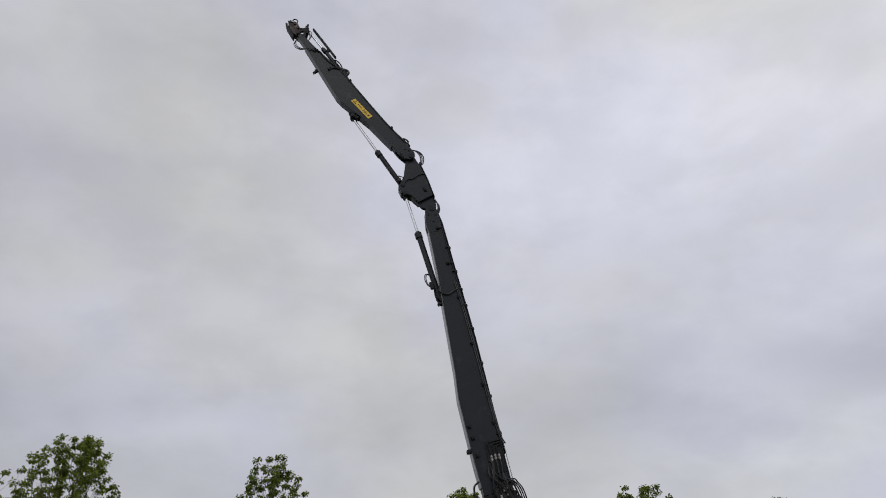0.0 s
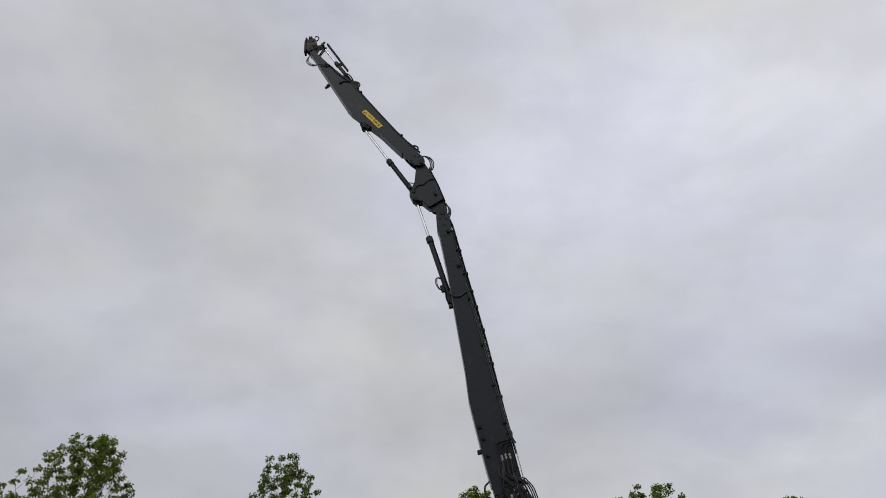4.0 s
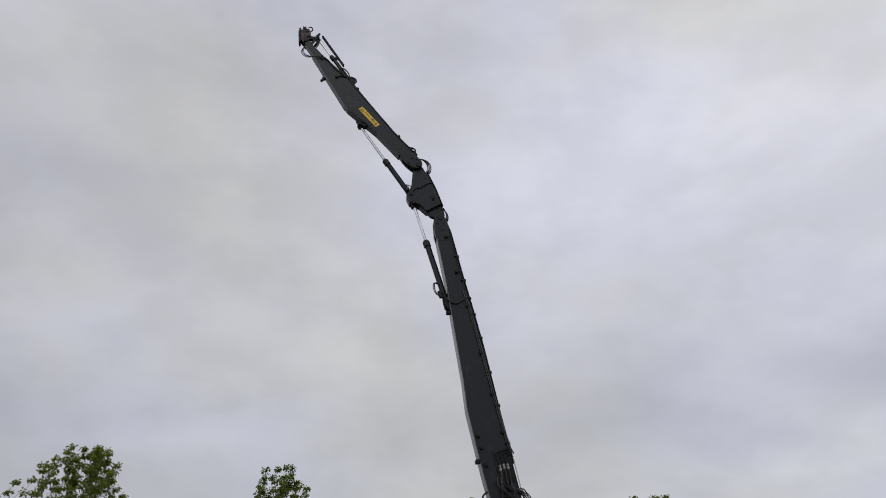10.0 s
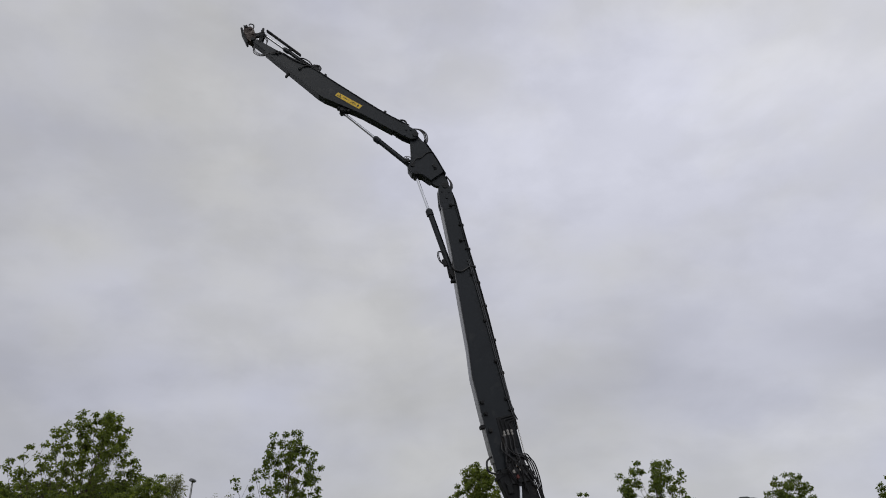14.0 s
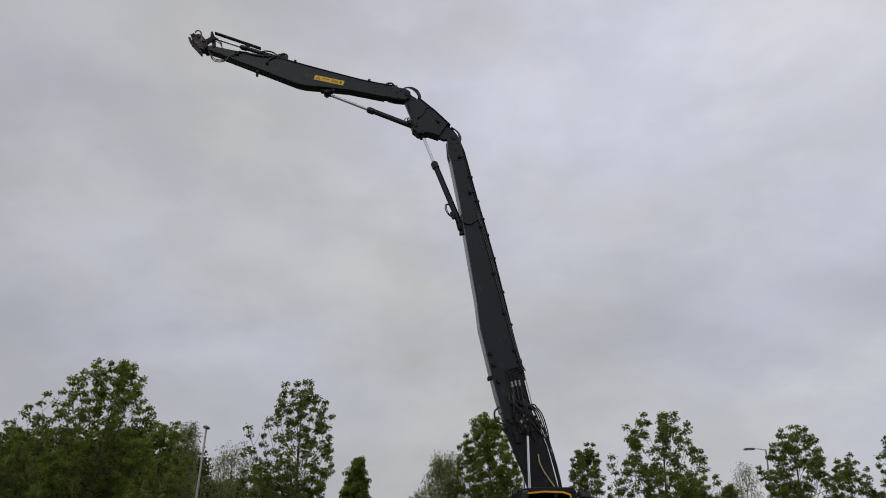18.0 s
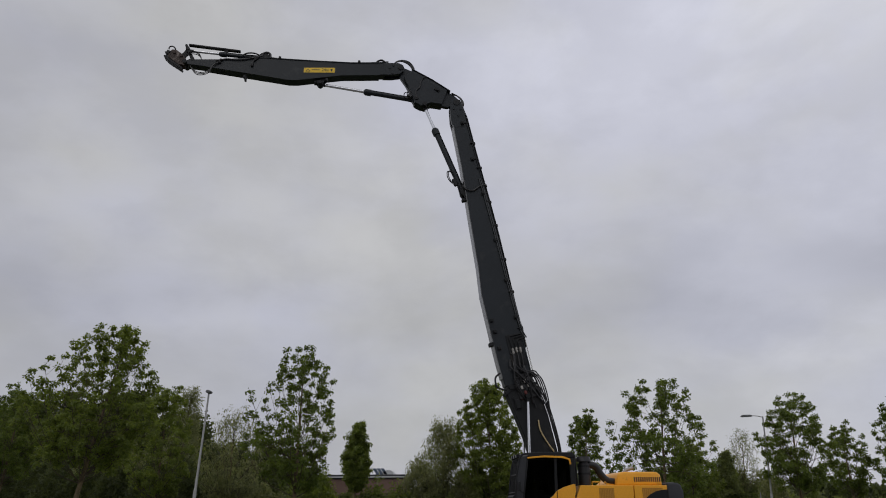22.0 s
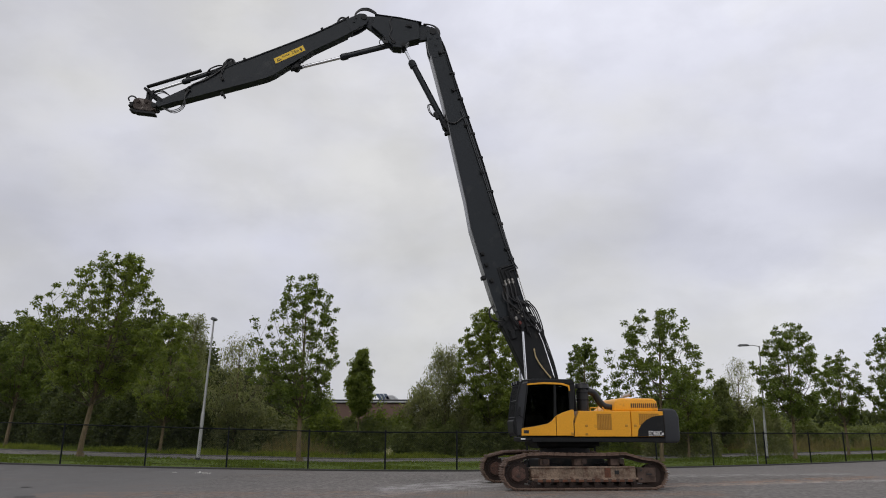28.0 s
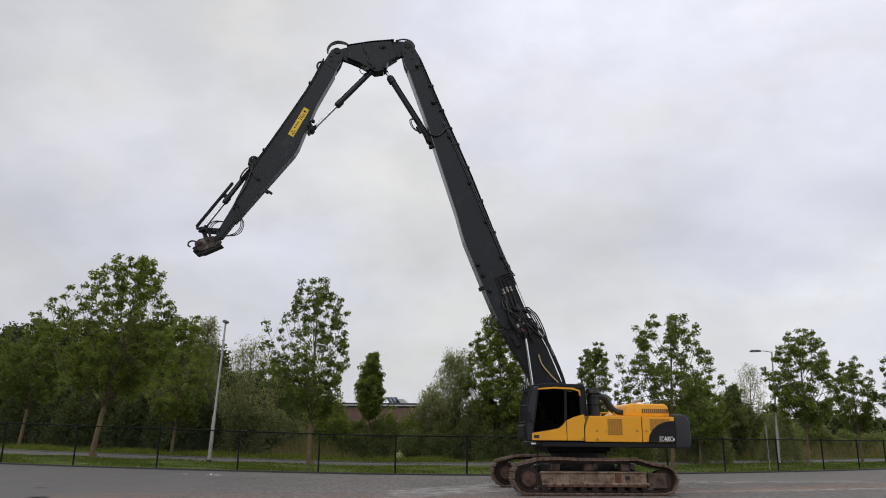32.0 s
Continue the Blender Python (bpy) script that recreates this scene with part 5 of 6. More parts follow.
def on(owner, name, bm, mat, label="", smooth=False):
    return part(name, bm, mat, owner, label, smooth)


bm = fresh()
prism(bm, [(-0.30, 0.05), (-0.22, 0.28), (1.05, 0.60), (2.4, 0.58), (3.01, 0.50), (3.60, 0.40), (3.60, -0.70), (3.37, -0.70), (2.7, -0.58), (1.74, -0.42), (0.2, -0.30), (-0.22, -0.22)], BOOM_FAR, NEAR + 0.01, 0.015)
on(boom, "foot_section", bm, M_BLACK, "black boom foot section below the coupling")
# flanges standing proud of the web plates, front and back
# the front one takes the paler colour that stands for sky sheen
for name, pts, th in (("back_flange", [(3.77, 0.33), (6.47, 0.31), (9.32, 0.32), (11.04, 0.28), (12.46, 0.23), (14.2, 0.20)], 0.03), ("front_flange", [(3.9, -0.715), (4.5, -0.745), (5.5, -0.765), (7.08, -0.775), (8.2, -0.655), (9.8, -0.56), (12.3, -0.40), (14.2, -0.34)], -0.03)):
    bm = fresh()
    prism(bm, pts + [(x, z + th) for x, z in reversed(pts)], BOOM_FAR - 0.03, NEAR + 0.03)
    on(boom, name, bm, M_BOOM if name == "back_flange" else M_FLANGE, "grey flange plate")
for at, r, reach in (((0, 0), 0.16, 0.06), ((15.214, 0), 0.13, 0.04)):
    bm = fresh()
    mirrored_pins(bm, [at], r, reach)
    on(boom, "pin", bm, M_BLACK, "black joint pin", True)
for x, z in ((14.62, -0.05), (14.9, 0.1), (14.95, -0.18)):
    bm = fresh()
    rod(bm, (x, NEAR, z), (x, NEAR + 0.04, z), 0.045, 12)
    on(boom, "boss", bm, M_BOOM, "round pin boss")
# coupling between the foot section and the long section
bm = fresh()
prism(bm, [(3.3, -0.74), (3.42, -0.76), (3.95, 0.45), (3.82, 0.50)], FAR - 0.03, NEAR + 0.03, 0.01)
on(boom, "coupling_flange", bm, M_BLACK, "black boom coupling flange")
for x, z in ((3.55, -0.5), (3.9, 0.25), (3.15, -0.45), (3.5, 0.35)):
    bm = fresh()
    rod(bm, (x, NEAR, z), (x, NEAR + 0.09, z), 0.085, 16)
    on(boom, "coupling_pin", bm, M_BLACK, "round black coupling pin", True)
# small brackets down both edges
for x, z in ((14.24, 0.04), (12.60, 0.10), (11.08, 0.19), (9.10, 0.24), (7.47, 0.26), (6.02, 0.29), (6.05, -0.63), (5.62, -0.60), (5.0, -0.58)):
    bm = fresh()
    block(bm, x - 0.07, x + 0.07, NEAR, NEAR + 0.08, z - 0.08, z + 0.05, 0.015)
    rod(bm, (x, NEAR + 0.04, z - 0.03), (x, NEAR + 0.12, z - 0.03), 0.045, 10)
    if z > 0:
        back = float(np.interp(x, [3.77, 6.47, 9.32, 11.04, 12.46, 14.2], [0.33, 0.31, 0.32, 0.28, 0.23, 0.20]))
        block(bm, x - 0.03, x + 0.03, NEAR, NEAR + 0.05, z + 0.03, back + 0.07, 0.01)
    on(boom, "bracket", bm, M_BLACK, "small black bracket")
for k in range(2):
    bm = fresh()
    side = [(11.72, 0.15), (11.40, 0.17), (11.08, 0.19), (9.10, 0.245), (7.47, 0.265), (6.02, 0.30), (5.45, 0.34), (5.2, 0.42)]
    pipe(bm, [(x, NEAR + 0.045, z + 0.06 * k) for x, z in side], 0.024, 8, 1)
    on(boom, "side_pipe", bm, M_PIPE, "dark grey steel pipe down the boom's side", True)
bm = fresh()
block(bm, 5.12, 5.26, NEAR - 0.2, NEAR + 0.06, -0.93, -0.76, 0.02)
on(boom, "stop_lug", bm, M_BLACK, "black lug on the boom's front edge")
# pipes along the back edge
for k, (yy, zz) in enumerate(((0.0, 0.09), (-0.08, 0.10), (-0.20, 0.09), (-0.28, 0.09))):
    bm = fresh()
    pts = [(4.9, yy, 0.34 + zz), (6.47, yy, 0.31 + zz), (9.32, yy, 0.33 + zz), (11.04, yy, 0.29 + zz), (12.46, yy, 0.24 + zz), (14.1, yy, 0.21 + zz), (14.5, yy, 0.20 + zz), (14.85, yy, 0.15 + zz), (15.1, yy, 0.12 + zz)]
    pipe(bm, pts, 0.026, 7, 1)
    on(boom, "hydraulic_pipe", bm, M_BLACK, "black hydraulic pipe along the boom", True)
for x in (5.6, 7.0, 8.3, 9.7, 10.7, 11.4, 12.2, 13.3):
    bm = fresh()
    z = float(np.interp(x, [3.77, 6.47, 9.32, 11.04, 12.46, 14.2], [0.33, 0.31, 0.32, 0.28, 0.23, 0.20]))
    block(bm, x - 0.05, x + 0.05, -0.34, 0.05, z + 0.02, z + 0.15, 0.01)
    block(bm, x - 0.025, x + 0.025, NEAR - 0.02, NEAR + 0.08, z - 0.07, z + 0.05, 0.01)
    on(boom, "pipe_clamp", bm, M_BLACK, "black pipe clamp")
# cylinder foot on the boom's front edge
BOOM_CYL = (11.32, -0.56)
bm = fresh()
for y in (-0.31, -0.05):
    prism(bm, [(10.8, -0.45), (11.12, -0.56), (11.24, -0.67), (11.42, -0.67), (11.55, -0.56), (11.95, -0.38)], y, y + 0.06, 0.01)
rod(bm, (BOOM_CYL[0], -0.48, BOOM_CYL[1]), (BOOM_CYL[0], -0.10, BOOM_CYL[1]), 0.07, 14)
on(boom, "cylinder_bracket", bm, M_BLACK, "black cylinder bracket")
bm = fresh()
pipe(bm, [(11.75, -0.06, -0.66), (11.35, -0.06, -0.70), (11.0, -0.06, -0.64)], 0.028, 7, 2)
block(bm, 10.92, 11.04, -0.2, 0.0, -0.68, -0.50, 0.02)
on(boom, "feed_pipe", bm, M_BLACK, "short black feed pipe", True)
bm = fresh()
pipe(bm, [(11.55, NEAR + 0.02, -0.52), (11.35, NEAR + 0.05, -0.45), (11.25, NEAR + 0.05, -0.2), (11.38, NEAR + 0.05, 0.1), (11.42, NEAR + 0.04, 0.36)], 0.03, 8)
on(boom, "cross_hose", bm, M_RUBBER, "black hose crossing the boom", True)
# valve block and hoses at the coupling
for i, (x, z) in enumerate(((4.80, -0.13), (4.82, 0.01), (4.80, 0.15))):
    bm = fresh()
    rod(bm, (x - 0.10, NEAR + 0.05, z), (x + 0.10, NEAR + 0.05, z), 0.034, 10)
    rod(bm, (x - 0.07, NEAR + 0.05, z), (x - 0.02, NEAR + 0.05, z), 0.052, 6)
    rod(bm, (x + 0.03, NEAR + 0.05, z), (x + 0.07, NEAR + 0.05, z), 0.048, 6)
    on(boom, "hose_coupling", bm, M_FITTING, "bright zinc hose coupling", True)
    bm = fresh()
    top = 5.36 - 0.085 * i
    pipe(bm, [(x + 0.1, NEAR + 0.05, z), (top - 0.10, NEAR + 0.05, z - 0.03), (top - 0.02, NEAR + 0.05, z - 0.01), (top, NEAR + 0.05, z + 0.07), (top + 0.03, NEAR + 0.05, 0.34), (top + 0.14, NEAR, 0.42), (top + 0.5, NEAR - 0.03, 0.40)], 0.026, 7)
    on(boom, "bent_pipe", bm, M_BLACK, "bent black hydraulic pipe", True)
    bm = fresh()
    pipe(bm, [(x - 0.12, NEAR + 0.05, z), (4.55, NEAR + 0.08, z), (4.25 - 0.1 * i, NEAR + 0.12, z - 0.02), (3.95, NEAR + 0.14, 0.12 + 0.16 * i), (3.82, NEAR + 0.10, 0.40 + 0.07 * i), (3.55, NEAR + 0.02, 0.55 + 0.07 * i), (2.95, NEAR - 0.03, 0.62 + 0.06 * i), (2.2, -0.03 - 0.1 * i, 0.65 + 0.04 * i), (1.2, -0.1 - 0.1 * i, 0.69 + 0.03 * i), (0.6, -0.12 - 0.1 * i, 0.60)], 0.024, 8)
    on(boom, "boom_hose", bm, M_RUBBER, "black rubber hydraulic hose", True)
bm = fresh()
block(bm, 4.25, 5.42, NEAR, NEAR + 0.03, -0.27, 0.28, 0.01)
on(boom, "hose_plate", bm, M_BLACK, "black backing plate behind the hoses")
bm = fresh()
pipe(bm, [(4.75, NEAR + 0.04, -0.24), (4.6, NEAR + 0.08, -0.16), (4.1, NEAR + 0.12, -0.22), (3.75, NEAR + 0.10, -0.1), (3.55, NEAR + 0.10, 0.12)], 0.036, 8)
on(boom, "boom_hose", bm, M_RUBBER, "black rubber hydraulic hose", True)
for i in range(3):
    bm = fresh()
    pipe(bm, [(3.5, NEAR + 0.08, 0.30 + 0.07 * i), (3.1, NEAR + 0.14, 0.46 + 0.06 * i), (2.5, NEAR + 0.08, 0.58 + 0.05 * i), (1.6, NEAR, 0.66 + 0.04 * i), (0.9, NEAR - 0.1, 0.66 + 0.03 * i), (0.3, NEAR - 0.2, 0.55)], 0.022, 8)
    on(boom, "boom_hose", bm, M_RUBBER, "black rubber hydraulic hose", True)
bm = fresh()
pipe(bm, [(4.15, NEAR - 0.1, -0.72), (4.0, NEAR - 0.1, -0.95), (3.7, NEAR - 0.1, -0.98), (3.55, NEAR - 0.05, -0.82), (3.5, NEAR, -0.66)], 0.035, 8)
on(boom, "loop_hose", bm, M_RUBBER, "looped black hose at the coupling", True)
bm = fresh()
pipe(bm, [(2.25, NEAR + 0.06, 0.18), (1.9, NEAR + 0.07, 0.16), (1.45, NEAR + 0.07, 0.30), (1.1, NEAR + 0.06, 0.46)], 0.026, 8)
on(boom, "ochre_hose", bm, M_SLEEVE, "ochre protective hose sleeve", True)
bm = fresh()
for k in range(26):
    x = 3.9 + k * 0.07
    rod(bm, (x - 0.022, 0.02, 0.43 - 0.02 * (k % 2)), (x + 0.03, 0.02, 0.43 + 0.02 * (k % 2)), 0.018, 6)
on(boom, "chain", bm, M_FITTING, "hanging steel chain")
for x, z, c in ((3.66, 0.02, M_FITTING), (3.50, 0.12, M_FITTING), (3.26, -0.04, M_WIRE), (3.36, 0.02, M_BLACK), (3.72, 0.16, M_STEEL), (3.45, -0.14, M_FITTING), (3.58, -0.22, M_BLACK)):
    bm = fresh()
    block(bm, x - 0.07, x + 0.07, NEAR + 0.02, NEAR + 0.14, z - 0.05, z + 0.05, 0.02)
    on(boom, "fitting", bm, c, "hydraulic fitting at the coupling")
bm = fresh()
block(bm, 2.75, 3.1, NEAR + 0.02, NEAR + 0.12, -0.5, -0.3, 0.03)
on(boom, "valve_box", bm, M_BLACK, "black valve box")

rh = random.Random(5)
for i in range(9):
    a, b = (rh.uniform(3.9, 4.6), rh.uniform(-0.45, 0.2)), (rh.uniform(2.6, 3.3), rh.uniform(-0.1, 0.55))
    mid = ((a[0] + b[0]) / 2 + rh.uniform(-0.2, 0.2), (a[1] + b[1]) / 2 + rh.uniform(-0.25, 0.1))
    bm = fresh()
    pipe(bm, [(a[0], NEAR + 0.04, a[1]), (a[0] - 0.3, NEAR + rh.uniform(0.08, 0.16), a[1] - 0.05), (mid[0], NEAR + rh.uniform(0.10, 0.2), mid[1]), (b[0], NEAR + 0.08, b[1])], rh.uniform(0.02, 0.032), 7)
    on(boom, "boom_hose", bm, M_RUBBER, "black rubber hydraulic hose", True)
bm = fresh()
block(bm, 3.05, 3.95, NEAR + 0.01, NEAR + 0.06, -0.30, 0.35, 0.02)
on(boom, "coupling_plate", bm, M_RUBBER, "black hose coupling plate")

# ---- link between boom and arm
bm = fresh()
link_poly = [(0.02, -0.10), (-0.04, 0.12), (0.10, 0.26), (0.31, 0.29), (1.39, 0.28), (2.40, 0.20), (2.72, 0.14), (2.90, 0.0), (2.85, -0.16), (2.56, -0.33), (1.90, -0.62), (1.62, -0.84), (1.56, -0.95), (1.38, -1.02), (1.08, -0.98), (0.98, -0.85), (0.84, -0.62), (0.22, -0.34)]
prism(bm, link_poly, FAR + 0.17, NEAR - 0.13, 0.015)
prism(bm, [(0.62, 0.27), (1.39, 0.27), (2.30, 0.20), (2.40, -0.30), (1.90, -0.60), (1.62, -0.82), (1.40, -1.00), (1.08, -0.97), (0.84, -0.62), (0.45, -0.42)], FAR, NEAR, 0.015)
link = part("boom_link", bm, M_BOOM, excavator, "short dark grey knuckle link between boom and arm")
bm = fresh()
prism(bm, [(0.5, 0.285), (1.39, 0.285), (2.35, 0.21), (2.35, 0.235), (1.39, 0.31), (0.5, 0.31)], FAR - 0.03, NEAR + 0.03)
on(link, "top_flange", bm, M_BOOM, "dark grey flange plate")
for x, z in ((1.43, -0.80), (1.02, -0.82)):
    bm = fresh()
    rod(bm, (x, FAR - 0.03, z), (x, NEAR + 0.04, z), 0.085, 16)
    on(link, "pin", bm, M_BLACK, "black cylinder pin", True)
bm = fresh()
rod(bm, (0.95, NEAR, 0.02), (0.95, NEAR + 0.08, 0.02), 0.05, 12)
block(bm, 0.85, 1.1, NEAR, NEAR + 0.04, -0.04, 0.07, 0.01)
on(link, "grease_block", bm, M_BLACK, "small black block with a red cap", True)
bm = fresh()
pipe(bm, [(1.70, NEAR + 0.03, 0.25), (1.72, NEAR + 0.03, 0.0), (1.60, NEAR + 0.03, -0.3), (1.62, NEAR + 0.03, -0.55), (1.45, NEAR + 0.03, -0.78)], 0.024, 7)
on(link, "link_hose", bm, M_RUBBER, "black hose across the link", True)
for k in range(3):
    bm = fresh()
    y = -0.02 - 0.05 * k
    pipe(bm, [(2.26, y, 0.22), (2.42 - 0.03 * k, y, 0.31 + 0.05 * k), (2.68, y, 0.37 + 0.08 * k), (2.93 + 0.02 * k, y, 0.31 + 0.06 * k), (3.06 + 0.03 * k, y, 0.17 + 0.02 * k), (3.12, y, 0.02)], 0.026, 7)
    on(link, "joint_hose", bm, M_RUBBER, "black hose looping over the joint", True)
    bm = fresh()
    pipe(bm, [(0.42, y, 0.29), (0.20, y, 0.32 + 0.03 * k), (-0.02, y, 0.28 + 0.04 * k), (-0.15 - 0.03 * k, y, 0.16 + 0.04 * k), (-0.21 - 0.04 * k, y, 0.02), (-0.20, y, -0.16)], 0.028, 7)
    on(link, "joint_hose", bm, M_RUBBER, "black hose looping over the joint", True)
bm = fresh()
pipe(bm, [(1.65, NEAR, -0.85), (1.78, NEAR + 0.04, -0.95), (1.86, NEAR + 0.02, -0.80), (1.75, NEAR, -0.66)], 0.02, 6)
pipe(bm, [(1.62, NEAR - 0.1, -0.9), (1.85, NEAR - 0.1, -1.02), (1.98, NEAR - 0.1, -0.85), (1.85, NEAR - 0.1, -0.66)], 0.018, 6)
block(bm, 1.62, 1.80, NEAR - 0.06, NEAR + 0.05, -0.94, -0.80, 0.02)
on(link, "cylinder_hose", bm, M_RUBBER, "thin hoses at the cylinder foot", True)

# ---- arm
bm = fresh()
arm_poly = [(0.55, 0.20), (2.03, 0.14), (4.58, 0.22), (5.32, 0.26), (6.25, 0.26), (7.34, 0.15), (8.25, 0.12), (8.45, 0.13), (8.62, 0.0), (8.50, -0.12), (7.78, -0.20), (6.21, -0.45), (4.52, -0.72), (4.2, -0.72), (3.46, -0.60), (2.41, -0.44), (0.68, -0.36)]
ARM_FAR = -0.31
prism(bm, arm_poly, ARM_FAR, NEAR, 0.012)
for y0, y1 in ((NEAR - 0.12, NEAR + 0.01), (ARM_FAR - 0.05, ARM_FAR + 0.06)):
    prism(bm, [(-0.14, 0.0), (-0.08, 0.14), (0.08, 0.22), (0.7, 0.21), (0.75, -0.36), (0.4, -0.36), (0.05, -0.30), (-0.11, -0.16)], y0, y1, 0.01)
arm = part("arm", bm, M_BOOM, excavator, "long dark grey demolition arm")
for name, pts, th in (("back_flange", [(0.7, 0.20), (2.03, 0.14), (4.58, 0.22), (5.32, 0.26), (6.25, 0.26)], 0.025), ("front_flange", [(0.9, -0.375), (2.41, -0.44), (3.46, -0.60), (4.2, -0.72), (4.52, -0.72), (6.21, -0.45), (7.78, -0.20)], -0.025)):
    bm = fresh()
    prism(bm, pts + [(x, z + th) for x, z in reversed(pts)], ARM_FAR - 0.03, NEAR + 0.03)
    on(arm, name, bm, M_BOOM, "dark grey flange plate")
for x, r in ((0, 0.12), (8.621, 0.09)):
    bm = fresh()
    rod(bm, (x, FAR - 0.04, 0), (x, NEAR + 0.05, 0), r, 20)
    on(arm, "pin", bm, M_BLACK, "black joint pin", True)
for x, z in ((0.35, -0.28), (0.45, -0.02), (0.30, 0.1)):
    bm = fresh()
    rod(bm, (x, NEAR, z), (x, NEAR + 0.04, z), 0.045, 12)
    on(arm, "boss", bm, M_BOOM, "round pin boss")
for x, z in ((1.7, 0.22), (4.9, 0.30), (6.25, -0.62), (3.0, -0.66)):
    bm = fresh()
    block(bm, x - 0.05, x + 0.05, NEAR - 0.1, NEAR + 0.05, z - 0.07, z + 0.05, 0.015)
    on(arm, "bracket", bm, M_BLACK, "small black bracket")
bm = fresh()
block(bm, 6.17, 6.25, NEAR - 0.1, NEAR + 0.03, -0.82, -0.55, 0.012)
on(arm, "lug", bm, M_BLACK, "black lug below the arm")
# yellow sign with its marking
bm = fresh()
prism(bm, [(2.68, -0.10), (3.92, -0.14), (3.93, -0.36), (2.69, -0.33)], NEAR + 0.001, NEAR + 0.008)
on(arm, "sign", bm, M_SIGN, "yellow warning sign")
bm = fresh()
prism(bm, [(2.65, -0.07), (3.95, -0.11), (3.96, -0.39), (2.66, -0.36)], NEAR - 0.002, NEAR + 0.005)
on(arm, "sign_border", bm, M_INK, "black border of the sign")
lettering("24m", 0.19, M_INK, arm, pose(3.06, NEAR + 0.010, -0.222, 90, 2, 180), "lettering", 0.001, 0.9)
bm = fresh()
prism(bm, [(3.86, -0.31), (3.66, -0.31), (3.76, -0.17)], NEAR + 0.009, NEAR + 0.012)
on(arm, "warning_triangle", bm, M_INK, "black warning triangle")
bm = fresh()
prism(bm, [(3.815, -0.288), (3.705, -0.288), (3.76, -0.21)], NEAR + 0.010, NEAR + 0.014)
on(arm, "triangle_field", bm, M_SIGN, "yellow field of the triangle")
bm = fresh()
prism(bm, [(2.78, -0.17), (2.86, -0.17), (2.85, -0.24), (2.82, -0.30), (2.79, -0.24)], NEAR + 0.009, NEAR + 0.012)
on(arm, "arrow_mark", bm, M_INK, "black arrow mark")
for x in (3.30, 3.38, 3.46, 3.54):
    bm = fresh()
    prism(bm, [(x, -0.24), (x + 0.05, -0.24), (x + 0.05, -0.20), (x, -0.20)], NEAR + 0.009, NEAR + 0.012)
    on(arm, "sign_mark", bm, M_INK, "black mark on the sign")
# cylinder lug for the arm cylinder
ARM_CYL = (3.27, -0.77)
bm = fresh()
for y in (-0.31, -0.05):
    prism(bm, [(2.98, -0.54), (3.13, -0.70), (3.18, -0.83), (3.36, -0.84), (3.44, -0.68)], y, y + 0.06, 0.01)
rod(bm, (ARM_CYL[0], -0.36, ARM_CYL[1]), (ARM_CYL[0], 0.06, ARM_CYL[1]), 0.07, 14)
block(bm, 3.40, 3.52, -0.2, 0.02, -0.80, -0.70, 0.02)
on(arm, "cylinder_bracket", bm, M_BLACK, "black cylinder bracket")
# pipes on the arm's back
for yy in (-0.02, -0.10, -0.30):
    bm = fresh()
    pipe(bm, [(0.5, yy, 0.32), (0.9, yy, 0.28), (2.03, yy, 0.22), (4.58, yy, 0.30), (5.35, yy, 0.36), (5.9, yy, 0.42), (6.3, yy, 0.44)], 0.022, 7, 2)
    on(arm, "hydraulic_pipe", bm, M_BLACK, "black pipe along the arm", True)
bm = fresh()
pipe(bm, [(0.55, -0.05, 0.20), (0.75, -0.05, 0.40), (0.95, -0.05, 0.34), (1.0, -0.05, 0.2)], 0.04, 8)
on(arm, "hose_loop", bm, M_RUBBER, "black hose bundle at the arm's foot", True)
# tool cylinder foot, with hoses
TOOL_FOOT = (5.55, 0.36)
bm = fresh()
for y in (-0.31, -0.05):
    prism(bm, [(5.2, 0.24), (5.38, 0.50), (5.52, 0.58), (5.66, 0.54), (5.9, 0.24)], y, y + 0.06, 0.01)
block(bm, 5.30, 5.60, -0.16, 0.03, 0.26, 0.50, 0.05)
on(arm, "tool_cylinder_bracket", bm, M_BLACK, "black cylinder bracket")
bm = fresh()
pipe(bm, [(5.28, 0.0, 0.30), (5.30, 0.0, 0.50), (5.44, 0.0, 0.57), (5.58, 0.0, 0.50), (5.60, 0.0, 0.36)], 0.045, 8)
pipe(bm, [(5.66, -0.05, 0.42), (5.9, 0.02, 0.50), (6.2, 0.02, 0.50), (6.4, 0.0, 0.40)], 0.03, 8)
on(arm, "tool_hose", bm, M_RUBBER, "black hose curl", True)
for x, z in ((7.25, -0.02), (7.35, 0.06), (7.20, 0.1), (5.98, -0.13)):
    bm = fresh()
    block(bm, x - 0.05, x + 0.05, NEAR, NEAR + 0.08, z - 0.035, z + 0.035, 0.01)
    on(arm, "fitting", bm, M_BLACK, "small dark fitting")
for k in range(3):
    bm = fresh()
    dz = 0.02 - 0.055 * k
    pipe(bm, [(7.24 + 0.05 * k, NEAR + 0.05, 0.0), (7.50, NEAR + 0.06, -0.20), (7.62, NEAR + 0.05, -0.40 + dz), (7.85, NEAR + 0.04, -0.53 + dz), (8.15, NEAR + 0.0, -0.47 + dz), (8.42, NEAR - 0.05, -0.16)], 0.017, 6)
    on(arm, "tip_hose", bm, M_RUBBER, "thin hose hanging below the arm tip", True)
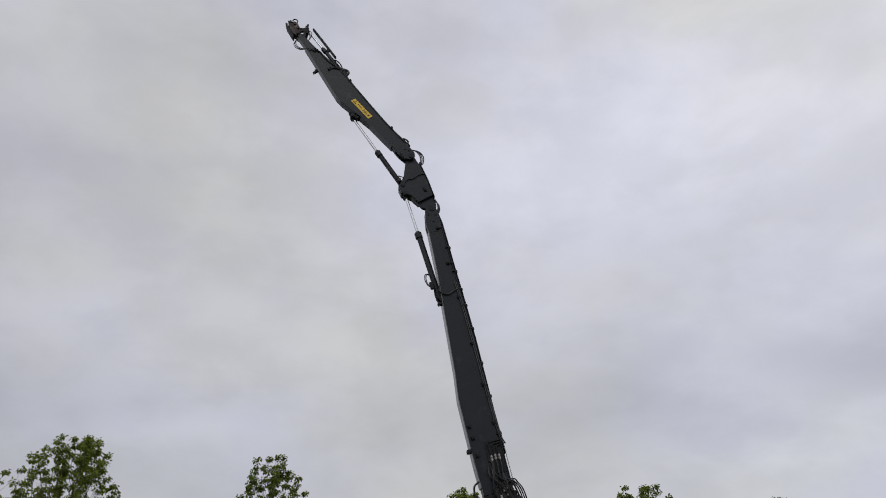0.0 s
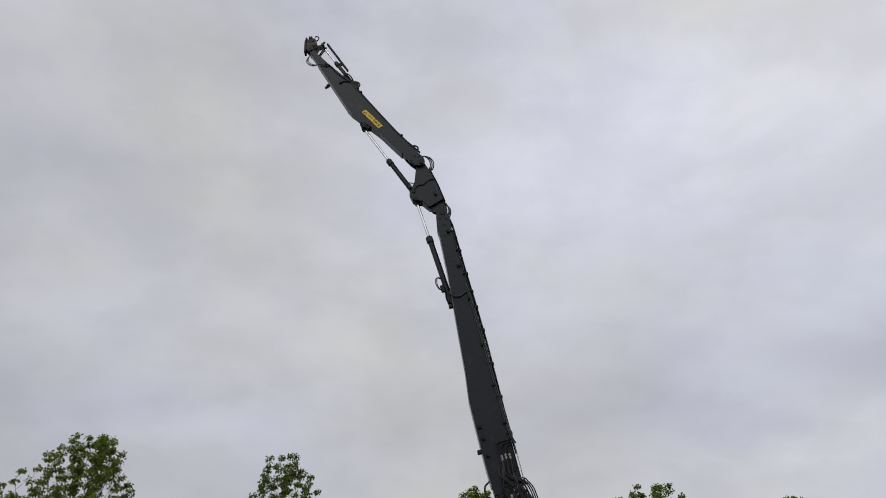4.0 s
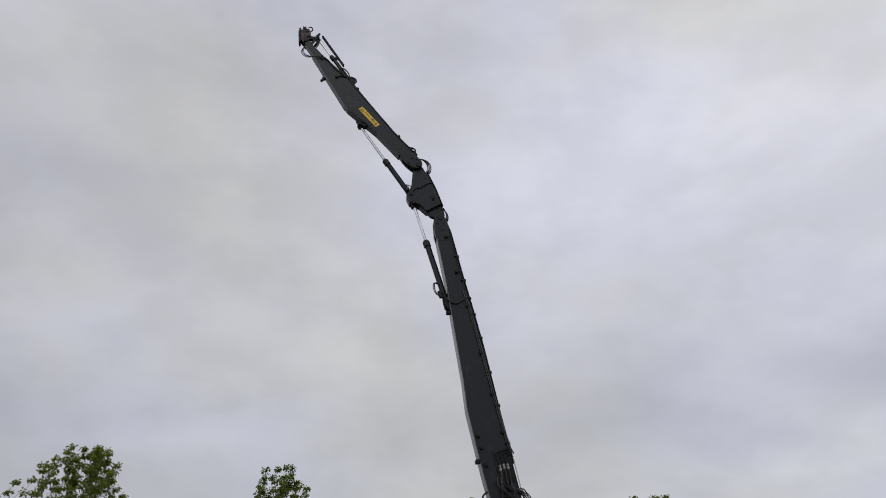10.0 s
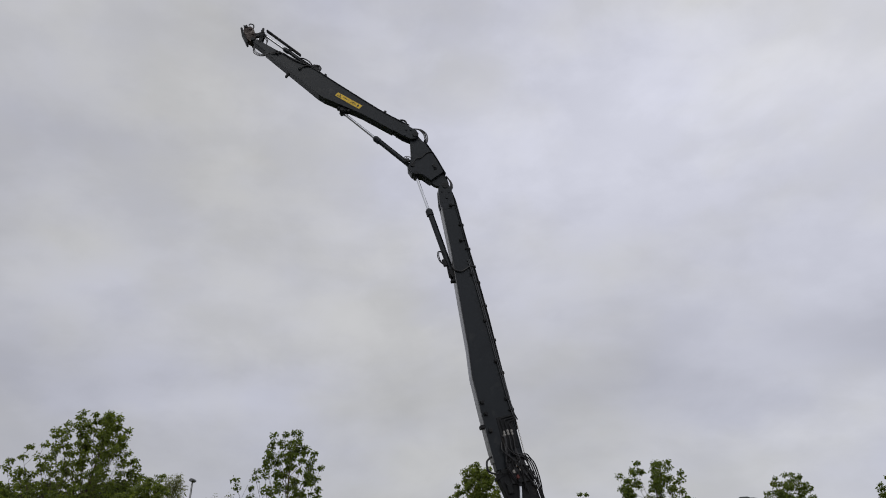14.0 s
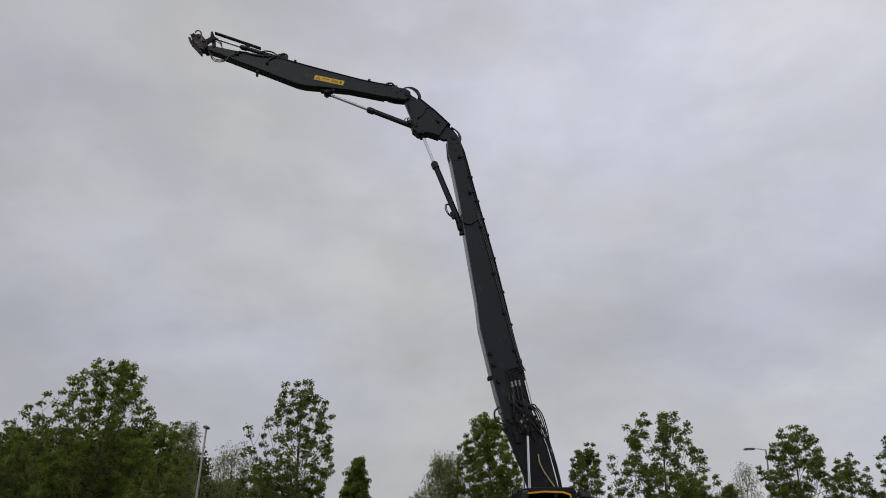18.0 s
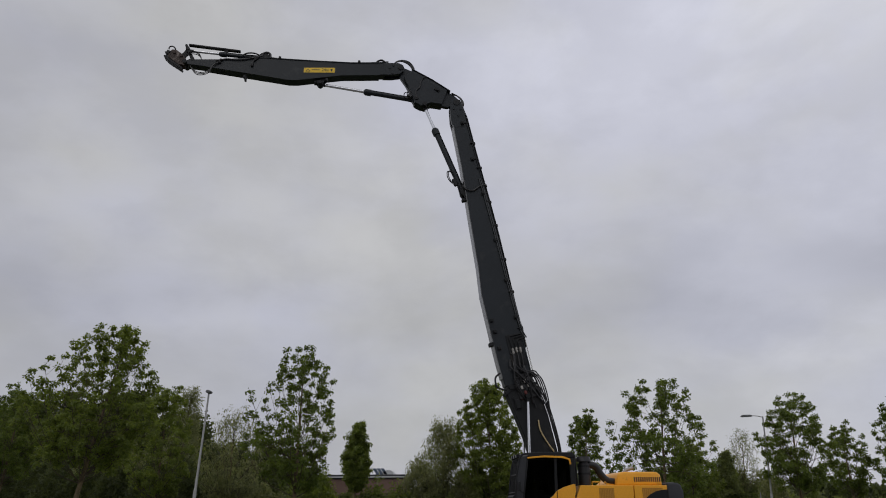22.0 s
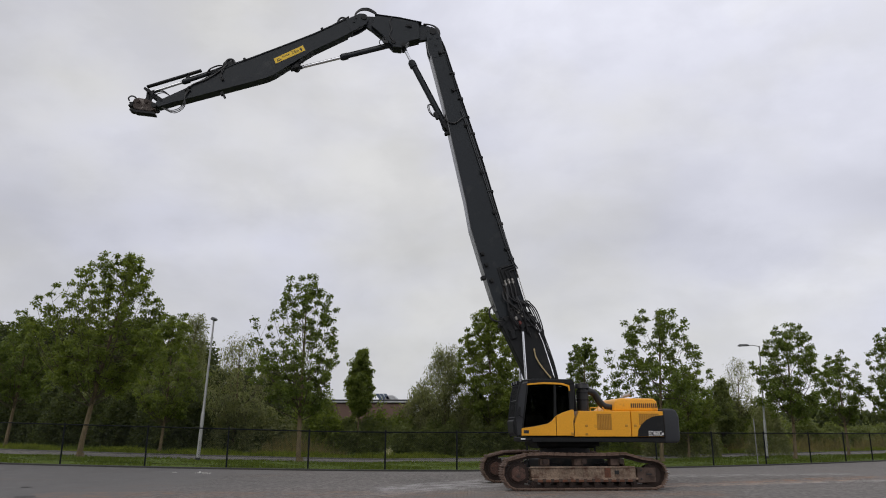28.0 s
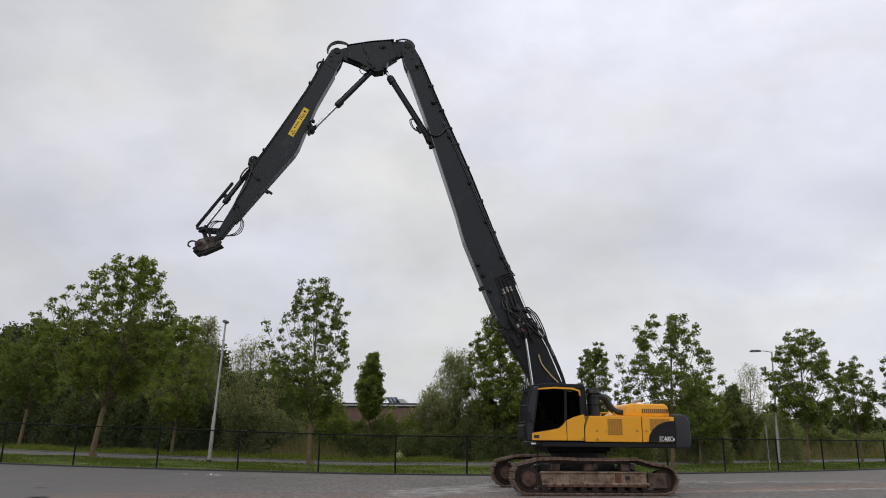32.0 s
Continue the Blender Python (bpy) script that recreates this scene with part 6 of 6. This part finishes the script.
for pts, r in (([(5.62, 0.34), (5.9, 0.24), (6.5, 0.13), (7.0, 0.15), (7.22, 0.08)], 0.026), ([(5.82, 0.26), (5.93, 0.10), (5.96, -0.10)], 0.024), ([(5.72, 0.28), (5.95, 0.05), (6.02, -0.08)], 0.02)):
    bm = fresh()
    pipe(bm, [(x, NEAR + 0.04, z) for x, z in pts], r, 7)
    on(arm, "tool_hose", bm, M_RUBBER, "black hose across the arm's side", True)
for k in range(3):
    bm = fresh()
    pipe(bm, [(7.95, NEAR - 0.02, 0.10), (8.10, NEAR, 0.30 + 0.05 * k), (8.35, NEAR, 0.36 + 0.07 * k), (8.60, NEAR - 0.03, 0.26 + 0.04 * k), (8.72 + 0.04 * k, NEAR - 0.06, 0.06)], 0.016, 6)
    on(arm, "tip_hose", bm, M_RUBBER, "thin hose looping at the arm tip", True)

# ---- attachment bracket at the tip: origin on the pin, x along its lower plate
bm = fresh()
prism(bm, [(-0.06, -0.12), (0.05, 0.14), (0.30, 0.22), (0.60, 0.24), (0.76, 0.16), (0.80, -0.08), (0.66, -0.22), (0.1, -0.24)], FAR + 0.10, NEAR - 0.02, 0.03, 2)
tool = part("attachment_bracket", bm, M_RUST, excavator, "rusty quick-change attachment bracket at the arm tip")
bm = fresh()
prism(bm, [(-0.10, -0.33), (-0.06, -0.24), (0.66, -0.24), (0.78, -0.20), (0.86, -0.26), (0.80, -0.30), (0.68, -0.31), (0.60, -0.34)], FAR + 0.14, NEAR - 0.02, 0.012)
on(tool, "lower_plate", bm, M_BLACK, "dark jagged lower plate")
bm = fresh()
prism(bm, [(0.72, 0.05), (0.90, 0.02), (0.86, -0.05), (0.92, -0.12), (0.76, -0.14)], FAR + 0.06, NEAR, 0.012)
on(tool, "catch", bm, M_BLACK, "dark toothed catch")
bm = fresh()
pipe(bm, [(0.66, -0.1, 0.18), (0.78, -0.1, 0.30), (0.92, -0.1, 0.32), (1.0, -0.1, 0.22), (0.95, -0.1, 0.13)], 0.028, 8)
on(tool, "lifting_hook", bm, M_BLACK, "curled lifting hook", True)
for x, z in ((0.30, 0.12), (0.60, 0.10), (0.0, 0.0)):
    bm = fresh()
    rod(bm, (x, FAR + 0.06, z), (x, NEAR + 0.03, z), 0.07, 14)
    on(tool, "pin", bm, M_ROLLER, "greasy bracket pin", True)

# ---- hydraulic cylinders: barrel and rod along their own x


def cylinder(name, length, r, rod_len, rod_r, y, label):
    bm = fresh()
    rod(bm, (0.10, y, 0), (length, y, 0), r, 20)
    rod(bm, (length - 0.24, y, 0), (length - 0.02, y, 0), r * 1.42, 20, r * 1.42)
    rod(bm, (length - 0.02, y, 0), (length + 0.06, y, 0), r * 1.42, 20, r * 0.9)
    rod(bm, (0.05, y, 0), (0.22, y, 0), r * 1.1, 18)
    rod(bm, (0, y - 0.10, 0), (0, y + 0.10, 0), r * 1.15, 18)
    barrel = part(name + "_barrel", bm, M_BOOM, excavator, label + " barrel, dark grey", True)
    bm = fresh()
    pipe(bm, [(0.3, y + r * 0.4, r * 1.02), (length * 0.5, y + r * 0.4, r * 1.02), (length - 0.15, y + r * 0.4, r * 1.02)], 0.018, 6, 1)
    part("feed_pipe", bm, M_BLACK, barrel)
    bm = fresh()
    rod(bm, (-rod_len, y, 0), (-0.06, y, 0), rod_r, 18)
    rod_ob = part(name + "_rod", bm, M_CHROME, excavator, "bright chromed piston rod", True)
    bm = fresh()
    rod(bm, (0, y - 0.09, 0), (0, y + 0.09, 0), rod_r * 1.7, 16)
    rod(bm, (-0.20, y, 0), (-0.04, y, 0), rod_r * 1.25, 16)
    part("rod_eye", bm, M_BLACK, rod_ob, "black rod eye", True)
    return barrel, rod_ob


jib_cyl = cylinder("jib_cylinder", 2.95, 0.105, 2.6, 0.060, -0.15, "link cylinder")
arm_cyl = cylinder("arm_cylinder", 2.1, 0.095, 2.5, 0.060, -0.15, "arm cylinder")
tool_cyl = cylinder("tool_cylinder", 1.75, 0.075, 1.6, 0.050, -0.15, "attachment cylinder")
lift_near = cylinder("lift_cylinder", 1.75, 0.10, 2.0, 0.048, 0.20, "main lift cylinder")
lift_far = cylinder("lift_cylinder", 1.75, 0.10, 2.0, 0.048, -0.66, "main lift cylinder")
SIDE = -1
for k in range(2):
    bm = fresh()
    pipe(bm, [(0.92, 0.0 - 0.05 * k, SIDE * 0.08), (0.98, 0.04, SIDE * (0.22 + 0.05 * k)), (0.74, 0.05, SIDE * (0.31 + 0.05 * k)), (0.48, 0.04, SIDE * (0.27 + 0.03 * k)), (0.36, 0.0, SIDE * 0.12)], 0.02, 6)
    part("cylinder_hose", bm, M_RUBBER, jib_cyl[0], "thin black hose loop", True)
bm = fresh()
block(bm, 0.30, 0.62, -0.06, 0.06, min(SIDE * 0.08, SIDE * 0.24), max(SIDE * 0.08, SIDE * 0.24), 0.03)
part("valve", bm, M_BLACK, jib_cyl[0], "black hose-burst valve")
# guard tube over the attachment cylinder
bm = fresh()
prism(bm, [(0.98, 0.18), (3.05, 0.22), (3.05, 0.30), (0.98, 0.26)], -0.23, -0.07, 0.02)
block(bm, 1.46, 1.62, -0.20, -0.10, 0.03, 0.22, 0.01)
part("cylinder_guard", bm, M_BLACK, tool_cyl[0], "black guard bar over the cylinder")
# levers between the tool cylinder, the arm tip and the bracket
bm = fresh()
for y in (-0.40, -0.02):
    prism(bm, [(-0.07, -0.02), (0.0, -0.07), (0.80, -0.05), (0.84, 0.0), (0.80, 0.05), (0.0, 0.07)], y, y + 0.06, 0.012)
rod(bm, (0.62, -0.42, 0), (0.62, 0.06, 0), 0.075, 14)
rod(bm, (0, -0.42, 0), (0, 0.06, 0), 0.07, 14)
lever = part("tilt_lever", bm, M_BLACK, excavator, "black lever at the arm tip")
bm = fresh()
prism(bm, [(-0.09, 0.0), (0.0, -0.09), (0.2, -0.06), (0.36, -0.09), (0.46, 0.0), (0.36, 0.09), (0.2, 0.06), (0.0, 0.09)], -0.29, -0.07, 0.015)
push = part("push_link", bm, M_BLACK, excavator, "short black link to the attachment bracket")


# ---------------------------------------------------------------- single pavers in the near part of the yard
def paver_bits():
    rng = random.Random(77)
    lx, ly, gap = 0.105, 0.21, 0.009
    tops = []
    for k in range(4):
        bm = fresh()
        w, d, e = lx - gap, ly - gap, 0.006
        lo = [bm.verts.new((x, y, 0.0)) for x, y in ((0, 0), (w, 0), (w, d), (0, d))]
        tilt = [rng.uniform(-0.0012, 0.0012) for _ in range(4)]
        hi = [bm.verts.new((x, y, 0.010 + t)) for (x, y), t in zip(((e, e), (w - e, e), (w - e, d - e), (e, d - e)), tilt)]
        bm.faces.new(hi)
        for i in range(4):
            bm.faces.new((lo[i], lo[(i + 1) % 4], hi[(i + 1) % 4], hi[i]))
        me = bpy.data.meshes.new("paver")
        bm.to_mesh(me)
        bm.free()
        me.materials.append(M_STONE)
        tops.append(me)
    yard = bpy.data.objects["yard_pavement"]
    rows, cols = 62, 250
    verts, faces = [], []
    for r in range(rows):
        for c in range(cols):
            x = -10.0 + c * lx
            y = 20.05 + (r + 0.5 * (c % 2)) * ly
            if 3 <= r < 13 and 75 <= c < 105:
                ob = new("paver", tops[rng.randrange(4)])
                ob.parent = yard
                ob.matrix_basis = pose(x, y, yard_z(y) + 0.001)
                continue
            g = yard_z(y) + 0.001
            z = g + 0.010 + rng.uniform(-0.0015, 0.0015)
            n, e = len(verts), 0.006
            w, d = lx - gap, ly - gap
            verts += [(x, y, g), (x + w, y, g), (x + w, y + d, g), (x, y + d, g)]
            verts += [(x + e, y + e, z), (x + w - e, y + e, z + rng.uniform(-0.001, 0.001)), (x + w - e, y + d - e, z), (x + e, y + d - e, z + rng.uniform(-0.001, 0.001))]
            faces += [(n + 4, n + 5, n + 6, n + 7)] + [(n + i, n + (i + 1) % 4, n + 4 + (i + 1) % 4, n + 4 + i) for i in range(4)]
    rest = from_lists("pavers", verts, faces, M_STONE, yard)
    rest["kind"] = "stuff"


M_STONE = paver_material(False)
paver_bits()


# ---------------------------------------------------------------- what moves
# seconds, slew, boom, link and arm angles in degrees
JOINTS = [
    (0.0, -2.71, 78.53, 72.46, 52.15),
    (0.5, -2.14, 78.55, 71.28, 52.53),
    (1.0, -1.95, 78.68, 70.48, 52.38),
    (1.5, -2.12, 78.69, 70.88, 52.48),
    (2.0, -2.18, 78.60, 71.12, 52.30),
    (2.5, -3.97, 78.63, 71.08, 52.06),
    (3.0, -6.60, 78.69, 71.03, 51.93),
    (3.5, -8.96, 78.73, 71.19, 51.87),
    (5.5, -8.88, 78.71, 71.70, 52.01),
    (6.0, -7.07, 78.68, 71.47, 52.09),
    (6.5, -4.99, 78.70, 71.39, 52.27),
    (7.0, -2.41, 78.69, 71.40, 52.16),
    (7.5, -0.03, 78.64, 71.53, 52.19),
    (8.0, 2.16, 78.65, 71.64, 52.38),
    (8.5, 3.08, 78.63, 71.61, 52.52),
    (9.0, 1.89, 78.63, 71.52, 52.52),
    (9.5, 1.19, 78.64, 71.18, 52.17),
    (10.0, -0.94, 78.70, 71.31, 52.16),
    (10.5, -2.06, 78.75, 71.36, 52.06),
    (11.0, -1.92, 78.78, 71.24, 51.95),
    (11.5, -0.56, 78.91, 71.06, 51.19),
    (12.0, -0.31, 78.89, 69.84, 48.47),
    (12.5, -0.06, 78.64, 68.03, 44.05),
    (13.0, -0.60, 78.57, 66.31, 39.93),
    (13.5, -0.40, 78.68, 65.26, 36.56),
    (14.0, 0.13, 78.62, 63.45, 32.67),
    (14.5, 0.28, 78.52, 61.02, 27.96),
    (16.5, 1.72, 78.71, 50.05, 16.96),
    (17.0, 0.75, 78.63, 48.69, 15.55),
    (17.5, 0.47, 78.53, 47.31, 13.89),
    (18.0, -0.06, 78.45, 45.70, 11.91),
    (18.5, -0.27, 78.40, 44.34, 9.93),
    (19.0, -0.19, 78.38, 43.45, 7.89),
    (19.5, 0.26, 78.44, 41.87, 6.04),
    (20.0, 0.43, 78.37, 40.05, 3.88),
    (20.5, 0.26, 78.41, 38.69, 2.61),
    (21.0, -0.17, 78.43, 37.11, 1.13),
    (21.5, -0.34, 78.55, 35.27, -0.10),
    (22.0, -0.49, 78.49, 33.39, -1.78),
    (22.5, -0.42, 78.55, 31.85, -3.23),
    (23.0, -0.89, 78.60, 30.17, -4.84),
    (23.5, -0.85, 78.50, 28.03, -6.57),
    (24.0, -0.59, 78.56, 26.00, -8.61),
    (24.5, -0.11, 78.58, 23.30, -10.40),
    (25.0, 0.31, 78.36, 21.32, -11.84),
    (25.5, 0.39, 77.28, 18.97, -14.68),
    (27.5, 0.00, 74.65, 11.32, -26.05),
    (28.0, 0.00, 74.28, 9.31, -28.90),
    (28.5, 0.00, 73.98, 7.23, -33.77),
    (29.0, 0.00, 73.57, 5.06, -38.64),
    (29.5, 0.00, 73.11, 2.79, -43.52),
    (30.0, 0.00, 72.59, 0.95, -48.40),
    (30.5, 0.00, 71.64, -1.47, -52.73),
    (31.0, 0.00, 70.62, -3.84, -56.70),
    (31.5, 0.00, 69.61, -6.70, -59.68),
    (32.0, 0.00, 68.48, -8.87, -62.98),
]

# seconds, angle of the attachment bracket against the arm
TIP = [(0.0, 10), (0.3, 14), (0.8, 35), (1.0, 38), (3.5, 38), (10.0, 34), (14.0, 33), (17.0, 36), (21.0, 36), (25.0, 35), (28.0, 34), (30.0, 36), (32.0, 37)]


def motions():
    def place(slew, at, angle):
        """A pose in the machine's space of a body that lies in the boom's plane."""
        return pose(0, 0, 0, 0, 0, slew) @ Matrix.Translation((at[0], 0, at[1])) @ pose(0, 0, 0, 0, -angle, 0)

    def step(at, angle, u, v=0.0):
        c, s = math.cos(radians(angle)), math.sin(radians(angle))
        return (at[0] + u * c - v * s, at[1] + u * s + v * c)

    def bearing(a, b):
        return math.degrees(math.atan2(b[1] - a[1], b[0] - a[0]))

    def third(a, b, ra, rb, side):
        """The joint of two levers that reach from a and b."""
        d = max(1e-6, math.dist(a, b))
        x = (d * d + ra * ra - rb * rb) / (2 * d)
        h = math.sqrt(max(0.0, ra * ra - x * x)) * side
        ex, ey = (b[0] - a[0]) / d, (b[1] - a[1]) / d
        return (a[0] + ex * x - ey * h, a[1] + ey * x + ex * h)

    rows = {}

    def add(ob, t, m):
        rows.setdefault(ob.name, (ob, []))[1].append((t, m))

    tt = [r[0] for r in TIP]
    times = sorted({r[0] for r in JOINTS} | {0.3, 0.8})
    jt = [r[0] for r in JOINTS]
    for t in times:
        slew, a, b, c = (float(np.interp(t, jt, [r[k] for r in JOINTS])) for k in (1, 2, 3, 4))
        tip = float(np.interp(t, tt, [r[1] for r in TIP]))
        j1 = step(PIVOT, a, L_BOOM)
        j2 = step(j1, b, L_LINK)
        j3 = step(j2, c, L_ARM)
        add(house, t, pose(0, 0, 0, 0, 0, slew))
        add(boom, t, place(slew, PIVOT, a))
        add(link, t, place(slew, j1, b))
        add(arm, t, place(slew, j2, c))
        add(tool, t, place(slew, j3, c + tip))
        for (barrel, piston), foot, eye in (
                (jib_cyl, step(PIVOT, a, *BOOM_CYL), step(j1, b, 1.02, -0.82)),
                (arm_cyl, step(j1, b, 1.43, -0.80), step(j2, c, *ARM_CYL)),
                (lift_near, (1.27, 1.71), step(PIVOT, a, 3.12, -0.01)),
                (lift_far, (1.27, 1.71), step(PIVOT, a, 3.12, -0.01))):
            way = bearing(foot, eye)
            add(barrel, t, place(slew, foot, way))
            add(piston, t, place(slew, eye, way))
        # tip levers: one from the arm, one from the bracket, meeting at the cylinder's eye
        root = step(j2, c, 8.30, 0.08)
        mount = step(j3, c + tip, 0.34, 0.16)
        eye = third(root, mount, 0.62, 0.40, 1)
        foot = step(j2, c, *TOOL_FOOT)
        way = bearing(foot, eye)
        add(lever, t, place(slew, root, bearing(root, eye)))
        add(push, t, place(slew, mount, bearing(mount, eye)))
        add(tool_cyl[0], t, place(slew, foot, way))
        add(tool_cyl[1], t, place(slew, eye, way))
    for ob, keyed in rows.values():
        walk(ob, keyed)


motions()
